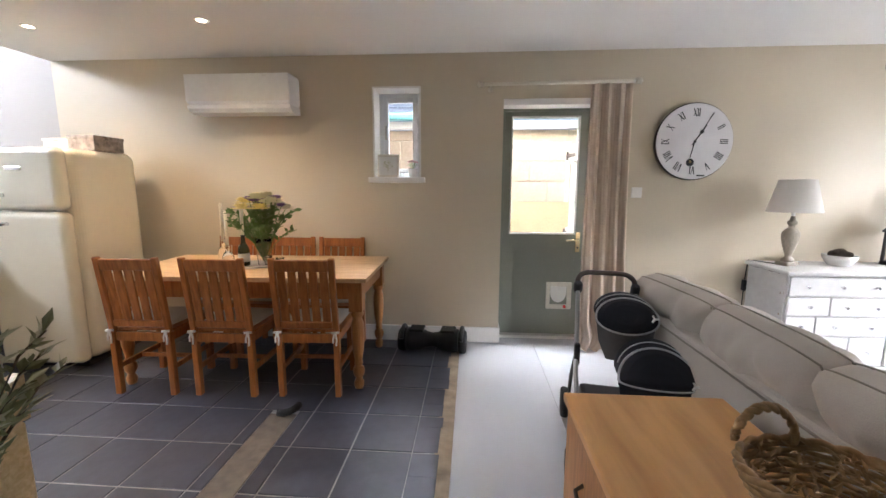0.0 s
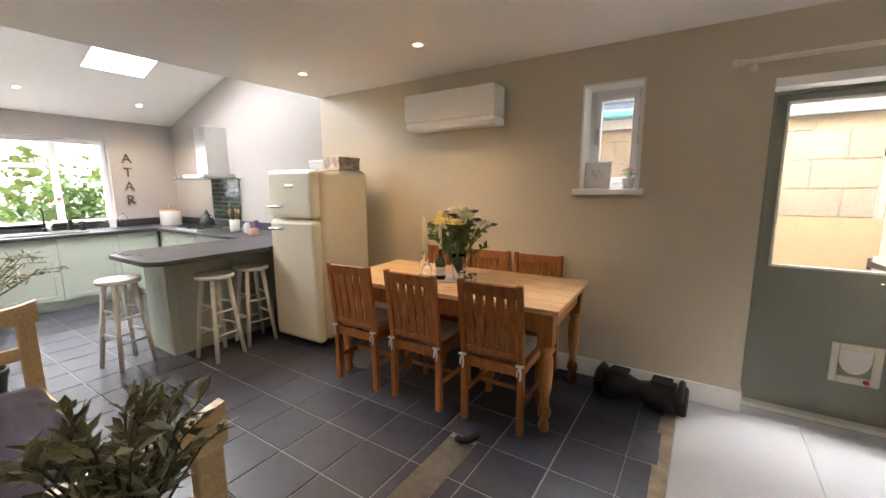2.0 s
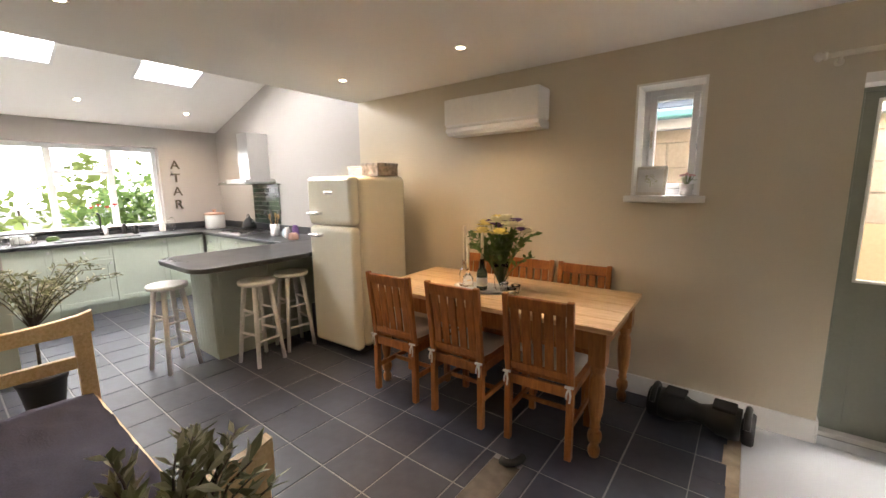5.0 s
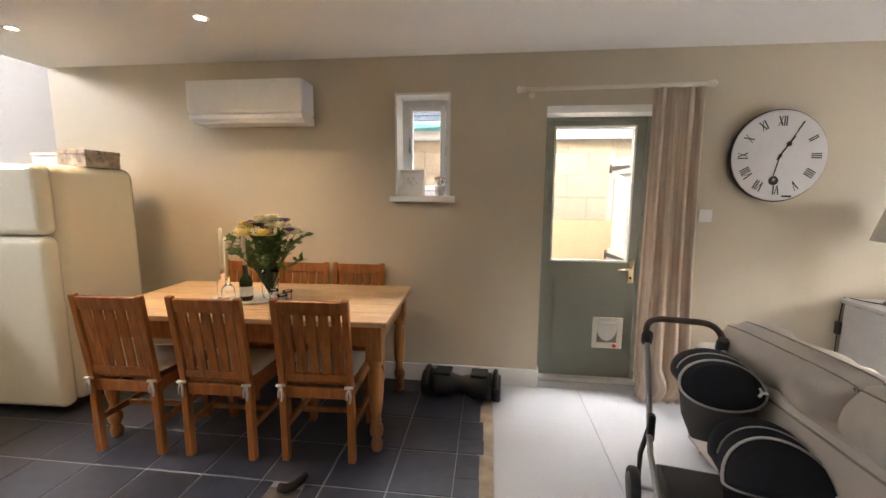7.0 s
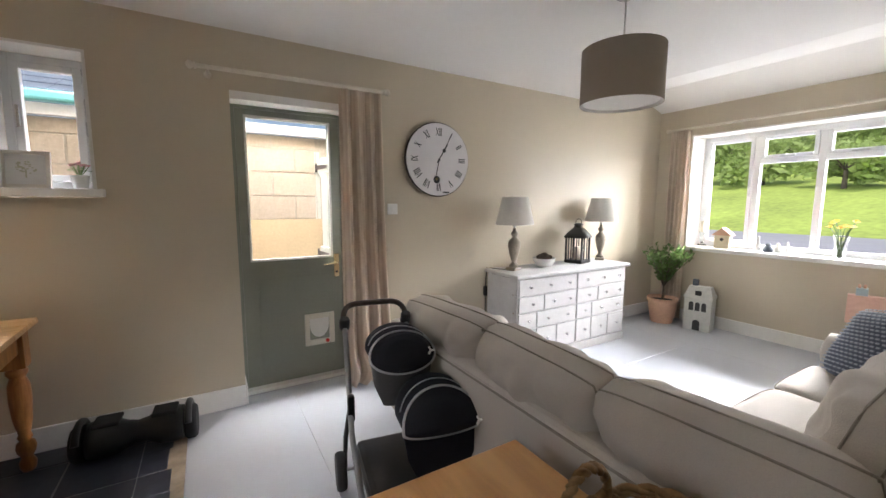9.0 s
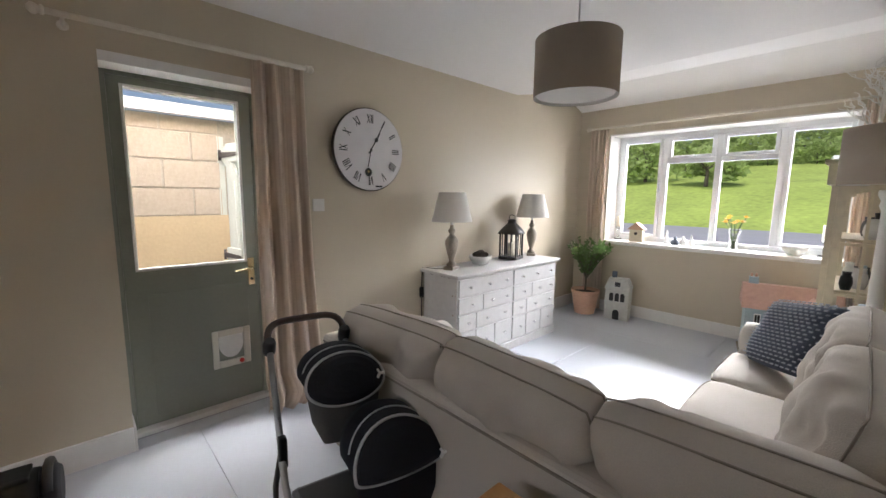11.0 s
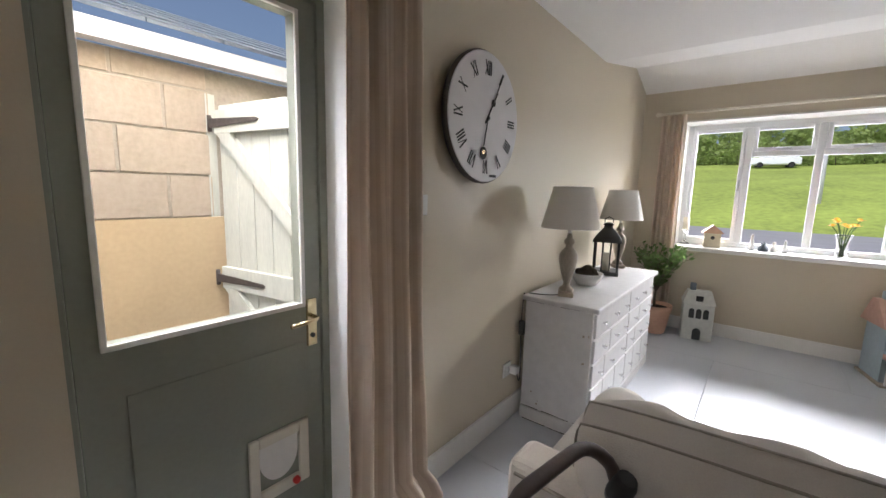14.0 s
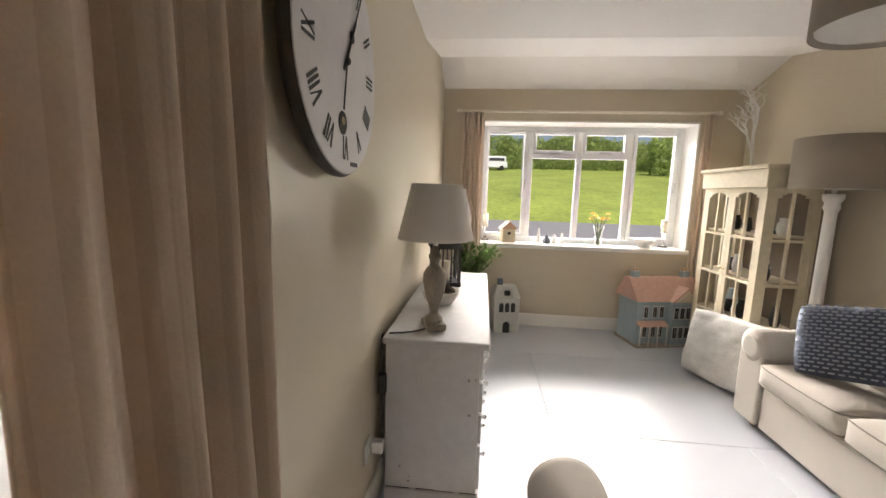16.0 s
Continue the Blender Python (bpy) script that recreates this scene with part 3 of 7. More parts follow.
bm = bmesh.new()
box(bm, 0.672, 0.712, DY - 0.012, DY - 0.0005, 0.80, 0.98, bevel=0.003)
plate = part("handle_plate", bm, BRASS, d, "worn brass handle plate")
bm = bmesh.new()
tube(bm, [(0.692, DY - 0.01, 0.915), (0.692, DY - 0.05, 0.915), (0.677, DY - 0.058, 0.913), (0.582, DY - 0.055, 0.907)], 0.008, 8)
part("door_handle", bm, BRASS, plate)
bm = bmesh.new()
lathe(bm, [(0.009, 0), (0.009, 0.004)], 10, (0.692, DY - 0.0125, 0.84), Matrix.Rotation(radians(90), 3, "X"))
part("keyhole", bm, INK, plate)
bm = bmesh.new()
for a, b, c, e in [(0.435, 0.47, 0.275, 0.525), (0.62, 0.66, 0.275, 0.525), (0.47, 0.62, 0.275, 0.32), (0.47, 0.62, 0.485, 0.525)]:
    box(bm, a, b, DY - 0.022, DY - 0.0045, c, e, bevel=0.006)
flap = part("cat_flap", bm, mat("cream plastic", (0.72, 0.69, 0.60), 0.4, vary=0.05, bump=0.02), d, "cream plastic cat flap frame")
bm = bmesh.new()
curve_ = [(0.545 + 0.072 * math.cos(t_), 0.43 - 0.095 * math.sin(t_)) for t_ in [math.pi * i / 14 for i in range(15)]] + [(0.473, 0.482), (0.617, 0.482)]
fa, fb_ = [[bm.verts.new((q[0], yq, q[1])) for q in curve_] for yq in (DY - 0.012, DY - 0.005)]
bm.faces.new(fa)
bm.faces.new(fb_[::-1])
for i in range(len(curve_)):
    j = (i + 1) % len(curve_)
    bm.faces.new((fa[j], fa[i], fb_[i], fb_[j]))
bmesh.ops.recalc_face_normals(bm, faces=bm.faces)
part("flap", bm, PAPER, flap, "pale translucent flap")
bm = bmesh.new()
lathe(bm, [(0.014, 0), (0.014, 0.012), (0.008, 0.016)], 12, (0.60, DY - 0.022, 0.302), Matrix.Rotation(radians(90), 3, "X"))
part("dial", bm, RED, flap, "small red latch dial")
setting(slab("door_reveal", CEIL, (0.0005, 0.7995, 0.001, DY - 0.0125, 2.03, 2.0795), (0.765, 0.7995, 0.001, DY - 0.0125, 0.001, 2.03)), "white painted head and side of the door recess", "trim")

# ---------------- curtains and rails ----------------


def curtain(name, p0, p1, top, bottom, folds, depth, label, along="x", flare=1.15, puddle=0.0, anchor=0.5):
    """Pleated cloth: a wave that loosens towards the hem, striped by its folds."""
    c = thing(name, label, "curtain")
    for stripe, m in (("cloth", CURTAIN),):
        bm = bmesh.new()
        nu, nv = folds * 20, 40
        grid = []
        for j in range(nv + 1):
            v = j / nv
            z = top + (bottom - top) * v
            row = []
            for i in range(nu + 1):
                u = i / nu
                amp = depth * (0.55 + 0.6 * v) * (0.75 + 0.5 * noise.noise(Vector((u * 7, 3.1, 0.3))))
                s = math.sin(2 * math.pi * folds * u + 0.9 * math.sin(5.0 * u + 0.6) + 0.8 * noise.noise(Vector((u * 5, v * 1.5, 7))))
                mid = p0 + (p1 - p0) * anchor
                a = mid + ((p0 + (p1 - p0) * u) - mid) * (1 + (flare - 1) * v ** 2)
                off = amp * s + 0.012 * noise.noise(Vector((u * 12, v * 4, 1)))
                if puddle and v > 0.9:
                    off -= puddle * math.sin(math.pi * (v - 0.9) / 0.1 * 0.85)
                    a = mid + (a - mid) * (1 + 0.10 * math.sin(math.pi * (v - 0.9) / 0.1) - 0.22 * max(0.0, (v - 0.96) / 0.04))
                row.append((a, off, z))
            grid.append(row)
        verts = {}
        for j in range(nv):
            for i in range(nu):
                q = []
                for jj, ii in ((j, i), (j, i + 1), (j + 1, i + 1), (j + 1, i)):
                    if (jj, ii) not in verts:
                        a, off, z = grid[jj][ii]
                        verts[jj, ii] = bm.verts.new((a, off, z) if along == "x" else (off, a, z))
                    q.append(verts[jj, ii])
                f = bm.faces.new(q)
                f.smooth = True
                f.material_index = 1 if i % 9 in (0, 1, 5) else 0
        ob = part(stripe, bm, m, c)
        ob.data.materials.append(CURTAINB)
        md = ob.modifiers.new("thick", "SOLIDIFY")
        md.thickness = 0.003
    return c


cu = curtain("curtain", 0.668, 0.975, 2.16, 0.012, 4, 0.046, "beige and taupe striped curtain drawn beside the garden door", flare=1.26, puddle=0.055, anchor=0.0)
cu.location = (0, -0.105, 0)


def rod(name, label, a, b, r, brackets, finial):
    c = thing(name, label, "curtain rail")
    bm = bmesh.new()
    tube(bm, [a, b], r, 12)
    part("pole", bm, POLEC, c)
    for e, s in ((a, -1), (b, 1)):
        d = (Vector(b) - Vector(a)).normalized() * s
        bm = bmesh.new()
        m = d.to_track_quat("Z", "Y").to_matrix()
        lathe(bm, [(r, 0), (r * 1.5, 0.004), (r * 1.5, 0.012), (r, 0.016), (r * finial, 0.03), (r * finial, 0.042), (r * 0.6, 0.055)], 12, Vector(e), m)
        part("finial", bm, POLEC, c)
    for q, wall in brackets:
        bm = bmesh.new()
        tube(bm, [q, wall], 0.008, 8)
        m = (Vector(q) - Vector(wall)).normalized().to_track_quat("Z", "Y").to_matrix()
        lathe(bm, [(0.022, 0.0), (0.022, 0.006), (0.01, 0.012)], 12, Vector(wall), m)
        part("bracket", bm, POLEC, c)
    return c


rod("curtain_rail", "cream painted wooden curtain pole over the garden door", (-0.165, -0.105, 2.168), (0.99, -0.105, 2.178), 0.014,
    [((-0.11, -0.105, 2.166), (-0.11, -0.001, 2.15)), ((0.95, -0.105, 2.176), (0.95, -0.001, 2.16))], 1.7)
rod("curtain_rail", "cream painted wooden curtain pole over the front window", (4.555, -0.19, 2.215), (4.555, -2.60, 2.215), 0.013,
    [((4.555, -0.30, 2.213), (EX - 0.001, -0.30, 2.20)), ((4.555, -2.56, 2.213), (EX - 0.001, -2.56, 2.20))], 1.7)
cu = curtain("curtain", -0.42, -0.20, 2.205, 0.03, 5, 0.04, "beige striped curtain tied back at the front window", along="y", flare=1.05)
cu.location = (4.565, 0, 0)
cu = curtain("curtain", -2.60, -2.50, 2.205, 0.03, 3, 0.03, "narrow beige striped curtain beside the glazed cabinet", along="y", flare=1.05)
cu.location = (4.565, 0, 0)

# ---------------- dining table and chairs ----------------


def turned_leg(bm, x, y, h, sq=0.045):
    box(bm, x - sq, x + sq, y - sq, y + sq, h - 0.20, h, bevel=0.003)
    lathe(bm, [(0.026, 0), (0.032, 0.02), (0.034, 0.045), (0.022, 0.075), (0.036, 0.10), (0.040, 0.125), (0.036, 0.15), (0.022, 0.165), (0.030, 0.18), (0.024, 0.20),
               (0.038, 0.28), (0.044, 0.38), (0.042, 0.46), (0.030, 0.50), (0.042, 0.52), (0.042, 0.535), (0.030, 0.55), (0.043, 0.565), (0.043, h - 0.2)], 18, (x, y, 0))


t = thing("dining_table", "long pine farmhouse table with a pale worn top and turned legs", "table", (-1.815, -0.565, 0), 2.2)
for i in range(5):
    y0 = -0.43 + i * 0.172
    bm = bmesh.new()
    box(bm, -0.88, 0.88, y0 + 0.0006, y0 + 0.1714, 0.752, 0.782, bevel=0.0025, seg=1)
    part("tabletop_plank", bm, PINETOP, t, "pale worn pine plank")
for a, b, c, e in ((-0.80, 0.80, -0.375, -0.353), (-0.80, 0.80, 0.353, 0.375), (-0.825, -0.803, -0.33, 0.33), (0.803, 0.825, -0.33, 0.33)):
    slab("apron", PINE, (a, b, c, e, 0.63, 0.751), parent=t)
for sx in (-1, 1):
    for sy in (-1, 1):
        bm = bmesh.new()
        turned_leg(bm, sx * 0.80, sy * 0.36, 0.751)
        part("leg", bm, PINE, t, "turned pine leg")


def dining_chair(at, rz, group):
    c = thing("dining_chair", "orange pine slatted dining chair with a tied grey cushion", "chair", at, rz, group)
    lean = Matrix.Translation((0, -0.19, 0.43)) @ Matrix.Rotation(radians(7), 4, "X") @ Matrix.Translation((0, 0.19, -0.43))
    for sx in (-1, 1):
        x = sx * 0.185
        bm = bmesh.new()
        box(bm, x - 0.019, x + 0.019, -0.215, -0.175, 0.0, 0.43, bevel=0.004)
        box(bm, x - 0.0188, x + 0.0188, -0.210, -0.178, 0.43, 0.935, bevel=0.006, turn=lean)
        part("back_leg", bm, OAKD, c)
        bm = bmesh.new()
        box(bm, x - 0.02, x + 0.02, 0.175, 0.215, 0, 0.43, bevel=0.004)
        part("leg", bm, OAKD, c)
        slab("stretcher", OAKD, (x - 0.009, x + 0.009, -0.174, 0.174, 0.17, 0.205), parent=c, bevel=0.003)
    slab("stretcher", OAKD, (-0.175, 0.175, -0.01, 0.008, 0.175, 0.203), parent=c, bevel=0.003)
    bm = bmesh.new()
    for y in (-0.205, 0.185):
        box(bm, -0.165, 0.165, y, y + 0.02, 0.37, 0.428)
    for x in (-0.196, 0.176):
        box(bm, x, x + 0.02, -0.174, 0.174, 0.37, 0.428)
    part("seat_frame", bm, OAKD, c)
    slab("seat", OAKD, (-0.21, 0.21, -0.172, 0.225, 0.43, 0.448), parent=c, bevel=0.005)
    bm = bmesh.new()
    box(bm, -0.1655, 0.1655, -0.207, -0.183, 0.85, 0.925, bevel=0.005, turn=lean)
    part("top_rail", bm, OAKD, c)
    bm = bmesh.new()
    box(bm, -0.1655, 0.1655, -0.205, -0.185, 0.47, 0.515, bevel=0.004, turn=lean)
    part("lower_rail", bm, OAKD, c)
    for i in range(5):
        x = -0.132 + i * 0.066
        bm = bmesh.new()
        box(bm, x - 0.0255, x + 0.0255, -0.201, -0.189, 0.5155, 0.8495, bevel=0.003, turn=lean)
        part("slat", bm, OAKD, c)
    bm = bmesh.new()
    pillow(bm, 0.38, 0.36, 0.045, pose(0, 0.02, 0.472), n=8, wrinkle=0.003)
    cushion = part("cushion", bm, LINEN, c, "thin grey seat cushion")
    for sx in (-1, 1):
        bm = bmesh.new()
        x = sx * 0.185
        tube(bm, [(x - 0.024, -0.225, 0.445), (x + 0.024, -0.225, 0.448)], 0.008, 6)
        tube(bm, [(x, -0.226, 0.45), (x + 0.01, -0.232, 0.40), (x + 0.004, -0.228, 0.36)], 0.006, 6)
        tube(bm, [(x, -0.226, 0.45), (x - 0.012, -0.231, 0.41), (x - 0.014, -0.229, 0.38)], 0.006, 6)
        part("tie", bm, PAPER, cushion, "white cotton tie")
    return c


ROUND = "chairs round the dining table"
c0 = dining_chair((-2.385, -0.885, 0), 2.0, ROUND)
copy_thing(c0, pose(-1.845, -0.865, 0, 0, 0, 1))
copy_thing(c0, pose(-1.30, -0.83, 0, 0, 0, 3))
copy_thing(c0, pose(-1.385, -0.255, 0, 0, 0, 180))
copy_thing(c0, pose(-1.83, -0.255, 0, 0, 0, 180))
copy_thing(c0, pose(-2.30, -0.255, 0, 0, 0, 180))

# ---------------- fridge ----------------
f = thing("fridge", "tall cream enamel fridge freezer with rounded edges and chrome handles", "fridge", (-3.415, -0.46, 0), 2)
bm = bmesh.new()
box(bm, -0.31, 0.31, -0.27, 0.33, 0.05, 1.635, bevel=0.07, seg=6)
part("body", bm, CREAM, f)
for z0, z1, nm in ((0.055, 1.185, "door"), (1.192, 1.632, "door")):
    bm = bmesh.new()
    box(bm, -0.312, 0.312, -0.385, -0.276, z0, z1, bevel=0.05, seg=6)
    dd = part(nm, bm, CREAM, f)
    hz = 1.10 if z0 < 1 else 1.30
    bm = bmesh.new()
    tube(bm, [(-0.27, -0.375, hz), (-0.27, -0.41, hz), (-0.255, -0.425, hz), (-0.12, -0.43, hz), (-0.10, -0.42, hz), (-0.095, -0.375, hz)], 0.013, 10)
    part("handle", bm, CHROME, dd, "chunky chrome handle")
slab("badge", CHROME, (-0.05, 0.07, -0.391, -0.3855, 1.47, 1.495), parent=f, bevel=0.002, label="small plain chrome badge")
slab("plinth", BLACKP, (-0.28, 0.28, -0.30, 0.30, 0.012, 0.0495), parent=f)
for sx in (-1, 1):
    for sy in (-0.24, 0.26):
        bm = bmesh.new()
        lathe(bm, [(0.02, 0), (0.02, 0.0118)], 10, (sx * 0.24, sy, 0))
        part("foot", bm, BLACKP, f)

tb = thing("storage_box", "pale blue lidded tin on top of the fridge", "box", (-3.44, -0.36, 1.635))
slab("box_body", BOXB, (-0.13, 0.08, -0.11, 0.11, 0, 0.075), parent=tb, bevel=0.008)
slab("lid", CERAMIC, (-0.134, 0.084, -0.114, 0.114, 0.0755, 0.095), parent=tb, bevel=0.005)
tb = thing("storage_box", "dark floral printed card box on top of the fridge", "box", (-3.24, -0.36, 1.635))
slab("box_body", BOXP, (-0.10, 0.115, -0.13, 0.13, 0, 0.085), parent=tb, bevel=0.003)
slab("lid", BOXP, (-0.104, 0.119, -0.134, 0.134, 0.0855, 0.115), parent=tb, bevel=0.003)

# ---------------- air conditioner, clock, switches ----------------
ac = thing("air_conditioner", "long white wall air conditioner with a closed flap", "air conditioner", (-2.135, -0.002, 1.96))
bm = bmesh.new()
box(bm, -0.435, 0.435, -0.205, 0.0, 0.06, 0.30, bevel=0.022, seg=3)
part("body", bm, UPVC, ac)
bm = bmesh.new()
prof = [(-0.004, 0.0), (-0.15, 0.0), (-0.196, 0.03), (-0.196, 0.0585), (-0.004, 0.0585)]
for x in (-0.43, 0.43):
    for y, z in prof:
        bm.verts.new((x, y, z))
vs = list(bm.verts)
bm.faces.new(vs[:5]), bm.faces.new(vs[5:])
for i in range(5):
    bm.faces.new((vs[i], vs[(i + 1) % 5], vs[5 + (i + 1) % 5], vs[5 + i]))
part("underside", bm, UPVC, ac)
slab("flap", UPVC, (-0.40, 0.40, -0.2, -0.145, -0.004, 0.004), parent=ac, bevel=0.002)
slab("front_panel", WHITE, (-0.432, 0.432, -0.2085, -0.2055, 0.085, 0.292), parent=ac, bevel=0.001)
slab("indicator", SHADEI, (0.22, 0.25, -0.2115, -0.209, 0.27, 0.28), parent=ac)

ck = thing("wall_clock", "large round wall clock with a worn white face and roman numerals", "clock", (1.49, -0.024, 1.727), 0)
face = Matrix.Rotation(radians(90), 3, "X")
R = 0.298
bm = bmesh.new()
lathe(bm, [(0.19, -0.0225), (0.19, -0.0005)], 40, (0, 0, 0), face)
part("mount", bm, BLACKM, ck)
bm = bmesh.new()
lathe(bm, [(R - 0.012, 0), (R, 0.006), (R + 0.002, 0.022), (R - 0.004, 0.032), (R - 0.012, 0.0335)], 56, (0, 0, 0), face)
part("case", bm, RIMD, ck, "dark brown wooden rim")
bm = bmesh.new()
lathe(bm, [(R - 0.006, 0.034), (R - 0.01, 0.037)], 56, (0, 0, 0), face)
part("dial", bm, CLOCKF, ck)


def plate(bm, pts, y0, y1):
    a = [bm.verts.new((x, y0, z)) for x, z in pts]
    b = [bm.verts.new((x, y1, z)) for x, z in pts]
    n = len(pts)
    bm.faces.new(a), bm.faces.new(list(reversed(b)))
    for i in range(n):
        bm.faces.new((a[i], b[i], b[(i + 1) % n], a[(i + 1) % n]))


def stroke(bm, x0, z0, x1, z1, w, y0, y1):
    dx, dz = x1 - x0, z1 - z0
    ln = math.hypot(dx, dz)
    px, pz = -dz / ln * w / 2, dx / ln * w / 2
    plate(bm, [(x0 + px, z0 + pz), (x1 + px, z1 + pz), (x1 - px, z1 - pz), (x0 - px, z0 - pz)], y0, y1)


NUM = ["XII", "I", "II", "III", "IIII", "V", "VI", "VII", "VIII", "IX", "X", "XI"]
for h, txt in enumerate(NUM):
    a = math.pi / 2 - h * math.pi / 6
    rad, ht = 0.222, 0.062
    wid = {"I": 0.013, "V": 0.03, "X": 0.03}
    total = sum(wid[ch] for ch in txt)
    bm = bmesh.new()
    pos = -total / 2

    def P(u, v):
        q = Vector((math.sin(h * math.pi / 6), math.cos(h * math.pi / 6)))
        s = Vector((q.y, -q.x))
        return q * (rad + v) + s * u

    for ch in txt:
        wch = wid[ch]
        x0, x1 = pos + 0.003, pos + wch - 0.003
        xm = pos + wch / 2
        lines = {"I": [(xm, -ht / 2, xm, ht / 2, 0.0075)], "V": [(x0, ht / 2, xm, -ht / 2, 0.0075), (x1, ht / 2, xm, -ht / 2, 0.004)],
                 "X": [(x0, ht / 2, x1, -ht / 2, 0.0075), (x1, ht / 2, x0, -ht / 2, 0.004)]}[ch]
        for u0, v0, u1, v1, wl in lines:
            p0, p1 = P(u0, v0), P(u1, v1)
            stroke(bm, p0.x, p0.y, p1.x, p1.y, wl, -0.0385, -0.0372)
        pos += wch
    part("numeral", bm, INK, ck)
bm = bmesh.new()
ang = radians(33)
stroke(bm, -0.03 * math.sin(ang), -0.03 * math.cos(ang), 0.15 * math.sin(ang), 0.15 * math.cos(ang), 0.008, -0.0425, -0.0395)
lathe(bm, [(0.016, 0.0395), (0.016, 0.0425)], 14, (0.09 * math.sin(ang), 0, 0.09 * math.cos(ang)), face)
part("hour_hand", bm, INK, ck)
bm = bmesh.new()
ang = radians(30)
stroke(bm, 0.0, 0.0, 0.25 * math.sin(ang), 0.25 * math.cos(ang), 0.005, -0.0455, -0.043)
stroke(bm, 0.0, 0.0, -0.13 * math.sin(radians(12)), -0.13 * math.cos(radians(12)), 0.006, -0.0455, -0.043)
part("minute_hand", bm, INK, ck)
bm = bmesh.new()
lathe(bm, [(0.011, 0.0465), (0.007, 0.052)], 14, (0, 0, 0), face)
part("hub", bm, INK, ck)
bm = bmesh.new()
lathe(bm, [(0.030, 0.0375), (0.030, 0.039), (0.026, 0.0392)], 20, (-0.02, 0, -0.16), face)
part("keyhole_plate", bm, INK, ck, "round dark winding hole")
bm = bmesh.new()
lathe(bm, [(0.012, 0.0395), (0.011, 0.041)], 14, (-0.02, 0, -0.155), face)
part("boss", bm, BRASS, ck, "small brass boss")
slab("stain", INK, (0.04, 0.10, -0.0385, -0.0372, -0.268, -0.256), parent=ck, label="black chipped mark at the rim")

for x, z, nm, lb in ((1.10, 1.328, "light_switch", "white square light switch on the wall"), (1.90, 0.33, "plug_socket", "white plug socket low on the wall")):
    s = thing(nm, lb, "switch" if z > 1 else "socket", (x, -0.001, z))
    slab("face_plate", CERAMIC, (-0.043, 0.043, -0.010, 0, -0.043, 0.043), parent=s, bevel=0.004)
    slab("rocker", CERAMIC, (-0.010, 0.010, -0.0145, -0.0105, -0.014, 0.014), parent=s, bevel=0.002)
pl = thing("plug", "white plug with a cable run behind the chest", "plug", (1.93, -0.016, 0.33))
bm = bmesh.new()
box(bm, -0.024, 0.024, -0.05, 0.0, -0.026, 0.026, bevel=0.01, seg=3)
part("plug_body", bm, CERAMIC, pl)
bm = bmesh.new()
tube(bm, arc((0.02, -0.03, -0.02), (0.07, -0.04, -0.2), (0.075, -0.02, 0.1)) + arc((0.075, -0.02, 0.1), (0.08, -0.01, 0.4), (0.09, -0.02, 0.46))[1:], 0.004, 6)
part("cable", bm, BLACKP, pl)
bm = bmesh.new()
box(bm, 0.06, 0.085, -0.04, -0.005, 0.2, 0.29, bevel=0.006)
part("cable_switch", bm, BLACKP, pl)
# ---------------- sitting side: corner sofa ----------------
NS = Matrix(((0, 0, 1), (1, 0, 0), (0, 1, 0))).to_4x4()   # cushion that faces along x
EW = Matrix(((1, 0, 0), (0, 0, -1), (0, 1, 0))).to_4x4()  # cushion that faces along y


def cushion(parent, name, w, h, t, m, material, label="", seam=SEAM, n=14, wrinkle=0.012, seed=0, rim=0.3, cord=0.0036):
    bm = bmesh.new()
    pillow(bm, w, h, t, m, n=n, rim=rim, wrinkle=wrinkle, seed=seed)
    ob = part(name, bm, material, parent, label)
    if seam is not None:
        bm = bmesh.new()
        for s in (1, -1):
            tube(bm, rim_path(w, h, s * t / 2 * rim, m), cord, 6)
        part("piping", bm, seam, ob, "darker corded seam")
    return ob


so = thing("corner_sofa", "large oatmeal linen corner sofa with loose piped cushions", "sofa")
bm = bmesh.new()
box(bm, 0.80, 0.95, -2.93, -0.62, 0.04, 0.645, bevel=0.03, seg=3)
part("back", bm, LINEN, so)
bm = bmesh.new()
box(bm, 0.9505, 3.05, -2.93, -2.79, 0.04, 0.655, bevel=0.03, seg=3)
part("back", bm, LINEN, so)
bm = bmesh.new()
tube(bm, [(0.797, -2.90, 0.615), (0.797, -1.7, 0.617), (0.797, -0.65, 0.615)], 0.005, 6)
tube(bm, [(0.797, -2.90, 0.07), (0.797, -0.65, 0.07)], 0.004, 6)
part("piping", bm, SEAM, so, "darker corded seam")
for q, nm in (((0.955, 1.57, -2.78, -0.85, 0.04, 0.30), "base"), ((1.5705, 2.845, -2.78, -2.15, 0.04, 0.30), "base")):
    bm = bmesh.new()
    box(bm, *q, bevel=0.012)
    part(nm, bm, LINEN, so)
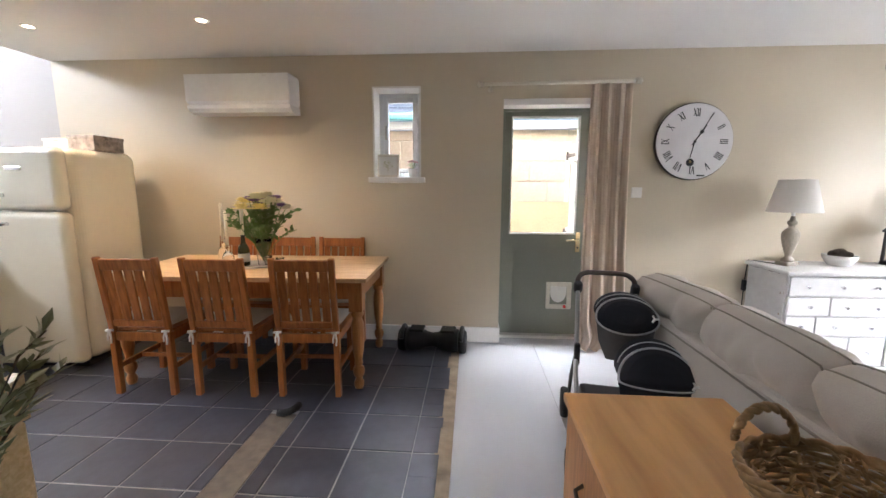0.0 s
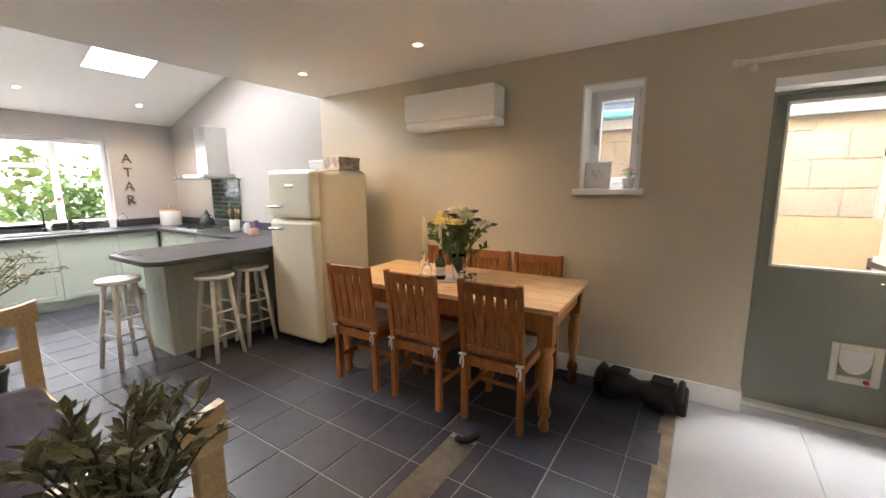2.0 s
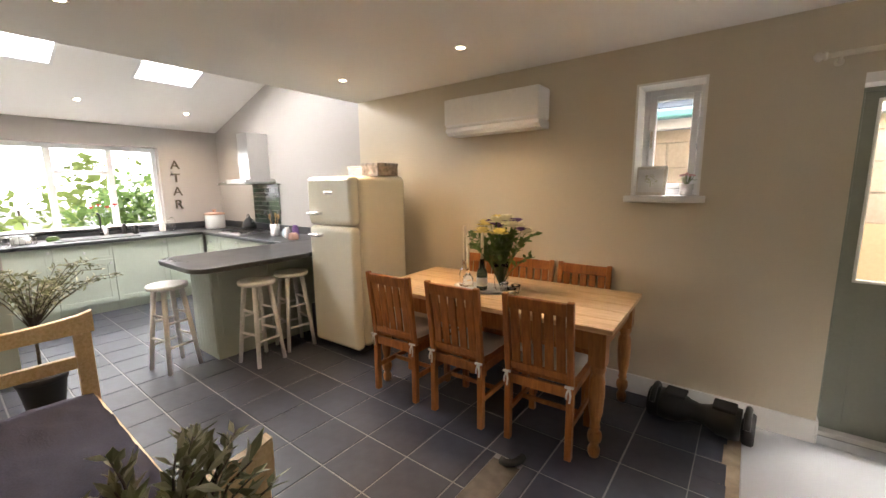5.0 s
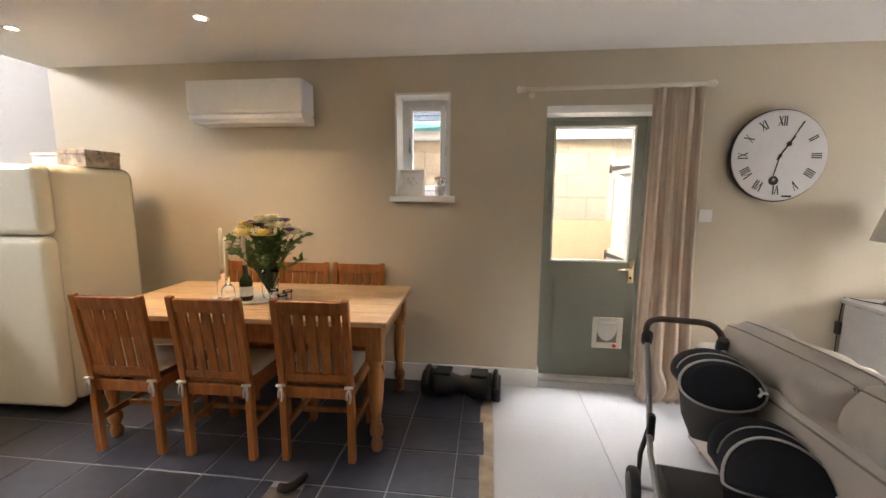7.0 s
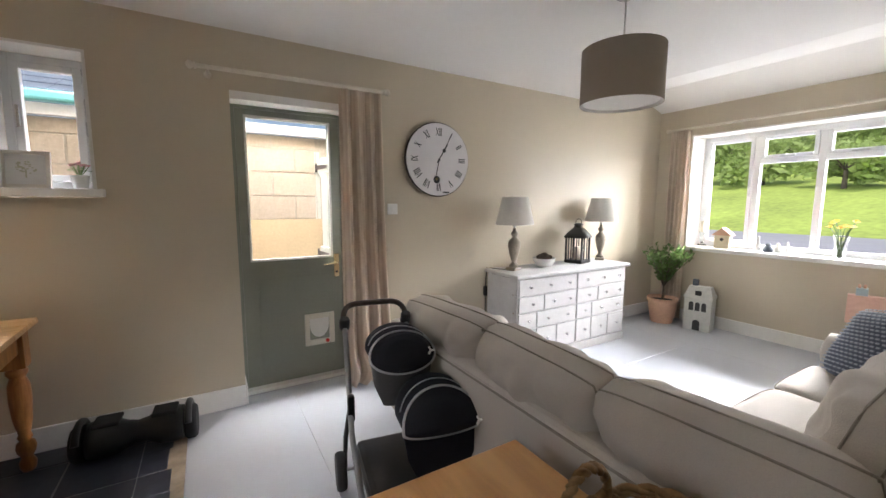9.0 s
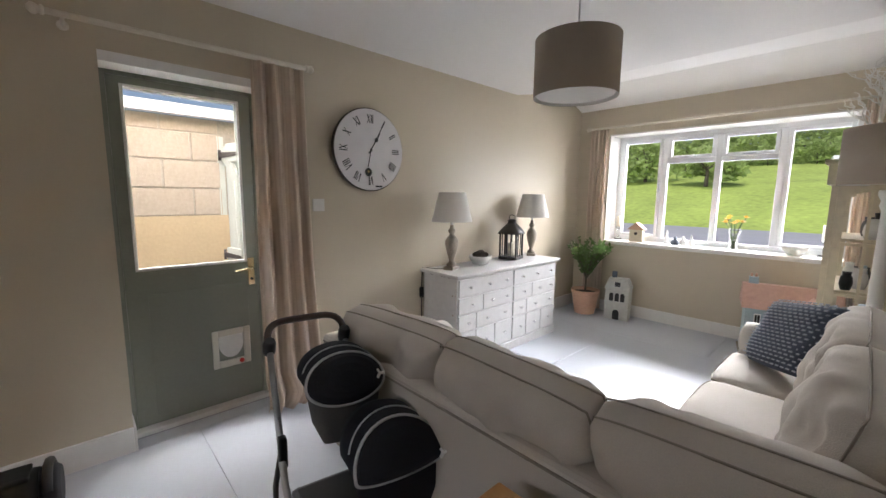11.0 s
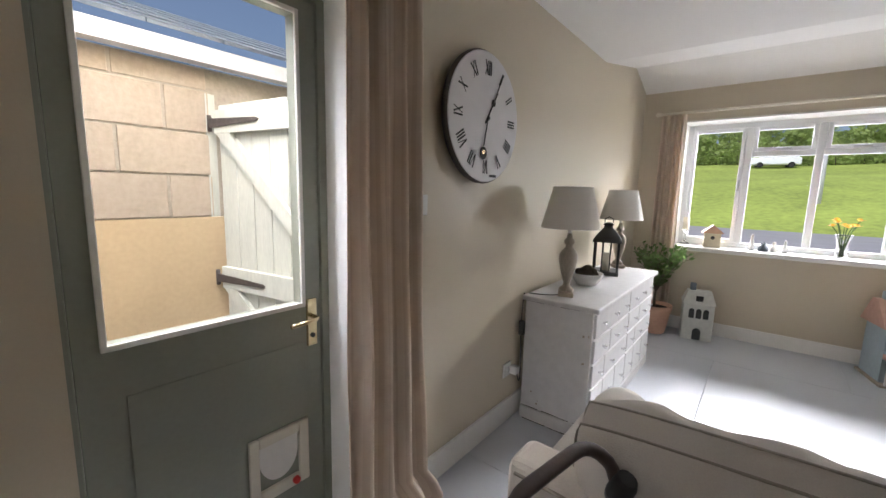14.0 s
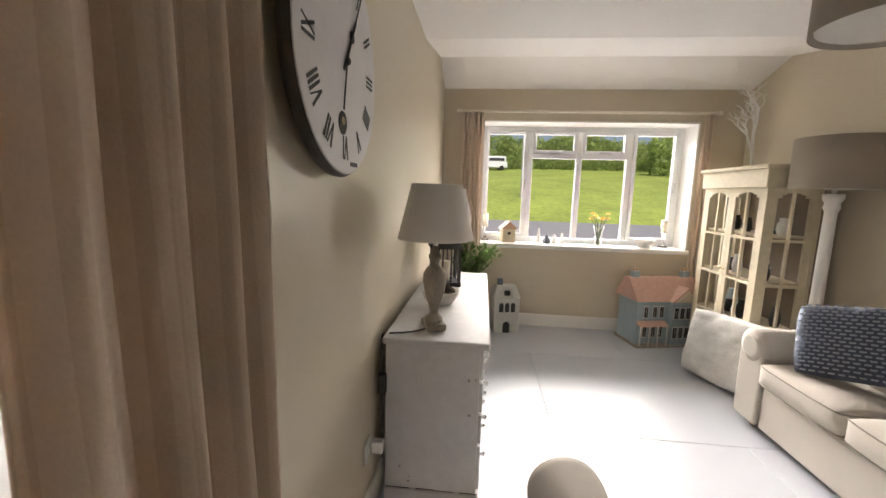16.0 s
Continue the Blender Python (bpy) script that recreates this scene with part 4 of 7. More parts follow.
# arms with a rolled front
for k, (ax0, ax1, ay0, ay1, horizontal) in enumerate(((0.955, 1.63, -0.845, -0.63, True), (2.85, 3.06, -2.785, -2.13, False))):
    bm = bmesh.new()
    box(bm, ax0, ax1, ay0, ay1, 0.04, 0.49, bevel=0.02, seg=3)
    if horizontal:
        lathe(bm, [(0.07, 0), (0.118, 0.015), (0.122, 0.05), (0.122, ax1 - ax0 - 0.05), (0.118, ax1 - ax0 - 0.01), (0.06, ax1 - ax0 + 0.012)], 24, (ax0, (ay0 + ay1) / 2, 0.455), Matrix.Rotation(radians(90), 3, "Y"))
    else:
        lathe(bm, [(0.07, 0), (0.112, 0.015), (0.116, 0.05), (0.116, ay1 - ay0 - 0.05), (0.112, ay1 - ay0 - 0.01), (0.06, ay1 - ay0 + 0.012)], 24, ((ax0 + ax1) / 2, ay0, 0.51), Matrix.Rotation(radians(-90), 3, "X"))
    part("arm", bm, LINEN, so)
for k in range(3):
    cushion(so, "seat_cushion", 0.66 if k < 2 else 0.62, 0.60, 0.17, pose(1.265, -1.18 - 0.67 * k, 0.385, 0, 0, 90), LINEN, seed=k, rim=0.62, wrinkle=0.005)
for k in range(2):
    cushion(so, "seat_cushion", 0.56, 0.70, 0.17, pose(2.00 + 0.57 * k, -2.45, 0.385), LINEN, seed=k + 5, rim=0.62, wrinkle=0.005)
BC = ((-1.125, 0.70, 5), (-1.80, 0.68, -3), (-2.43, 0.62, 4))
for k, (cy, cw, yaw) in enumerate(BC):
    m = Matrix.Translation((0.985, cy, 0.59)) @ Matrix.Rotation(radians(yaw), 4, "Z") @ Matrix.Rotation(radians(-14), 4, "Y") @ NS
    cushion(so, "back_cushion", cw, 0.47, 0.30, m, LINEN, seed=10 + k, wrinkle=0.032, n=26)
for k, (cx, cw) in enumerate(((1.55, 0.74), (2.32, 0.76))):
    m = Matrix.Translation((cx, -2.63, 0.655)) @ Matrix.Rotation(radians(16), 4, "X") @ EW
    cushion(so, "back_cushion", cw, 0.48, 0.28, m, LINEN, seed=20 + k, wrinkle=0.032, n=26)
for x in (0.86, 1.6):
    for y in (-0.70, -2.85):
        bm = bmesh.new()
        lathe(bm, [(0.02, 0), (0.025, 0.042)], 10, (x, y, 0))
        part("foot", bm, OAKD, so)
for y in (-2.2, -2.85):
    bm = bmesh.new()
    lathe(bm, [(0.02, 0), (0.025, 0.042)], 10, (2.95, y, 0))
    part("foot", bm, OAKD, so)

# loose cushions
tn = thing("throw_pillow", "flat navy patterned pillow lying on the sofa seat by the arm", "pillow")
bm = bmesh.new()
pillow(bm, 0.42, 0.40, 0.10, pose(1.32, -1.10, 0.535, 5, 7, 12), n=14, rim=0.06, wrinkle=0.012, seed=4)
part("cover", bm, mat("navy patterned cotton", (0.035, 0.045, 0.085), 0.9, vary=0.7, grain=34, blotch=16, bump=0.3), tn)
th = thing("throw_pillow", "navy woven pillow with pale flecks propped on the sofa arm", "pillow")
pm = Matrix.Translation((2.60, -2.40, 0.68)) @ Matrix.Rotation(radians(32), 4, "Z") @ Matrix.Rotation(radians(28), 4, "X") @ Matrix.Rotation(radians(12), 4, "Y") @ EW
bm = bmesh.new()
pillow(bm, 0.50, 0.40, 0.15, pm, n=14, rim=0.06, wrinkle=0.01)
cover = part("cover", bm, NAVYW, th)
bm = bmesh.new()
for s in (1, -1):
    for i in range(12):
        for j in range(19):
            u, v = -0.93 + 1.86 * (i + (0.5 if j % 2 else 0)) / 12, -0.93 + 1.86 * j / 18
            if abs(u) > 0.95:
                continue
            kk = max(0.0, (1 - abs(u) ** 5) * (1 - abs(v) ** 5)) ** 0.5
            z = s * (0.075 * (0.06 + 0.94 * kk) + 0.0045)
            a = Matrix.Translation((u * 0.25, v * 0.2, z))
            box(bm, -0.0125, 0.0125, -0.0042, 0.0042, -0.0015, 0.0015, turn=pm @ a)
tagged(part("fleck_pattern", bm, PALEW, th, "pale woven flecks"), kind="stuff")
fp = thing("floor_cushion", "fluffy white floor cushion leaning against the sofa arm", "cushion")
m = Matrix.Translation((3.47, -2.33, 0.268)) @ Matrix.Rotation(radians(24), 4, "Z") @ Matrix.Rotation(radians(12), 4, "X") @ EW
bm = bmesh.new()
pillow(bm, 0.66, 0.52, 0.18, m, n=26, rim=0.45, wrinkle=0.016)
for v in bm.verts:
    v.co += Vector((noise.noise(v.co * 40), noise.noise(v.co * 43 + Vector((5, 0, 0))), noise.noise(v.co * 41))) * 0.008
part("cover", bm, FUR, fp)

# ---------------- white chest of drawers ----------------
ch = thing("chest_of_drawers", "long worn white painted chest with many small knobbed drawers", "chest of drawers", (1.995, -0.475, 0))
CW, CD = 1.465, 0.425
slab("body", CHESTP, (0.02, CW - 0.02, 0.02, CD, 0.08, 0.755), parent=ch, bevel=0.003)
slab("top", CHESTP, (-0.012, CW + 0.012, -0.018, CD + 0.01, 0.7555, 0.785), parent=ch, bevel=0.008)
slab("plinth", CHESTP, (0.005, CW - 0.005, 0.004, CD, 0.0, 0.0795), parent=ch, bevel=0.006)
rw = random.Random(31)
for y0_, y1_, z0_, x0_ in ((0.0, CD, 0.7525, 0.0165), (0.01, CD, 0.080, 0.0165), (0.02, CD - 0.02, 0.0005, 0.0035)):
    bm = bmesh.new()
    y = y0_
    while y < y1_ - 0.01:
        L_ = min(rw.uniform(0.02, 0.09), y1_ - y)
        h_ = rw.uniform(0.0015, 0.006)
        box(bm, x0_, x0_ + 0.003, y, y + L_, z0_ if z0_ < 0.7 else z0_ - h_, z0_ + h_ if z0_ < 0.7 else z0_ + 0.0025)
        y += L_ + (rw.uniform(0.004, 0.03) if rw.random() < 0.4 else 0.0)
    part("worn_edge", bm, RIMD, ch, "dark wood showing through worn paint")
for k in range(6):
    bm = bmesh.new()
    cy_, cz_ = rw.uniform(0.02, 0.06) if k % 2 else rw.uniform(0.3, 0.41), rw.choice((rw.uniform(0.09, 0.2), rw.uniform(0.6, 0.74), rw.uniform(0.2, 0.6)))
    box(bm, 0.0185, 0.0197, cy_, cy_ + rw.uniform(0.004, 0.02), cz_, cz_ + rw.uniform(0.003, 0.014))
    part("chip", bm, LAMPW, ch, "small chip in the paint")


def drawer(x0, x1, z0, z1, knobs):
    d = slab("drawer", CHESTP, (x0 + 0.004, x1 - 0.004, 0.004, 0.0195, z0 + 0.004, z1 - 0.004), parent=ch, bevel=0.004)
    for i in range(knobs):
        x = x0 + (x1 - x0) * (i + 0.5) / knobs
        bm = bmesh.new()
        lathe(bm, [(0.005, 0), (0.005, 0.008), (0.012, 0.014), (0.0125, 0.021), (0.007, 0.026)], 12, (x, 0.004, (z0 + z1) / 2), Matrix.Rotation(radians(90), 3, "X"))
        part("knob", bm, CHROME, d, "small round metal knob")


a0, a1, am = 0.03, CW - 0.03, CW / 2
for s, e in ((a0, am - 0.005), (am + 0.005, a1)):
    drawer(s, e, 0.60, 0.745, 3)
    L = e - s
    drawer(s, s + L * 0.42, 0.455, 0.595, 1), drawer(s + L * 0.42, e, 0.455, 0.595, 2)
    drawer(s, s + L * 0.3, 0.31, 0.45, 1), drawer(s + L * 0.3, e, 0.31, 0.45, 2)
    drawer(s, s + L * 0.3, 0.09, 0.305, 1), drawer(s + L * 0.3, s + L * 0.65, 0.09, 0.305, 1), drawer(s + L * 0.65, e, 0.09, 0.305, 1)


def table_lamp(at, label, rz):
    l = thing("table_lamp", label, "lamp", at, rz, "pair of lamps on the chest")
    slab("foot", LAMPW, (-0.065, 0.065, -0.045, 0.045, 0, 0.028), parent=l, bevel=0.006)
    bm = bmesh.new()
    lathe(bm, [(0.045, 0.0285), (0.048, 0.045), (0.026, 0.06), (0.022, 0.075), (0.030, 0.10), (0.052, 0.165), (0.062, 0.215), (0.060, 0.25), (0.042, 0.275), (0.024, 0.29), (0.022, 0.305),
               (0.034, 0.315), (0.034, 0.335), (0.02, 0.345), (0.015, 0.375)], 22, (0, 0, 0), None, 0.85)
    part("stem", bm, LAMPW, l)
    bm = bmesh.new()
    lathe(bm, [(0.012, 0.3755), (0.012, 0.43), (0.026, 0.45), (0.03, 0.48), (0.02, 0.505)], 14)
    part("bulb_holder", bm, CERAMIC, l)
    bm = bmesh.new()
    prof = [(0.168, 0.405), (0.112, 0.645)]
    lathe(bm, [(0.166, 0.405), (0.168, 0.405), (0.168, 0.412), (0.113, 0.638), (0.112, 0.645), (0.110, 0.645), (0.1655, 0.412), (0.166, 0.405)], 40, close=False)
    sh_ = part("shade", bm, SHADEC, l, "tapered pale grey linen shade")
    bm = bmesh.new()
    for k in range(3):
        a = k * 2.1
        tube(bm, [(0.012 * math.cos(a), 0.012 * math.sin(a), 0.425), (0.1 * math.cos(a), 0.1 * math.sin(a), 0.64)], 0.002, 5)
    part("spokes", bm, STEEL, sh_)
    return l


l1 = table_lamp((2.165, -0.235, 0.785), "limed wood urn lamp with a pale tapered shade", 20)
copy_thing(l1, pose(3.39, -0.19, 0.785, 0, 0, 35))
bm = bmesh.new()
tube(bm, arc((2.13, -0.21, 0.79), (2.06, -0.18, 0.79), (2.035, -0.06, 0.79)), 0.0035, 6)
tagged(part("lamp_flex", bm, BLACKP), "dark lamp cable lying across the chest top", "cable")

bo = thing("pine_cone_bowl", "white ribbed bowl heaped with dark pine cones", "bowl", (2.545, -0.225, 0.785))
bm = bmesh.new()
lathe(bm, [(0.04, 0), (0.055, 0.004), (0.08, 0.04), (0.088, 0.068), (0.083, 0.068), (0.072, 0.04), (0.04, 0.014)], 26)
bo.scale = (1.2, 1.2, 1.2)
part("bowl_body", bm, CERAMIC, bo)
rng2 = random.Random(3)
for k in range(9):
    a, r = k * 2.4, 0.018 * math.sqrt(k)
    m = Matrix.Translation((r * math.cos(a), r * math.sin(a), 0.062 + 0.03 * (1 - r / 0.06))) @ Euler((rng2.uniform(0, 3), rng2.uniform(0, 3), 0)).to_matrix().to_4x4()
    bm = bmesh.new()
    for j in range(5):
        q = 0.022 * math.sin(math.pi * (j + 0.8) / 6)
        for s in range(7):
            b = s * 0.9 + j * 0.45
            box(bm, -0.005, 0.005, 0, 0.012, -0.0015, 0.0015, turn=m @ Matrix.Translation((0, 0, -0.02 + j * 0.009)) @ Matrix.Rotation(b, 4, "Z") @ Matrix.Translation((0, q * 0.5, 0)) @ Matrix.Rotation(0.5, 4, "X"))
    part("pine_cone", bm, BARK, bo)

ln_ = thing("lantern", "black metal lantern with glass sides and a candle", "lantern", (3.03, -0.20, 0.785), 15)
slab("base", BLACKM, (-0.095, 0.095, -0.095, 0.095, 0, 0.03), parent=ln_, bevel=0.005)
for sx in (-1, 1):
    for sy in (-1, 1):
        slab("post", BLACKM, (sx * 0.083 - 0.008, sx * 0.083 + 0.008, sy * 0.083 - 0.008, sy * 0.083 + 0.008, 0.0305, 0.25), parent=ln_)
    for o in (-0.028, 0.028):
        slab("glazing_bar", BLACKM, (sx * 0.083 - 0.004, sx * 0.083 + 0.004, o - 0.004, o + 0.004, 0.0305, 0.25), parent=ln_)
        slab("glazing_bar", BLACKM, (o - 0.004, o + 0.004, sx * 0.083 - 0.004, sx * 0.083 + 0.004, 0.0305, 0.25), parent=ln_)
bm = bmesh.new()
lathe(bm, [(0.145, 0.2505), (0.142, 0.265), (0.11, 0.30), (0.06, 0.345), (0.045, 0.355), (0.04, 0.375), (0.055, 0.38), (0.03, 0.395), (0.01, 0.40)], 4, (0, 0, 0), Matrix.Rotation(radians(45), 3, "Z"))
part("roof", bm, BLACKM, ln_)
bm = bmesh.new()
tube(bm, [(0.0, -0.03, 0.395), (0.0, -0.028, 0.425), (0, 0, 0.44), (0, 0.028, 0.425), (0, 0.03, 0.395)], 0.004, 6)
part("ring", bm, BLACKM, ln_)
bm = bmesh.new()
lathe(bm, [(0.034, 0.0305), (0.034, 0.16), (0.028, 0.157)], 20)
part("candle", bm, WAX, ln_, "ivory pillar candle")

# ---------------- plants ----------------


def leaf(bm, p, d, up, L, w):
    d, up = d.normalized(), up.normalized()
    s = d.cross(up).normalized()
    n_ = s.cross(d)
    a, b, c = p, p + d * L * 0.5 + n_ * L * 0.08, p + d * L
    l, r = bm.verts.new(b + s * w), bm.verts.new(b - s * w)
    va, vm, vc = bm.verts.new(a), bm.verts.new(b - n_ * w * 0.35), bm.verts.new(c)
    for q in ((va, l, vm), (l, vc, vm), (vm, vc, r), (va, vm, r)):
        bm.faces.new(q)


def sprigs(bm_stem, bm_leaf, root, count, length, spread, L, w, rng, per=14, droop=0.0, start=0.15):
    """Thin branching stems that carry pairs of leaves."""
    for k in range(count):
        a = rng.uniform(0, 6.283)
        out = Vector((math.cos(a), math.sin(a), 0)) * spread * rng.uniform(0.15, 1.0)
        ln = length * rng.uniform(0.65, 1.05)
        p0 = Vector(root)
        pts = [p0, p0 + out * 0.35 + Vector((0, 0, ln * 0.45)), p0 + out * 0.8 + Vector((0, 0, ln * 0.8)), p0 + out * 1.1 + Vector((0, 0, ln * (1 - droop)))]
        tube(bm_stem, pts, 0.004, 5, 0.0015)
        for i in range(per):
            t = start + (1 - start) * i / per
            j = min(int(t * 3), 2)
            f = t * 3 - j
            p = pts[j].lerp(pts[j + 1], f)
            d0 = (pts[j + 1] - pts[j]).normalized()
            b = rng.uniform(0, 6.283)
            side = Vector((math.cos(b), math.sin(b), rng.uniform(-0.3, 0.5)))
            leaf(bm_leaf, p, d0 * 0.9 + side, Vector((rng.gauss(0, 1), rng.gauss(0, 1), 1)), L * rng.uniform(0.6, 1.15), w * rng.uniform(0.7, 1.2))


def potted(name, label, at, pot_r, pot_h, pot_m, stem_r, trunk_h, count, length, spread, L, w, leaf_m, seed, per=14, droop=0.0, start=0.15, under=None):
    t = thing(name, label, "plant", at)
    bm = bmesh.new()
    lathe(bm, [(pot_r * 0.68, 0), (pot_r * 0.72, 0.008), (pot_r * 0.94, pot_h * 0.82), (pot_r * 0.95, pot_h * 0.83), (pot_r, pot_h * 0.84), (pot_r, pot_h), (pot_r * 0.92, pot_h), (pot_r * 0.88, pot_h * 0.86)], 30, close=False)
    lathe(bm, [(pot_r * 0.68, 0.0), (0.001, 0.0)], 30, close=False)
    part("pot", bm, pot_m, t)
    bm = bmesh.new()
    lathe(bm, [(pot_r * 0.90, pot_h * 0.86), (pot_r * 0.5, pot_h * 0.9), (0.004, pot_h * 0.91)], 20, close=False)
    part("soil", bm, SOIL, t)
    rng = random.Random(seed)
    bs, bl = bmesh.new(), bmesh.new()
    tube(bs, [(0, 0, pot_h * 0.85), (0.01, 0.005, pot_h + trunk_h * 0.5), (0, 0, pot_h + trunk_h)], stem_r, 8, stem_r * 0.6)
    sprigs(bs, bl, (0, 0, pot_h + trunk_h - 0.02), count, length, spread, L, w, rng, per, droop, start)
    part("stalk", bs, BARK, t)
    ob = part("foliage", bl, leaf_m, t)
    if under is not None:
        ob.data.materials.append(under)
        for f in ob.data.polygons:
            if (f.index // 4) % 3 == 0:
                f.material_index = 1
    return t


potted("potted_plant", "leafy green bush in a pale terracotta pot by the window", (4.37, -0.33, 0), 0.165, 0.29, TERRA, 0.014, 0.14, 52, 0.50, 0.29, 0.07, 0.018, LEAFG, 9, 13, 0.05)
potted("olive_tree", "silvery olive bush in a clay pot beside the bench", (-1.11, -2.87, 0), 0.14, 0.28, TERRA, 0.012, 0.50, 50, 0.36, 0.17, 0.052, 0.0075, LEAF, 21, 20, 0.1, 0.1, LEAFL)
potted("olive_tree", "tall thin olive tree in a dark pot by the kitchen", (-4.25, -2.70, 0), 0.14, 0.26, BLACKM, 0.012, 0.34, 36, 0.52, 0.46, 0.055, 0.008, LEAF, 33, 26, 0.22, 0.2, LEAFL)

# ---------------- ceramic house, doll's house ----------------
hs = thing("ceramic_house", "cream ceramic candle house with arched windows on the floor", "ornament", (4.45, -0.70, 0), 12)
bm = bmesh.new()
box(bm, -0.10, 0.10, -0.13, 0.13, 0, 0.36, bevel=0.006)
vs = [bm.verts.new(c) for c in ((-0.105, -0.14, 0.36), (0.105, -0.14, 0.36), (0.105, 0.14, 0.36), (-0.105, 0.14, 0.36), (-0.05, -0.10, 0.48), (0.05, -0.10, 0.48), (0.05, 0.10, 0.48), (-0.05, 0.10, 0.48))]
for q in ((0, 1, 5, 4), (1, 2, 6, 5), (2, 3, 7, 6), (3, 0, 4, 7), (4, 5, 6, 7), (3, 2, 1, 0)):
    bm.faces.new([vs[i] for i in q])
part("body", bm, HOUSEG, hs)
slab("chimney", ROOFT, (-0.02, 0.03, 0.03, 0.08, 0.4805, 0.55), parent=hs, bevel=0.004)


def arched(bm, x0, x1, y0, y1, z0, z1):
    """A slab with a round head, facing -x."""
    r = (y1 - y0) / 2
    ym_ = (y0 + y1) / 2
    pts = [(y0, z0), (y1, z0)] + [(ym_ + r * math.cos(t), z1 - r + r * math.sin(t)) for t in [math.pi * i / 8 for i in range(9)]]
    a = [bm.verts.new((x0, y, z)) for y, z in pts]
    b = [bm.verts.new((x1, y, z)) for y, z in pts]
    bm.faces.new(a), bm.faces.new(list(reversed(b)))
    for i in range(len(pts)):
        k = (i + 1) % len(pts)
        bm.faces.new((a[i], a[k], b[k], b[i]))


for y, z in ((-0.085, 0.22), (-0.025, 0.22), (0.035, 0.22)):
    bm = bmesh.new()
    arched(bm, -0.103, -0.0995, y, y + 0.045, z, z + 0.095)
    part("window", bm, INK, hs)
bm = bmesh.new()
arched(bm, -0.103, -0.0995, -0.035, 0.035, 0.005, 0.12)
part("door", bm, INK, hs)
bm = bmesh.new()
box(bm, -0.092, -0.086, -0.03, 0.03, 0.385, 0.44, bevel=0.002)
part("dormer", bm, INK, hs)

dh = thing("dolls_house", "painted wooden dolls house with blue walls and a salmon roof", "dolls house", (4.43, -2.20, 0), 13)
bm = bmesh.new()
box(bm, -0.14, 0.16, -0.31, 0.31, 0.02, 0.44)
box(bm, -0.19, -0.1405, -0.27, -0.02, 0.02, 0.44)
part("shell", bm, BLUEH, dh)
slab("base", LAMPW, (-0.21, 0.18, -0.33, 0.33, 0, 0.0195), parent=dh, bevel=0.003)


def prism(bm, pts, a, b, axis):
    n_ = len(pts)
    mk = (lambda p, t: (p[0], t, p[1])) if axis == "y" else (lambda p, t: (t, p[0], p[1]))
    u = [bm.verts.new(mk(p, a)) for p in pts]
    v = [bm.verts.new(mk(p, b)) for p in pts]
    bm.faces.new(u), bm.faces.new(list(reversed(v)))
    for i in range(n_):
        k = (i + 1) % n_
        bm.faces.new((u[i], u[k], v[k], v[i]))


bm = bmesh.new()
prism(bm, [(-0.18, 0.4405), (0.20, 0.4405), (0.06, 0.64), (-0.02, 0.64)], -0.34, 0.34, "y")
part("roof", bm, PINKR, dh, "salmon pink pitched roof")
bm = bmesh.new()
prism(bm, [(-0.30, 0.4405), (0.01, 0.4405), (-0.145, 0.58)], -0.215, 0.0, "x")
part("gable_roof", bm, PINKR, dh)
bm = bmesh.new()
prism(bm, [(-0.265, 0.4425), (-0.025, 0.4425), (-0.145, 0.55)], -0.22, -0.2155, "x")
part("gable", bm, CREAMC, dh)
for y in (-0.26, 0.26):
    c_ = slab("chimney", BLUEH, (-0.01, 0.05, y - 0.035, y + 0.035, 0.6005, 0.70), parent=dh, bevel=0.003)
    for o in (-0.015, 0.018):
        bm = bmesh.new()
        lathe(bm, [(0.010, 0.7005), (0.008, 0.73)], 10, (0.02, y + o, 0))
        part("chimney_pot", bm, TERRA, c_)
for z in (0.08, 0.27):
    for x, ys_ in ((-0.19, (-0.235, -0.175, -0.115, -0.055)), (-0.14, (0.06, 0.13, 0.22))):
        for y in ys_:
            bm = bmesh.new()
            box(bm, x - 0.006, x - 0.0005, y - 0.024, y + 0.024, z, z + 0.12, bevel=0.001)
            fr_ = part("window", bm, PAPER, dh, "small white framed window")
            slab("pane", INK, (x - 0.008, x - 0.0062, y - 0.018, y - 0.002, z + 0.008, z + 0.112), parent=fr_)
            slab("pane", INK, (x - 0.008, x - 0.0062, y + 0.002, y + 0.018, z + 0.008, z + 0.112), parent=fr_)
bm = bmesh.new()
prism(bm, [(-0.22, 0.21), (-0.1405, 0.21), (-0.1405, 0.245)], 0.02, 0.31, "y")
part("porch_roof", bm, PINKR, dh)
for y in (0.03, 0.12, 0.21, 0.30):
    bm = bmesh.new()
    lathe(bm, [(0.006, 0.02), (0.006, 0.2095)], 8, (-0.205, y, 0))
    part("porch_post", bm, PAPER, dh)

# ---------------- front window sill ----------------
bh = thing("birdhouse", "small wooden birdhouse with a pitched roof on the sill", "birdhouse", (4.80, -0.72, 0.885), 10)
bh.scale = (1.3, 1.3, 1.3)
slab("body", CREAMC, (-0.045, 0.045, -0.055, 0.055, 0, 0.11), parent=bh, bevel=0.003)
bm = bmesh.new()
prism(bm, [(-0.075, 0.1105), (0.075, 0.1105), (0, 0.175)], -0.06, 0.06, "x")
part("roof", bm, TERRA, bh)
bm = bmesh.new()
lathe(bm, [(0.014, 0), (0.014, 0.004)], 12, (-0.0455, 0, 0.075), Matrix.Rotation(radians(-90), 3, "Y"))
part("entrance", bm, INK, bh)
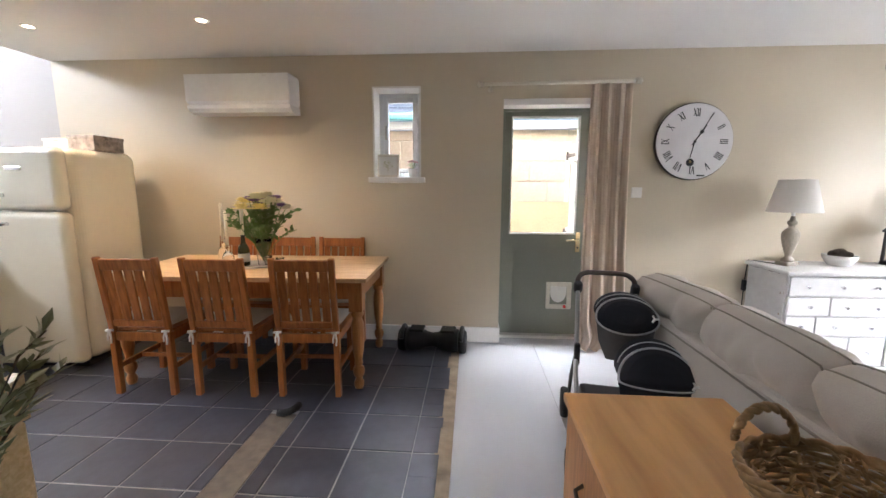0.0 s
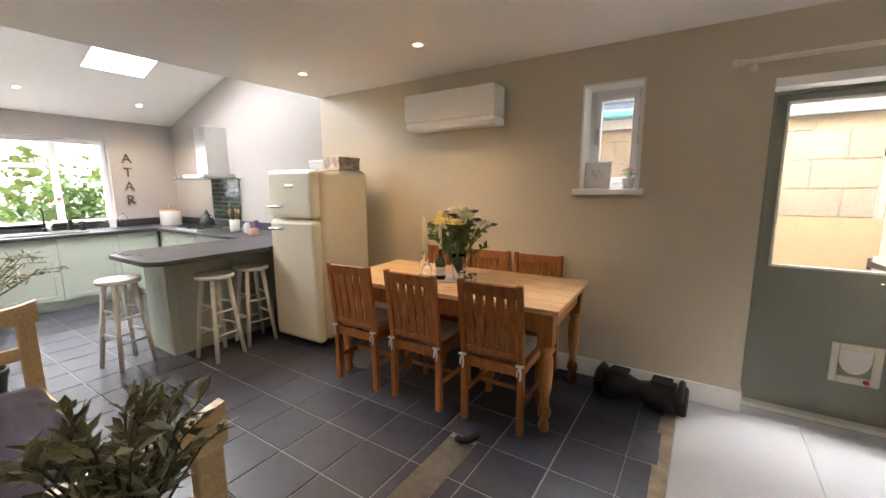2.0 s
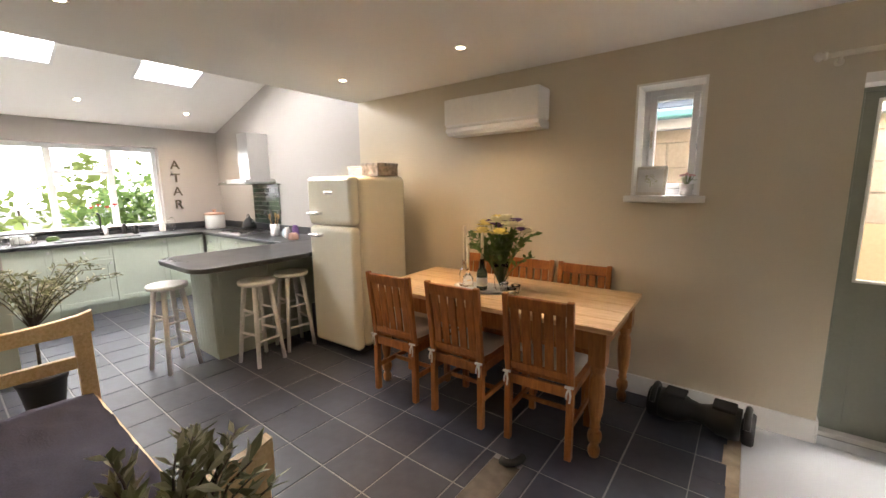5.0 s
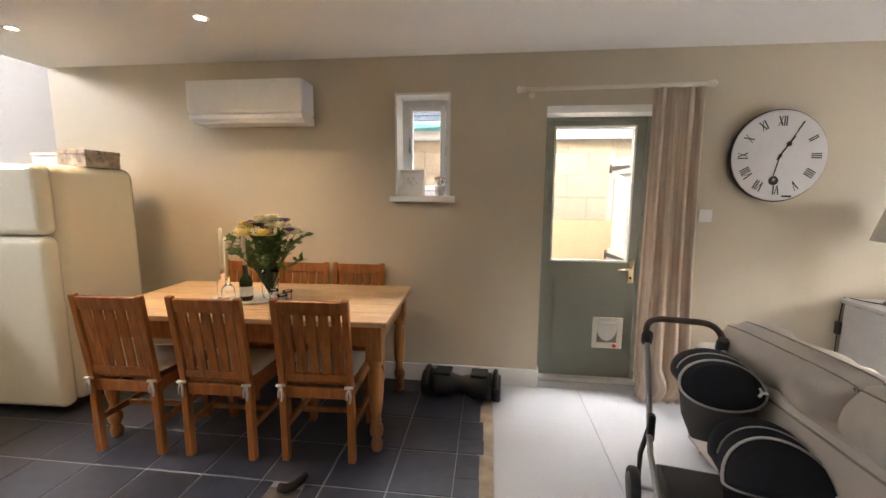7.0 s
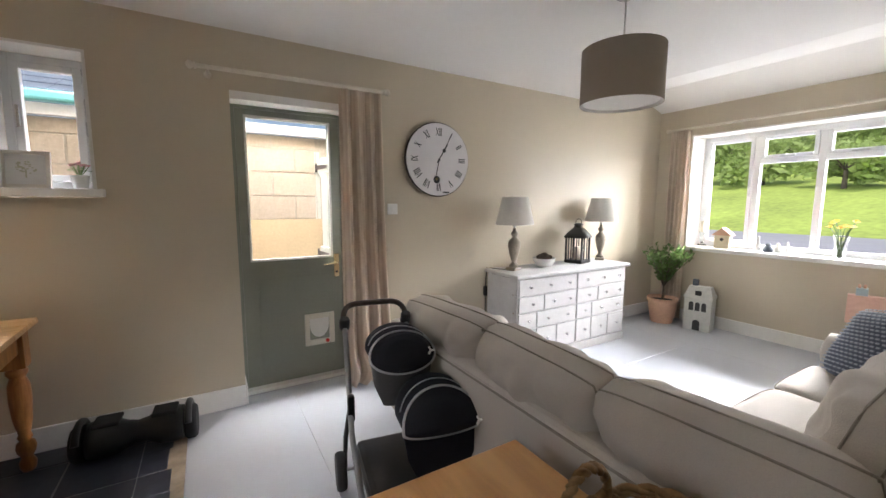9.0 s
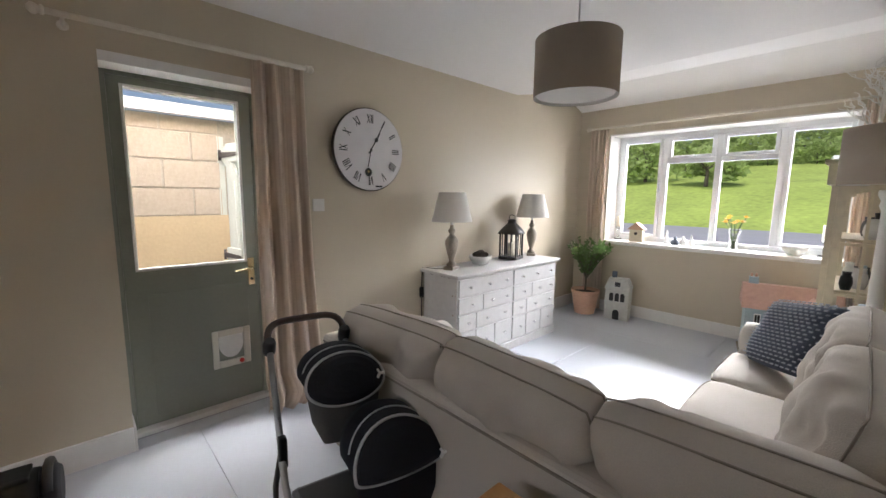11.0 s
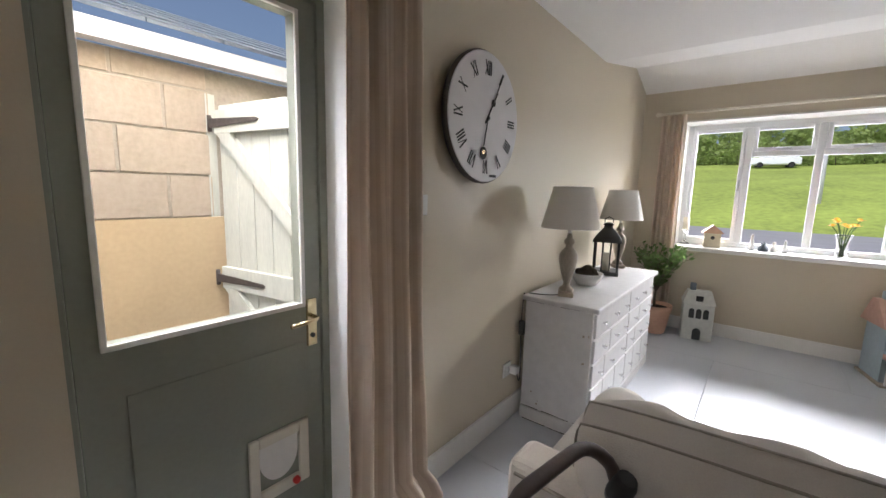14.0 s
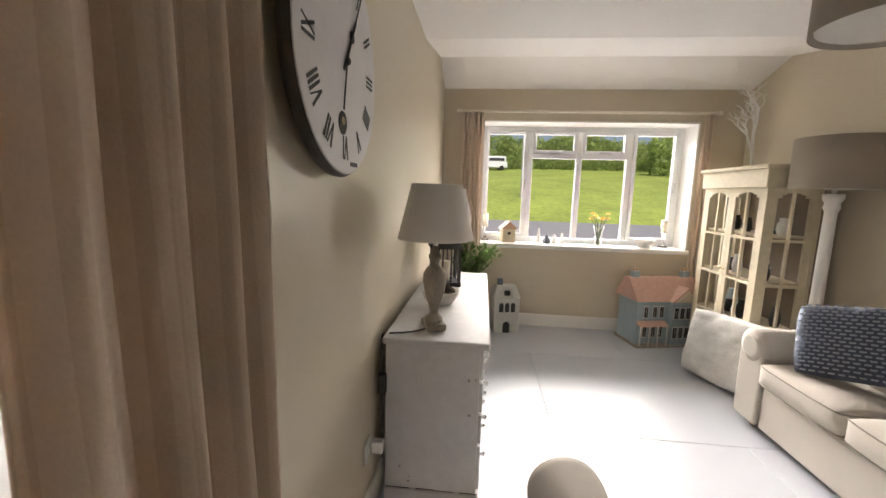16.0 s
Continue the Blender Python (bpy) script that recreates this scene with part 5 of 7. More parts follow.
for k, (y, h_, r_) in enumerate(((-1.05, 0.16, 0.022), (-1.14, 0.09, 0.04), (-1.22, 0.10, 0.03), (-1.30, 0.12, 0.02))):
    o = thing("ornament", "small grey and white stone figure on the sill", "ornament", (4.80, y, 0.885), 0, "row of sill figures")
    bm = bmesh.new()
    lathe(bm, [(r_, 0), (r_ * 1.05, h_ * 0.3), (r_ * 0.7, h_ * 0.62), (r_ * 0.45, h_ * 0.7), (r_ * 0.6, h_ * 0.84), (r_ * 0.3, h_)], 14)
    part("figure", bm, CERAMIC if k != 1 else ROOFT, o)


def glass_jar(name, label, at, prof, seg=24):
    t = thing(name, label, "vase", at)
    bm = bmesh.new()
    lathe(bm, prof, seg, close=False)
    ob = part("glass_body", bm, CLEAR, t)
    md = ob.modifiers.new("thick", "SOLIDIFY")
    md.thickness = 0.003
    return t


dv = glass_jar("daffodil_vase", "slim glass vase of yellow daffodils on the sill", (4.80, -1.68, 0.885), [(0.004, 0.002), (0.03, 0.004), (0.03, 0.10), (0.04, 0.16), (0.045, 0.165)])
bs = bmesh.new()
rng2 = random.Random(8)
for k in range(8):
    a = k * 0.8
    tip = Vector((0.055 * math.cos(a), 0.065 * math.sin(a), 0.235 + rng2.uniform(-0.02, 0.03)))
    tube(bs, [(0.012 * math.cos(a + 2), 0.012 * math.sin(a + 2), 0.01), tip * 0.6 + Vector((0, 0, 0.05)), tip], 0.0035, 5)
    bp = bmesh.new()
    for j in range(6):
        b = j * 1.047
        d_ = Vector((math.cos(b), math.sin(b), 0.35))
        leaf(bp, tip, d_ + Vector((math.cos(a), math.sin(a), 0)) * 0.4, Vector((0, 0, 1)), 0.032, 0.011)
    lathe(bp, [(0.007, 0), (0.012, 0.018)], 8, tip, None, 1, False)
    part("bloom", bp, YELLOW, dv)
dv.scale = (1.3, 1.3, 1.25)
part("stalk", bs, LEAFG, dv)
bw = thing("bowl", "wide white ceramic bowl on the window sill", "bowl", (4.80, -2.16, 0.885))
bm = bmesh.new()
lathe(bm, [(0.05, 0), (0.055, 0.006), (0.09, 0.05), (0.105, 0.085), (0.10, 0.085), (0.083, 0.05), (0.045, 0.014)], 28)
part("bowl_body", bm, CERAMIC, bw)
for y, x in ((-0.47, 4.86), (-2.36, 4.84)):
    cd = thing("candle_holder", "tall white candle in a slender glass holder", "candle", (x, y, 0.885), 0, "candles at the window ends")
    bm = bmesh.new()
    lathe(bm, [(0.045, 0), (0.045, 0.012), (0.014, 0.03), (0.012, 0.13), (0.03, 0.15), (0.036, 0.16)], 18)
    part("stand", bm, CLEAR, cd)
    bm = bmesh.new()
    lathe(bm, [(0.03, 0.1605), (0.03, 0.29), (0.024, 0.287)], 18)
    part("candle", bm, WAX, cd)

# ---------------- glazed cabinet, branch, floor lamp, pendant ----------------
gc = thing("glazed_cabinet", "cream painted cabinet with arched glazed doors and glazed sides", "cabinet", (3.45, -2.80, 0))
GW, GD, GH = 0.79, 0.38, 1.66
# back panel coloured dark so that the inside reads as shaded
slab("back_panel", CABIN, (0.0, GW, 0, 0.012, 0.08, 1.50), parent=gc, label="back lining, dark brown to hold the shade inside")
slab("plinth", CREAMC, (-0.01, GW + 0.01, -0.005, GD + 0.01, 0, 0.08), parent=gc, bevel=0.004)
slab("cornice", CREAMC, (-0.02, GW + 0.02, -0.01, GD + 0.025, 1.5005, 1.63), parent=gc, bevel=0.004)
slab("cornice_cap", CREAMC, (-0.04, GW + 0.04, -0.01, GD + 0.045, 1.6305, 1.66), parent=gc, bevel=0.006)
for q in ((0, 0.03, GD - 0.03, GD), (GW - 0.03, GW, GD - 0.03, GD), (0, 0.03, 0.0125, 0.04), (GW - 0.03, GW, 0.0125, 0.04)):
    slab("post", CREAMC, (q[0], q[1], q[2], q[3], 0.0805, 1.50), parent=gc)
for z in (0.0805, 0.45, 0.80, 1.14):
    slab("shelf", CREAMC, (0.031, GW - 0.031, 0.041, GD - 0.031, z, z + 0.016), parent=gc)


def glazed(parent, nm, u0, u1, z0, z1, place, rows=3):
    """A glazed leaf in a plane: place(u, w, z) sets it in the room; arched top lights."""
    bm = bmesh.new()

    def bar(a, b, c, d):
        pts = [place(u, w, z) for w in (0, 0.02) for u, z in ((a, c), (b, c), (b, d), (a, d))]
        vs = [bm.verts.new(p) for p in pts]
        for q in ((0, 1, 2, 3), (7, 6, 5, 4), (0, 4, 5, 1), (1, 5, 6, 2), (2, 6, 7, 3), (3, 7, 4, 0)):
            bm.faces.new([vs[i] for i in q])

    s = 0.045
    bar(u0, u0 + s, z0, z1), bar(u1 - s, u1, z0, z1), bar(u0 + s, u1 - s, z0, z0 + s), bar(u0 + s, u1 - s, z1 - s * 0.6, z1)
    um = (u0 + u1) / 2
    bar(um - 0.008, um + 0.008, z0 + s, z1 - s * 0.6)
    for i in range(1, rows):
        z = z0 + s + (z1 - z0 - 2 * s) * i / rows
        bar(u0 + s, um - 0.008, z - 0.009, z + 0.009), bar(um + 0.008, u1 - s, z - 0.009, z + 0.009)
    # arched head, cut in steps
    hw = (u1 - u0) / 2 - s
    for i in range(8):
        a, b = u0 + s + 2 * hw * i / 8, u0 + s + 2 * hw * (i + 1) / 8
        f = abs(((a + b) / 2 - um) / hw)
        dz = 0.075 * (1 - math.sqrt(max(0, 1 - f * f))) + 0.004
        bar(a, b, z1 - s * 0.6 - dz, z1 - s * 0.6 + 0.001)
    ob = part(nm, bm, CREAMC, parent)
    bm = bmesh.new()
    vs = [bm.verts.new(place(u, w, z)) for w in (0.008, 0.011) for u, z in ((u0 + s, z0 + s), (u1 - s, z0 + s), (u1 - s, z1 - s), (u0 + s, z1 - s))]
    for q in ((0, 1, 2, 3), (7, 6, 5, 4), (0, 4, 5, 1), (1, 5, 6, 2), (2, 6, 7, 3), (3, 7, 4, 0)):
        bm.faces.new([vs[i] for i in q])
    g_ = part("pane", bm, PANE, ob)
    g_.visible_shadow = False
    return ob


for a, b in ((0.031, GW / 2 - 0.001), (GW / 2 + 0.001, GW - 0.031)):
    d_ = glazed(gc, "door", a, b, 0.085, 1.498, lambda u, w, z: (u, GD - 0.021 + w, z), 4)
    kx = b - 0.02 if b < 0.5 else a + 0.02
    bm = bmesh.new()
    lathe(bm, [(0.004, 0), (0.009, 0.01), (0.006, 0.016)], 10, (kx, GD, 0.85), Matrix.Rotation(radians(-90), 3, "X"))
    part("knob", bm, BRASS, d_)
glazed(gc, "side_panel", 0.041, GD - 0.031, 0.085, 1.498, lambda u, w, z: (0.002 + w, u, z), 4)
glazed(gc, "side_panel", 0.041, GD - 0.031, 0.085, 1.498, lambda u, w, z: (GW - 0.022 + w, u, z), 4)
rng2 = random.Random(12)
for z in (0.466, 0.816, 1.156):
    x = 0.10
    while x < GW - 0.1:
        r_, h_ = rng2.uniform(0.025, 0.05), rng2.uniform(0.06, 0.2)
        m_ = rng2.choice((CERAMIC, BLACKM, GREYC, BLACKP, BLUEH))
        o = thing("crockery", "assorted jug or bowl on a cabinet shelf", "crockery", (3.45 + x, -2.80 + rng2.uniform(0.12, 0.26), z), 0, "crockery in the cabinet")
        bm = bmesh.new()
        lathe(bm, [(r_ * 0.7, 0.0005), (r_, h_ * 0.35), (r_ * 0.85, h_ * 0.7), (r_ * 0.6, h_ * 0.8), (r_ * 0.7, h_)], 14)
        part("pot_body", bm, m_, o)
        x += r_ * 2 + rng2.uniform(0.02, 0.05)

br = thing("twig_tree", "bare white painted twig tree standing on the cabinet", "ornament", (3.98, -2.62, 1.66))
bm = bmesh.new()
lathe(bm, [(0.05, 0), (0.05, 0.015), (0.012, 0.02)], 16)
rng2 = random.Random(4)


def twig(p, d, L, r, depth):
    q = p + d * L * 0.5 + Vector((rng2.gauss(0, 0.012), rng2.gauss(0, 0.012), 0))
    e = p + d * L
    tube(bm, [p, q, e], r, 6, r * 0.65)
    if depth:
        for k in range(3 if depth > 1 else 2):
            nd = (d + Vector((rng2.gauss(0.0, 0.45), rng2.gauss(0.28, 0.5), rng2.uniform(-0.05, 0.5)))).normalized()
            twig(e if k else q, nd, L * rng2.uniform(0.55, 0.75), r * 0.65, depth - 1)


twig(Vector((0, 0, 0.015)), Vector((-0.05, 0.12, 1)).normalized(), 0.27, 0.017, 4)
part("crown", bm, PAPER, br)

fs = thing("floor_lamp", "white turned column floor lamp with a taupe drum shade", "lamp", (3.24, -2.68, 0))
bm = bmesh.new()
lathe(bm, [(0.13, 0), (0.13, 0.02), (0.11, 0.035), (0.05, 0.05), (0.045, 0.10), (0.055, 0.12), (0.042, 0.15), (0.036, 0.7), (0.033, 1.34), (0.045, 1.37), (0.04, 1.40), (0.055, 1.43), (0.055, 1.46)], 22)
part("column", bm, WHITE, fs)
bm = bmesh.new()
lathe(bm, [(0.014, 1.4605), (0.014, 1.56), (0.03, 1.60), (0.02, 1.65)], 12)
part("bulb_holder", bm, CERAMIC, fs)


def drum(parent, r, z0, z1, inner):
    bm = bmesh.new()
    lathe(bm, [(r - 0.002, z0), (r, z0), (r, z1), (r - 0.002, z1)], 48, close=False)
    s = part("shade", bm, SHADEB, parent, "taupe fabric drum shade")
    bm = bmesh.new()
    lathe(bm, [(r - 0.0025, z0 + 0.001), (r - 0.0025, z1 - 0.001)], 48, close=False)
    part("lining", bm, SHADEI, s, "white inner lining")
    bm = bmesh.new()
    for k in range(3):
        a = k * 2.094
        tube(bm, [(0.01 * math.cos(a), 0.01 * math.sin(a), inner), ((r - 0.004) * math.cos(a), (r - 0.004) * math.sin(a), inner)], 0.002, 5)
    part("spokes", bm, STEEL, s)


drum(fs, 0.235, 1.49, 1.81, 1.55)
pe = thing("pendant_lamp", "taupe drum pendant lamp on a short white cord", "pendant lamp", (1.70, -1.56, 1.885))
drum(pe, 0.20, 0.0, 0.27, 0.20)
bm = bmesh.new()
lathe(bm, [(0.185, 0.012), (0.185, 0.016)], 40)
part("diffuser", bm, SHADEI, pe, "white diffuser disc")
bm = bmesh.new()
tube(bm, [(0, 0, 0.15), (0, 0, 0.53)], 0.004, 6)
part("cord", bm, PAPER, pe)
bm = bmesh.new()
lathe(bm, [(0.02, 0.505), (0.045, 0.52), (0.05, 0.5545)], 20)
part("ceiling_rose", bm, CERAMIC, pe)

# recessed ceiling spots
for x, y, z, tilt in ((-2.03, -0.73, H, 0), (-3.28, -0.71, H, 0), (-3.13, -2.52, H, 0), (-6.87, -1.78, None, 1), (-6.90, -0.60, None, 1)):
    zz = H if z else slope_z(x)
    s = thing("ceiling_spot", "small round recessed spotlight, switched on", "ceiling light", (x, y, zz), 0, "recessed spots")
    if tilt:
        s.matrix_basis = Matrix.Translation((x, y, zz)) @ Matrix.Rotation(-math.atan(0.303), 4, "Y")
    bm = bmesh.new()
    lathe(bm, [(0.028, -0.0005), (0.028, -0.005), (0.042, -0.006), (0.045, -0.0005)], 24, close=False)
    part("bezel", bm, CERAMIC, s)
    bm = bmesh.new()
    lathe(bm, [(0.0275, -0.001), (0.0275, -0.003)], 20)
    part("lens", bm, SPOTE, s, "glowing warm lens")
# ---------------- pram ----------------
pr = thing("double_pram", "navy double pushchair with silver piped hoods and a leather handle", "pushchair", (0.535, -1.28, 0), -10)
bm = bmesh.new()
tube(bm, [(-0.165, 0.39, 0.80), (-0.17, 0.41, 0.835)] + arc((-0.165, 0.42, 0.85), (-0.15, 0.46, 0.885), (-0.08, 0.46, 0.885), 5) + arc((0.08, 0.46, 0.885), (0.15, 0.46, 0.885), (0.165, 0.42, 0.85), 5) + [(0.17, 0.41, 0.835), (0.165, 0.39, 0.80)], 0.016, 10)
part("handle", bm, HANDLEL, pr, "dark brown leather covered handle")
for v in pr.children[0].data.vertices:
    v.co.z -= 0.065
for sx in (-1, 1):
    bm = bmesh.new()
    lathe(bm, [(0.024, -0.035), (0.028, -0.02), (0.028, 0.02), (0.022, 0.035)], 12, (sx * 0.168, 0.385, 0.735), Matrix.Rotation(radians(20), 3, "X"))
    part("clamp", bm, BLACKP, pr)
    bm = bmesh.new()
    tube(bm, [(sx * 0.168, 0.38, 0.72), (sx * 0.175, 0.22, 0.50), (sx * 0.185, 0.06, 0.30), (sx * 0.19, -0.30, 0.17)], 0.0135, 10)
    part("side_tube", bm, FRAMEG, pr, "grey painted side tube")
    bm = bmesh.new()
    tube(bm, [(sx * 0.18, 0.13, 0.40), (sx * 0.20, 0.18, 0.22), (sx * 0.215, 0.11, 0.10)], 0.012, 8)
    part("rear_leg", bm, BLACKM, pr)
    bm = bmesh.new()
    box(bm, sx * 0.178 - 0.017, sx * 0.178 + 0.017, 0.10, 0.14, 0.33, 0.46, bevel=0.01)
    part("joint", bm, BLACKP, pr)
    for wy, wr in ((0.11, 0.088), (-0.44, 0.075)):
        bm = bmesh.new()
        rot_ = Matrix.Rotation(radians(90), 3, "Y")
        lathe(bm, [(wr - 0.03, -0.016), (wr - 0.008, -0.022), (wr, -0.012), (wr, 0.012), (wr - 0.008, 0.022), (wr - 0.03, 0.016)], 24, (sx * 0.235, wy, wr), rot_)
        wh = part("wheel", bm, RUBBER, pr, "small black rubber wheel")
        bm = bmesh.new()
        lathe(bm, [(0.018, -0.026), (wr - 0.03, -0.0225), (wr - 0.03, 0.0225), (0.018, 0.026)], 20, (sx * 0.235, wy, wr), rot_)
        part("hub", bm, GREYC, wh)
    bm = bmesh.new()
    tube(bm, [(sx * 0.19, -0.30, 0.17), (sx * 0.22, -0.42, 0.15), (sx * 0.222, -0.44, 0.075)], 0.012, 8)
    part("front_leg", bm, BLACKM, pr)
bm = bmesh.new()
tube(bm, [(-0.22, 0.11, 0.09), (0.22, 0.11, 0.09)], 0.009, 8)
part("axle", bm, STEEL, pr)


def loft(bm, loops):
    """Skin between closed loops of equal length."""
    rows_ = [[bm.verts.new(p) for p in lp] for lp in loops]
    n = len(rows_[0])
    for r0, r1 in zip(rows_, rows_[1:]):
        for i in range(n):
            bm.faces.new((r0[i], r0[(i + 1) % n], r1[(i + 1) % n], r1[i]))
    return rows_


def seat_unit(OX, y, z, rx, up, low, tilt, floor_z, bucket_m, bucket_label):
    """A carrycot: a padded cover inside a piped hoop, the hood behind it and the bucket below."""
    base = Matrix.Translation((OX, y, z)) @ Matrix.Rotation(radians(tilt), 4, "X")
    N = 40
    angles = [2 * math.pi * i / N for i in range(N)]

    def ring(f, h, dy=0.0):
        return [base @ Vector((f * rx * math.cos(a), f * (up if math.sin(a) > 0 else low) * math.sin(a) + dy, h)) for a in angles]

    bm = bmesh.new()
    rows_ = loft(bm, [ring(1.0, 0.0), ring(0.96, 0.016), ring(0.8, 0.034), ring(0.55, 0.046), ring(0.28, 0.052), ring(0.05, 0.053)])
    bm.faces.new(rows_[-1])
    cover = part("cover", bm, NAVY, pr, "dark navy padded cover")
    bm = bmesh.new()
    lp = ring(1.012, 0.004)
    tube(bm, lp + lp[:1], 0.0062, 8)
    part("piping", bm, PIPING, cover, "silver grey piping")
    # hood stretched back from the hoop over hidden ribs
    def rib(f, dy, dz):
        return [base @ Vector((f * rx * math.cos(a), f * (up if math.sin(a) > 0 else low) * math.sin(a), 0)) + Vector((0, dy, dz)) for a in angles]

    bm = bmesh.new()
    rows_ = loft(bm, [rib(0.985, 0.004, -0.004), rib(1.0, 0.06, 0.010), rib(1.0, 0.13, 0.010), rib(0.95, 0.19, -0.010), rib(0.8, 0.235, -0.04), rib(0.45, 0.262, -0.07)])
    bm.faces.new(rows_[-1][::-1])
    for f_ in bm.faces:
        f_.smooth = True
    hood = part("hood", bm, NAVY, pr, "dark navy hood stretched over ribs")
    bm = bmesh.new()
    tube(bm, rib(1.01, 0.06, 0.010)[2:N // 2 - 1], 0.0035, 6)
    part("piping", bm, PIPING, hood, "thin silver grey piping")
    # band below the hoop, then the tapered bucket
    mid = [Vector((p.x, p.y + 0.01, max(p.z * 0.45 + (z - 0.055) * 0.55, floor_z + 0.05))) for p in ring(0.985, -0.01)]
    end = [Vector((OX + (p.x - OX) * 0.62, y + (p.y - y) * 0.6, floor_z)) for p in mid]
    bm = bmesh.new()
    loft(bm, [ring(0.985, -0.002), [p.lerp(q, 0.5) + Vector((0, 0, -0.004)) for p, q in zip(ring(1.0, -0.01), mid)], mid])
    part("rim_band", bm, NAVY, pr)
    bm = bmesh.new()
    rows_ = loft(bm, [[Vector((OX + (p.x - OX) * 0.985, y + (p.y - y) * 0.985, p.z + 0.004)) for p in mid], [p.lerp(q, 0.5) + Vector(((p.x - OX) * 0.08, (p.y - y) * 0.08, 0)) for p, q in zip(mid, end)], end])
    bm.faces.new(rows_[-1][::-1])
    part("carrycot", bm, bucket_m, pr, bucket_label)
    bm = bmesh.new()
    tag = base @ Vector((rx * 0.80, 0.0, 0.045))
    for d_ in ((0.020, 0), (-0.010, 0.018), (-0.010, -0.018)):
        stroke(bm, tag.x, tag.z, tag.x + d_[0], tag.z + d_[1], 0.008, tag.y - 0.012, tag.y - 0.002)
    part("emblem", bm, PAPER, cover, "small white stitched emblem")


seat_unit(0.07, 0.075, 0.640, 0.160, 0.122, 0.085, 54, 0.40, GREYC, "charcoal cloth carrycot")
seat_unit(0.165, -0.245, 0.430, 0.178, 0.170, 0.030, 54, 0.20, NAVY, "dark navy cloth carrycot")
bm = bmesh.new()
box(bm, -0.16, 0.19, -0.36, 0.14, 0.13, 0.22, bevel=0.03)
part("basket", bm, BLACKP, pr, "black cloth shopping basket")

# ---------------- pine blanket chest and basket ----------------
pc = thing("blanket_chest", "old orange pine blanket chest with a plain lid", "chest", (0.108, -2.62, 0))
slab("body", PINE, (0.015, 0.565, 0.015, 0.645, 0.05, 0.555), parent=pc, bevel=0.004)
slab("plinth", PINE, (0.004, 0.576, 0.004, 0.656, 0, 0.085), parent=pc, bevel=0.008)
bm = bmesh.new()
box(bm, 0, 0.58, 0, 0.662, 0.5555, 0.59, bevel=0.006)
part("lid", bm, wood("orange pine lid", (0.50, 0.235, 0.075), (0.70, 0.385, 0.145), 0.34, 2.2, (7, 1, 7)), pc, "knotty orange pine lid")
bm = bmesh.new()
tube(bm, [(0.016, 0.25, 0.40), (-0.012, 0.26, 0.39), (-0.016, 0.33, 0.36), (-0.012, 0.40, 0.39), (0.016, 0.41, 0.40)], 0.007, 8)
part("handle", bm, IRON, pc)
bk = thing("basket", "round brown wicker basket with a tall looped handle", "basket", (0.585, -2.50, 0.59))
bm = bmesh.new()
rng2 = random.Random(6)
for k in range(8):
    z = 0.006 + k * 0.0115
    r_ = 0.12 + 0.055 * (k / 7) ** 0.7
    pts = [(r_ * (1 + 0.035 * math.sin(11 * a + k * 3.14)) * math.cos(a), 0.8 * r_ * (1 + 0.035 * math.sin(11 * a + k * 3.14)) * math.sin(a), z) for a in [2 * math.pi * i / 44 for i in range(45)]]
    tube(bm, pts, 0.0065, 5)
part("weave", bm, WICKER, bk)
bm = bmesh.new()
for k in range(2):
    o = k * math.pi
    tube(bm, [(0.178 * math.cos(a) + 0.005 * math.sin(9 * a + o), 0.143 * math.sin(a), 0.10 + 0.007 * math.cos(9 * a + o)) for a in [2 * math.pi * i / 60 for i in range(61)]], 0.009, 6)
    tube(bm, [(-0.045 + 0.075 * math.cos(a), 0.135 + 0.006 * math.sin(10 * a + o), 0.10 + 0.095 * math.sin(a) + 0.006 * math.cos(10 * a + o)) for a in [math.pi * i / 40 for i in range(41)]], 0.009, 6)
part("handle", bm, WICKER, bk, "twisted wicker handle and rim")
bm = bmesh.new()
for k in range(150):
    a, r_ = rng2.uniform(0, 6.28), 0.15 * math.sqrt(rng2.random())
    leaf(bm, Vector((r_ * math.cos(a), 0.8 * r_ * math.sin(a), 0.075 + rng2.uniform(0, 0.03))), Vector((rng2.gauss(0, 1), rng2.gauss(0, 1), rng2.uniform(0, 1.2))), Vector((0, 0, 1)), 0.035, 0.006)
tagged(part("seed_head_tangle", bm, WICKER, bk, "dry brown seed heads"), kind="stuff")

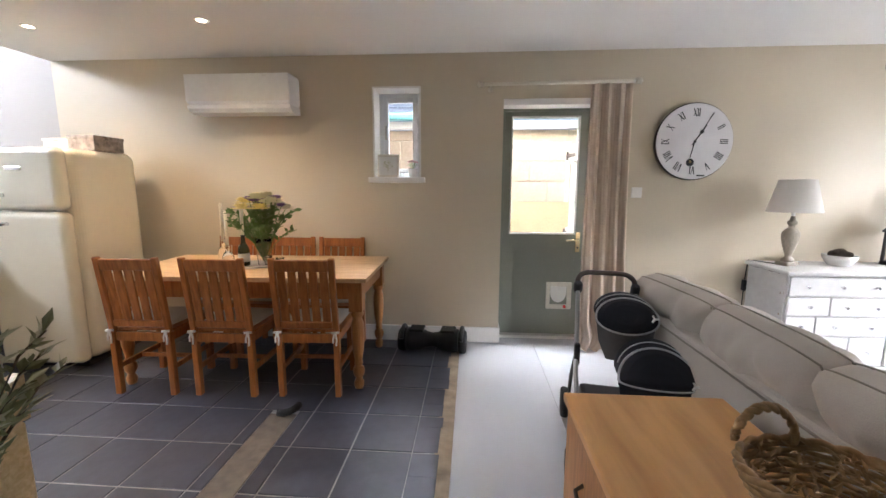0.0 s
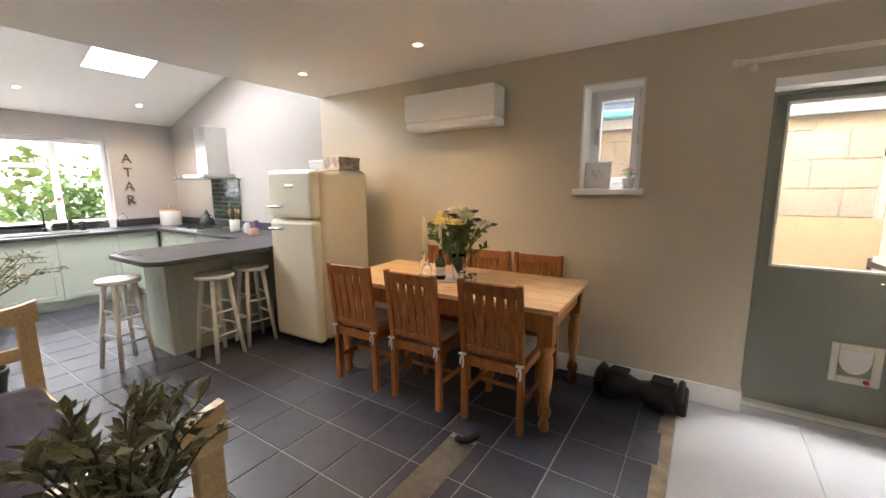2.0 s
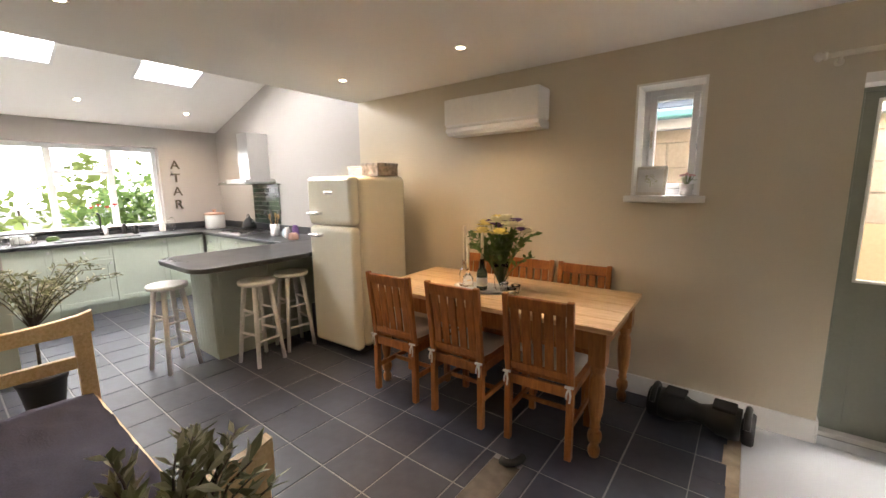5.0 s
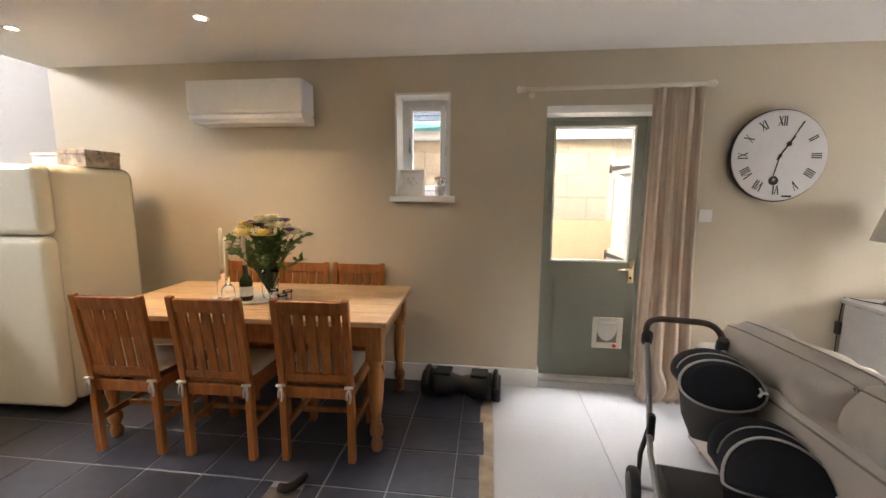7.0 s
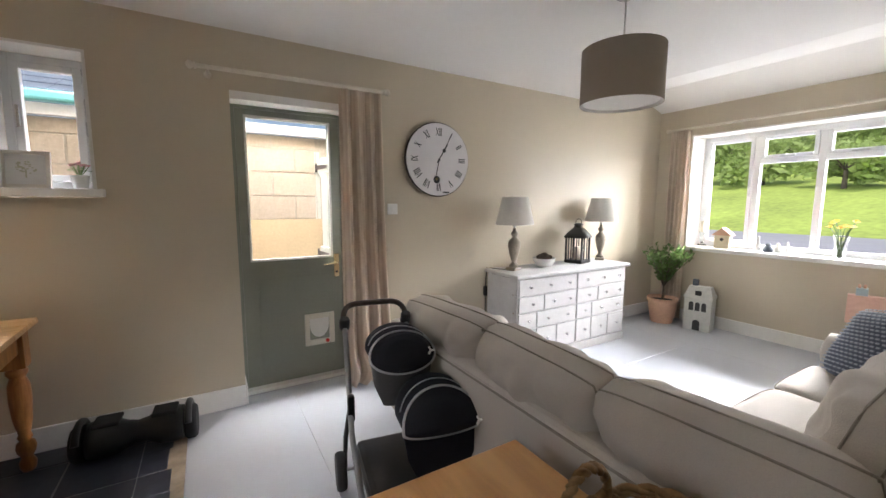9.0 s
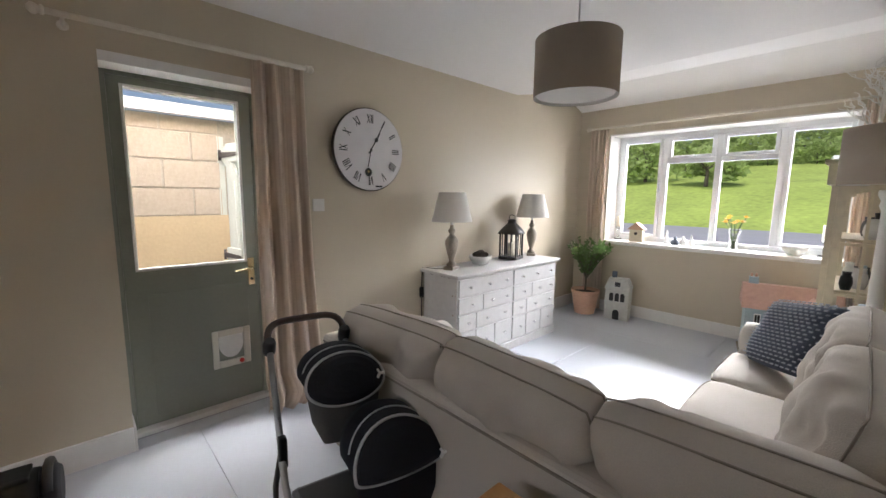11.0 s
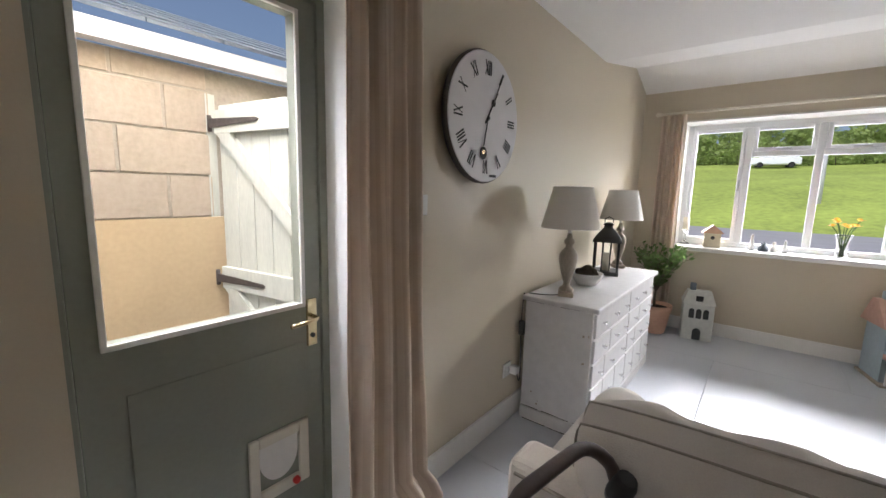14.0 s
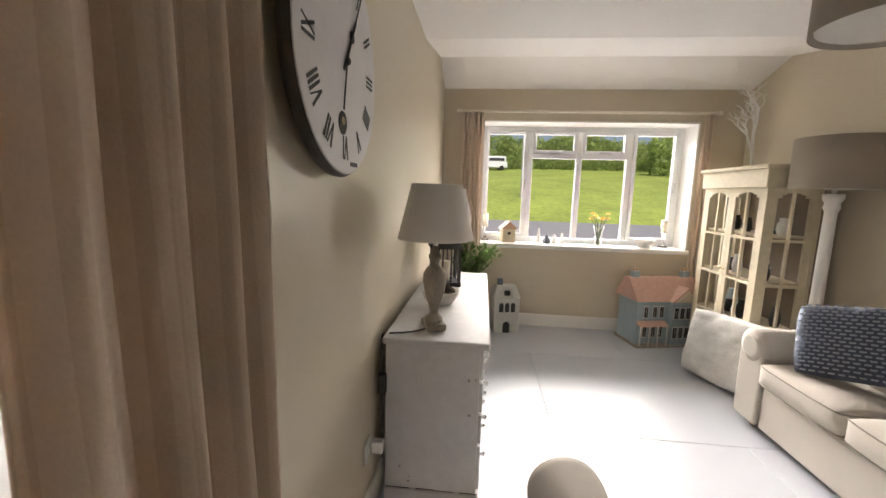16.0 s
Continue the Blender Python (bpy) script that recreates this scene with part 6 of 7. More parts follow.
# ---------------- hoverboard ----------------
hv = thing("hoverboard", "black two-wheeled hoverboard pushed against the skirting", "hoverboard", (-0.56, -0.24, 0), -3)
bm = bmesh.new()
prof = [(0.092, -0.215), (0.099, -0.17), (0.092, -0.10), (0.066, -0.045), (0.056, 0.0), (0.066, 0.045), (0.092, 0.10), (0.099, 0.17), (0.092, 0.215)]
lathe(bm, prof, 24, (0, 0, 0.105), Matrix.Rotation(radians(90), 3, "Y"), 1.1)
part("shell", bm, BLACKP, hv)
for sx in (-1, 1):
    bm = bmesh.new()
    lathe(bm, [(0.05, -0.028), (0.085, -0.03), (0.096, -0.018), (0.096, 0.018), (0.085, 0.03), (0.05, 0.028)], 26, (sx * 0.252, 0, 0.096), Matrix.Rotation(radians(90), 3, "Y"))
    wh = part("wheel", bm, RUBBER, hv)
    bm = bmesh.new()
    lathe(bm, [(0.03, -0.032), (0.05, -0.0285), (0.05, 0.0285), (0.03, 0.032)], 20, (sx * 0.245, 0, 0.096), Matrix.Rotation(radians(90), 3, "Y"))
    part("hub", bm, GREYC, wh)
    bm = bmesh.new()
    box(bm, sx * 0.13 - 0.06, sx * 0.13 + 0.06, -0.065, 0.065, 0.185, 0.207, bevel=0.008)
    part("foot_pad", bm, RUBBER, hv)
    bm = bmesh.new()
    n0 = 8
    tube(bm, [(sx * 0.245 - sx * 0.0, 0.115 * math.cos(a), 0.10 + 0.112 * math.sin(a)) for a in [radians(20 + 140 * i / n0) for i in range(n0 + 1)]], 0.018, 8)
    part("mudguard", bm, BLACKP, hv)

# ---------------- on the dining table ----------------
TT = 0.783
tr = thing("tray", "pale oval serving tray on the dining table", "tray", (-1.90, -0.63, TT), 8)
bm = bmesh.new()
lathe(bm, [(0.10, 0), (0.225, 0.002), (0.24, 0.018), (0.235, 0.02), (0.22, 0.008), (0.05, 0.006)], 36, squash=0.55)
part("tray_body", bm, CERAMIC, tr)


def bottle(at, m, h, label, candle_h):
    b = thing("candle_bottle", label, "bottle", at, 0, "bottles with candles on the table")
    bm = bmesh.new()
    lathe(bm, [(0.004, 0), (0.036, 0.0), (0.038, 0.01), (0.038, h * 0.52), (0.032, h * 0.62), (0.016, h * 0.74), (0.014, h * 0.96), (0.017, h), (0.012, h)], 22)
    part("bottle_body", bm, m, b)
    bm = bmesh.new()
    lathe(bm, [(0.011, h + 0.0005), (0.011, h + candle_h), (0.004, h + candle_h + 0.006)], 14)
    part("candle", bm, WAX, b, "ivory dinner candle")
    return b


bottle((-2.035, -0.685, TT + 0.02), CLEAR, 0.19, "clear glass bottle holding a tall ivory candle", 0.25)
bottle((-1.975, -0.73, TT), CLEAR, 0.17, "clear glass bottle holding a tall ivory candle", 0.24)
b3_ = bottle((-1.875, -0.70, TT + 0.02), BOTTLE, 0.22, "dark wine bottle with a white label and a candle", 0.20)
bm = bmesh.new()
lathe(bm, [(0.0388, 0.03), (0.0388, 0.09)], 22, close=False)
part("bottle_label", bm, PAPER, b3_, "blank white paper label")
fv = glass_jar("flower_vase", "clear glass vase of cream and purple flowers with greenery", (-1.80, -0.56, TT), [(0.004, 0.003), (0.045, 0.004), (0.05, 0.05), (0.055, 0.16), (0.062, 0.20)])
bs, bl = bmesh.new(), bmesh.new()
rng2 = random.Random(17)
sprigs(bs, bl, (0, 0, 0.02), 42, 0.44, 0.26, 0.055, 0.015, rng2, 12, 0.15, 0.45)


def bloom(bm, p, r, layers=4):
    for L_ in range(layers):
        k = 7 + L_
        for j in range(k):
            b = j * 6.283 / k + L_ * 0.4
            up_ = 1.4 - L_ * 0.45
            leaf(bm, p, Vector((math.cos(b), math.sin(b), up_)), Vector((0, 0, 1)), r * (0.7 + 0.12 * L_), r * 0.38)


for k in range(11):
    a = k * 2.4
    rr = 0.19 * math.sqrt((k + 0.5) / 11)
    p = Vector((rr * math.cos(a), rr * math.sin(a), 0.51 - 0.45 * rr + rng2.uniform(-0.02, 0.03)))
    tube(bs, [(0, 0, 0.03), p * 0.55 + Vector((0, 0, 0.05)), p], 0.003, 5)
    bp = bmesh.new()
    bloom(bp, p, 0.07)
    part("bloom", bp, LEMON if k % 3 == 1 else PETAL, fv, "pale yellow rose bloom" if k % 3 == 1 else "cream rose bloom")
for k in range(10):
    a, rr = k * 2.0 + 0.5, rng2.uniform(0.03, 0.16)
    p = Vector((rr * math.cos(a), rr * math.sin(a), 0.45 + rng2.uniform(-0.03, 0.05)))
    tube(bs, [(0, 0, 0.03), p * 0.55 + Vector((0, 0, 0.05)), p], 0.0025, 5)
    bq = bmesh.new()
    bloom(bq, p, 0.05, 3)
    part("bloom", bq, PURPLE, fv, "small purple bloom")
part("stalk", bs, LEAFG, fv)
part("greenery", bl, LEAFG, fv)
for k, (x, y) in enumerate(((-1.72, -0.66), (-1.66, -0.60), (-1.64, -0.70))):
    g_ = glass_jar("tea_light_glass", "small clear tea light glass on the table", (x, y, TT + (0.02 if k == 0 else 0)), [(0.003, 0.002), (0.024, 0.003), (0.027, 0.05), (0.032, 0.062)])
    tagged(g_, group="tea lights on the table", category="candle")

# ---------------- small window sill ----------------
pf = thing("tree_picture", "pale wooden picture frame with a small tree print", "picture", (-0.985, 0.09, 1.4505), 0)
lean = Matrix.Rotation(radians(-8), 4, "X")
bm = bmesh.new()
for a, b, c, e in ((-0.10, -0.08, 0.0, 0.20), (0.08, 0.10, 0.0, 0.20), (-0.08, 0.08, 0.0, 0.02), (-0.08, 0.08, 0.18, 0.20)):
    box(bm, a, b, -0.012, 0.008, c, e, bevel=0.002, turn=lean)
part("frame", bm, FRAMEW, pf)
bm = bmesh.new()
box(bm, -0.08, 0.08, -0.003, 0.004, 0.02, 0.18, turn=lean)
mount = part("mount", bm, PAPER, pf)
bm = bmesh.new()
for k in range(40):
    a, r_ = rng2.uniform(0, 6.28), 0.035 * math.sqrt(rng2.random())
    box(bm, -0.004, 0.004, -0.0045, -0.0032, -0.003, 0.003, turn=lean @ Matrix.Translation((r_ * 1.2 * math.cos(a), 0, 0.112 + r_ * math.sin(a))))
box(bm, -0.003, 0.003, -0.0045, -0.0032, 0.055, 0.10, turn=lean)
part("print", bm, LEAFL, mount, "grey green tree print")
pt = thing("flower_pot", "small white pot of pink flowers on the sill", "plant", (-0.765, 0.085, 1.4505))
bm = bmesh.new()
lathe(bm, [(0.03, 0), (0.033, 0.004), (0.042, 0.075), (0.038, 0.075), (0.034, 0.06)], 20)
part("pot", bm, CERAMIC, pt)
bs, bp = bmesh.new(), bmesh.new()
for k in range(12):
    a, rr = k * 2.4, 0.05 * math.sqrt(k / 12)
    p = Vector((rr * math.cos(a), rr * math.sin(a), 0.14 - rr * 0.4))
    tube(bs, [(0, 0, 0.06), p], 0.002, 5)
    leaf(bs, p * 0.8, Vector((math.cos(a), math.sin(a), 0.1)), Vector((0, 0, 1)), 0.03, 0.01)
    bloom(bp, p, 0.02, 2)
part("stalk", bs, LEAFG, pt)
part("blooms", bp, PINK, pt)
# ---------------- bench ----------------
be = thing("wooden_bench", "pale pine high-ended settle with a dark plum seat cover", "bench", (-2.22, -2.90, 0))
BX, BY0, BY1 = 0.89, -0.27, 0.27
for sx in (-1, 1):
    x = sx * BX
    for y in (BY0, BY1):
        bm = bmesh.new()
        box(bm, x - 0.022, x + 0.022, y - 0.035, y + 0.035, 0, 0.80, bevel=0.006)
        part("post", bm, BENCHW, be)
    bm = bmesh.new()
    n_ = 12
    outline = [(BY0 - 0.05, 0.8005), (BY0 + 0.59, 0.8005)] + [(BY0 - 0.05 + 0.64 * (n_ - i) / n_, 0.905 - 0.03 * math.sin(math.pi * i / n_) + (0.008 if i in (0, n_) else 0)) for i in range(n_ + 1)]
    va, vb = [[bm.verts.new((x + s_ * 0.02, q[0], q[1])) for q in outline] for s_ in (-1, 1)]
    bm.faces.new(va)
    bm.faces.new(vb[::-1])
    for i in range(len(outline)):
        j = (i + 1) % len(outline)
        bm.faces.new((va[j], va[i], vb[i], vb[j]))
    bmesh.ops.recalc_face_normals(bm, faces=bm.faces)
    bmesh.ops.bevel(bm, geom=[e_ for e_ in bm.edges if abs(e_.verts[0].co.x - e_.verts[1].co.x) < 1e-6], offset=0.004, segments=2, affect="EDGES")
    part("top_rail", bm, BENCHW, be)
    slab("mid_rail", BENCHW, (x - 0.014, x + 0.014, BY0 + 0.0355, BY1 - 0.0355, 0.62, 0.685), parent=be, bevel=0.004)
    slab("low_rail", BENCHW, (x - 0.014, x + 0.014, BY0 + 0.0355, BY1 - 0.0355, 0.34, 0.43), parent=be, bevel=0.004)
slab("front_rail", BENCHW, (-BX + 0.0225, BX - 0.0225, BY1 - 0.02, BY1 + 0.012, 0.33, 0.43), parent=be, bevel=0.004)
slab("back_rail", BENCHW, (-BX + 0.0225, BX - 0.0225, BY0 - 0.012, BY0 + 0.014, 0.33, 0.43), parent=be, bevel=0.004)
slab("back_rail", BENCHW, (-BX + 0.0225, BX - 0.0225, BY0 - 0.014, BY0 + 0.014, 0.66, 0.80), parent=be, bevel=0.006)
slab("seat", BENCHW, (-BX + 0.0225, BX - 0.0225, BY0 + 0.0145, BY1 + 0.02, 0.4305, 0.455), parent=be, bevel=0.004)
bm = bmesh.new()
nx_, ny_ = 40, 16
g = [[bm.verts.new((-BX + 0.05 + (2 * BX - 0.1) * i / nx_, BY0 + 0.03 + (BY1 + 0.035 - BY0 - 0.03) * j / ny_,
                    0.475 + 0.018 * (1 - abs(2 * j / ny_ - 1) ** 4) + 0.016 * noise.noise(Vector((i * 0.28, j * 0.4, 2))) + 0.012 * noise.noise(Vector((i * 0.9, j * 0.7, 5))) - (0.16 if j == ny_ else 0))) for j in range(ny_ + 1)] for i in range(nx_ + 1)]
for i in range(nx_):
    for j in range(ny_):
        f_ = bm.faces.new((g[i][j], g[i + 1][j], g[i + 1][j + 1], g[i][j + 1]))
        f_.smooth = True
cv = thing("blanket", "crumpled dark plum blanket spread over the bench seat", "blanket", (-2.22, -2.90, 0))
ob = part("cloth", bm, BLANKET, cv)
md = ob.modifiers.new("thick", "SOLIDIFY")
md.thickness = 0.014

# ---------------- kitchen ----------------
WT = 0.92


def cabinet_unit(x, y, rz_, w, drawers=0, group="kitchen base units"):
    """A base unit whose front faces its own -y; its back stands at y = 0.6."""
    u = thing("kitchen_cabinet", "pale sage shaker base unit with a framed door", "cabinet", (x, y, 0), rz_, group)
    slab("body", KGREEN, (0.0005, w - 0.0005, 0.022, 0.58, 0.12, WT - 0.0405), parent=u)
    slab("plinth", KGREEN, (0.001, w - 0.001, 0.06, 0.08, 0, 0.1195), parent=u)
    spans = [(0.124, WT - 0.045)] if not drawers else [(0.124, 0.68), (0.688, WT - 0.045)]
    for z0, z1 in spans:
        bm = bmesh.new()
        s = 0.065 if z1 - z0 > 0.3 else 0.03
        for a, b, c, e in ((0.004, s, z0, z1), (w - s, w - 0.004, z0, z1), (s, w - s, z0, z0 + s), (s, w - s, z1 - s, z1)):
            box(bm, a, b, 0.0, 0.0215, c, e)
        d = part("door" if z1 - z0 > 0.3 else "drawer", bm, KGREEN, u)
        slab("panel", KGREEN, (s, w - s, 0.010, 0.0210, z0 + s, z1 - s), parent=d)
        bm = bmesh.new()
        kx, kz = (w - 0.035, z1 - 0.05) if z1 - z0 > 0.3 else (w / 2, (z0 + z1) / 2)
        lathe(bm, [(0.006, 0), (0.006, 0.012), (0.015, 0.018), (0.013, 0.028)], 12, (kx, 0.0, kz), Matrix.Rotation(radians(90), 3, "X"))
        part("knob", bm, STEEL, d, "round steel knob")
    return u


FX = -6.74
# along the end wall, fronts facing +x
y = -3.28
for w in (0.45, 0.60, 0.55, 0.60, 0.46):
    cabinet_unit(FX, y, 90, w, 1 if w == 0.55 else 0)
    y += w
# along the north wall
for x, w, dr in ((-6.70, 0.40, 1), (-6.30, 0.60, 0), (-5.70, 0.60, 1), (-5.10, 0.50, 0)):
    cabinet_unit(x, -0.602, 0, w, dr)
# peninsula carcass with panelled end and bar side
pn = thing("peninsula", "pale sage panelled breakfast bar under a dark worktop", "breakfast bar", (0, 0, 0))
slab("body", KGREEN, (-4.54, -4.09, -1.60, -0.62, 0.0, WT - 0.0405), parent=pn, bevel=0.004)
for y0 in (-1.55, -1.09):
    slab("panel", KGREEN, (-4.0895, -4.078, y0, y0 + 0.44, 0.10, WT - 0.09), parent=pn, bevel=0.003)
for k in range(7):
    slab("end_board", KGREEN, (-4.53 + k * 0.062, -4.473 + k * 0.062, -1.609, -1.6005, 0.06, WT - 0.07), parent=pn, bevel=0.003)


def worktop(name, pts, label, r=0.0):
    bm = bmesh.new()
    a = [bm.verts.new((x, y, WT - 0.04)) for x, y in pts]
    b = [bm.verts.new((x, y, WT)) for x, y in pts]
    bm.faces.new(a), bm.faces.new(b)
    for i in range(len(pts)):
        k = (i + 1) % len(pts)
        bm.faces.new((a[i], a[k], b[k], b[i]))
    bmesh.ops.recalc_face_normals(bm, faces=bm.faces)
    es = [e for e in bm.edges if abs(e.verts[0].co.z - e.verts[1].co.z) < 1e-5]
    bmesh.ops.bevel(bm, geom=es, offset=0.006, segments=2, profile=0.5, affect="EDGES")
    return tagged(part(name, bm, WORKTOP), label, "worktop")


def corner(cx, cy, r, a0, a1, n=6):
    return [(cx + r * math.cos(radians(a0 + (a1 - a0) * i / n)), cy + r * math.sin(radians(a0 + (a1 - a0) * i / n))) for i in range(n + 1)]


worktop("worktop", [(KX + 0.001, -3.29), (FX + 0.035, -3.29), (FX + 0.035, -0.64), (-4.5905, -0.64), (-4.5905, -0.001), (KX + 0.001, -0.001)], "dark charcoal worktop along two kitchen walls")
worktop("worktop", corner(-4.42, -1.70, 0.17, 180, 270) + corner(-3.84, -1.72, 0.15, 270, 360) + [(-3.69, -0.92), (-3.72, -0.85), (-3.72, -0.001), (-4.59, -0.001)],
        "dark charcoal breakfast bar top with rounded corners")
setting(slab("upstand", WORKTOP, (KX + 0.001, KX + 0.02, -3.29, -0.021, WT + 0.0005, WT + 0.10), (KX + 0.001, -3.75, -0.02, -0.001, WT + 0.0005, WT + 0.10), bevel=0.002), "dark upstand along the worktop", "trim")

hb = thing("gas_hob", "steel gas hob with black pan supports", "hob", (-6.0, -0.33, WT))
slab("hob_plate", STEEL, (-0.29, 0.29, -0.25, 0.25, 0.0005, 0.012), parent=hb, bevel=0.004)
for sx in (-0.14, 0.14):
    for sy in (-0.11, 0.12):
        bm = bmesh.new()
        lathe(bm, [(0.045, 0.0125), (0.045, 0.022), (0.03, 0.028)], 18, (sx, sy, 0))
        part("burner", bm, BLACKM, hb)
    bm = bmesh.new()
    for q in ((sx - 0.12, sx + 0.12, -0.115, -0.105), (sx - 0.12, sx + 0.12, 0.115, 0.125), (sx - 0.005, sx + 0.005, -0.22, 0.22), (sx - 0.12, sx - 0.11, -0.22, 0.22), (sx + 0.11, sx + 0.12, -0.22, 0.22)):
        box(bm, q[0], q[1], q[2], q[3], 0.03, 0.042)
    for ax in (-0.115, 0.115):
        for ay in (-0.2, 0.2):
            box(bm, sx + ax - 0.004, sx + ax + 0.004, ay - 0.004, ay + 0.004, 0.0125, 0.03)
    part("pan_support", bm, BLACKM, hb)
ho = thing("cooker_hood", "steel chimney cooker hood with a curved glass canopy", "cooker hood", (-6.0, -0.001, 0))
slab("chimney", STEEL, (-0.14, 0.14, -0.29, 0, 1.655, 2.28), parent=ho, bevel=0.003)
slab("hood_body", STEEL, (-0.28, 0.28, -0.42, 0, 1.60, 1.6545), parent=ho, bevel=0.006)
bm = bmesh.new()
n_ = 14
lo, hi = [], []
for i in range(n_ + 1):
    u = -1 + 2 * i / n_
    x, z = u * 0.45, 1.635 - 0.055 * u * u
    lo.append((bm.verts.new((x, -0.48, z)), bm.verts.new((x, -0.02, z))))
    hi.append((bm.verts.new((x, -0.48, z + 0.007)), bm.verts.new((x, -0.02, z + 0.007))))
for i in range(n_):
    for s in (lo, hi):
        bm.faces.new((s[i][0], s[i + 1][0], s[i + 1][1], s[i][1]))
    for k in (0, 1):
        bm.faces.new((lo[i][k], lo[i + 1][k], hi[i + 1][k], hi[i][k]))
for i in (0, n_):
    bm.faces.new((lo[i][0], lo[i][1], hi[i][1], hi[i][0]))
part("canopy", bm, GREENG, ho, "curved green tinted glass canopy")
sp = thing("splashback", "dark green brick shaped glazed tiles behind the hob", "splashback", kind="structure")
slab("bed", GROUT, (-6.36, -5.64, -0.006, -0.0005, WT + 0.102, 1.60), parent=sp)
for r_ in range(9):
    z0 = WT + 0.106 + r_ * 0.0638
    x = -6.358 - (0.07 if r_ % 2 else 0)
    while x < -5.66:
        a, b = max(x, -6.358), min(x + 0.14, -5.642)
        if b - a > 0.015:
            slab("tile", TILEG, (a + 0.0015, b - 0.0015, -0.013, -0.0065, z0 + 0.0015, z0 + 0.0615), parent=sp, bevel=0.002)
        x += 0.143

# sink and tap
sk = thing("sink", "dark inset kitchen sink with a black mixer tap", "sink", (-7.08, -1.75, WT))
slab("rim", BLACKM, (-0.22, 0.22, -0.42, 0.42, 0.0005, 0.012), parent=sk, bevel=0.005)
slab("bowl", INK, (-0.18, 0.16, -0.36, 0.02, 0.0125, 0.016), parent=sk, bevel=0.001)
bm = bmesh.new()
lathe(bm, [(0.025, 0.0125), (0.022, 0.05), (0.014, 0.06)], 14, (-0.19, 0.1, 0))
tube(bm, [(-0.19, 0.1, 0.05), (-0.19, 0.1, 0.26)] + arc((-0.19, 0.1, 0.26), (-0.19, 0.08, 0.34), (-0.08, 0.06, 0.30)), 0.011, 8)
part("tap", bm, BLACKM, sk)


def crock(name, label, cat, at, prof, m, seg=22):
    t = thing(name, label, cat, at)
    bm = bmesh.new()
    lathe(bm, prof, seg)
    part("vessel", bm, m, t)
    return t


bb = crock("bread_crock", "large white enamel bread crock with a wooden lid", "jar", (-7.05, -0.30, WT), [(0.13, 0), (0.14, 0.01), (0.14, 0.20), (0.135, 0.215)], CERAMIC)
bm = bmesh.new()
lathe(bm, [(0.143, 0.2155), (0.143, 0.235), (0.10, 0.25), (0.02, 0.255), (0.02, 0.27), (0.032, 0.285), (0.02, 0.295)], 24)
part("lid", bm, TERRA, bb, "terracotta brown lid")
kt = crock("kettle", "black stove kettle standing on the hob", "kettle", (-6.14, -0.22, WT + 0.0425), [(0.09, 0), (0.10, 0.01), (0.095, 0.05), (0.06, 0.12), (0.03, 0.15), (0.012, 0.155), (0.014, 0.17)], BLACKM)
bm = bmesh.new()
tube(bm, arc((-0.07, 0, 0.10), (-0.02, 0, 0.30), (0.07, 0, 0.10)), 0.008, 8)
part("handle", bm, BLACKP, kt)
bm = bmesh.new()
tube(bm, [(0.07, 0, 0.06), (0.11, 0, 0.11), (0.14, 0, 0.12)], 0.014, 8, 0.009)
part("spout", bm, CHROME, kt)
ut = crock("utensil_pot", "white crock filled with dark cooking utensils", "pot", (-5.30, -0.30, WT), [(0.055, 0), (0.06, 0.006), (0.06, 0.15), (0.052, 0.15), (0.05, 0.02)], CERAMIC)
rng2 = random.Random(2)
for k in range(8):
    a = k * 0.8
    p = Vector((0.02 * math.cos(a), 0.02 * math.sin(a), 0.03))
    q = Vector((rng2.uniform(0.05, 0.10) * math.cos(a), rng2.uniform(0.05, 0.10) * math.sin(a), 0.27 + rng2.uniform(-0.03, 0.05)))
    bm = bmesh.new()
    tube(bm, [p, q], 0.006, 6)
    lathe(bm, [(0.008, -0.03), (0.024, -0.01), (0.026, 0.02), (0.014, 0.04)], 10, q, None, 0.4)
    part("utensil", bm, BLACKP if k % 3 else WICKER, ut)
for k, (x, yy_, m_, h_, r_) in enumerate(((-5.08, -0.28, BLUEH, 0.10, 0.045), (-4.95, -0.34, PAPER, 0.13, 0.035), (-4.83, -0.30, PURPLE, 0.16, 0.04), (-4.72, -0.40, PINKR, 0.08, 0.06))):
    crock("kitchen_jar", "small coloured jar on the worktop by the fridge", "jar", (x, yy_, WT), [(r_ * 0.9, 0), (r_, 0.01), (r_, h_ * 0.75), (r_ * 0.7, h_ * 0.9), (r_ * 0.72, h_)], m_)
for k, (yy_, m_, h_, r_) in enumerate(((-0.95, PAPER, 0.14, 0.04), (-1.28, BLACKM, 0.12, 0.04), (-1.40, BLACKM, 0.15, 0.03), (-2.42, CERAMIC, 0.10, 0.09), (-2.15, LEAFG, 0.06, 0.06), (-2.75, CERAMIC, 0.09, 0.10))):
    crock("kitchen_jar", "jar or bowl standing by the sink", "jar", (-7.27 if yy_ > -2 else -7.12, yy_, WT if yy_ > -2 else WT), [(r_ * 0.9, 0), (r_, 0.01), (r_, h_ * 0.75), (r_ * 0.7, h_ * 0.9), (r_ * 0.72, h_)], m_)
cl = glass_jar("glass_lantern", "small clear glass lantern on the kitchen worktop", (-7.28, -0.82, WT), [(0.004, 0.002), (0.05, 0.004), (0.05, 0.15), (0.02, 0.19), (0.015, 0.20)])
rf = thing("red_flowers", "red flowers in a small vase at the kitchen window", "flowers", (-7.30, -1.60, WT))
bm = bmesh.new()
lathe(bm, [(0.025, 0), (0.03, 0.06), (0.018, 0.13)], 14)
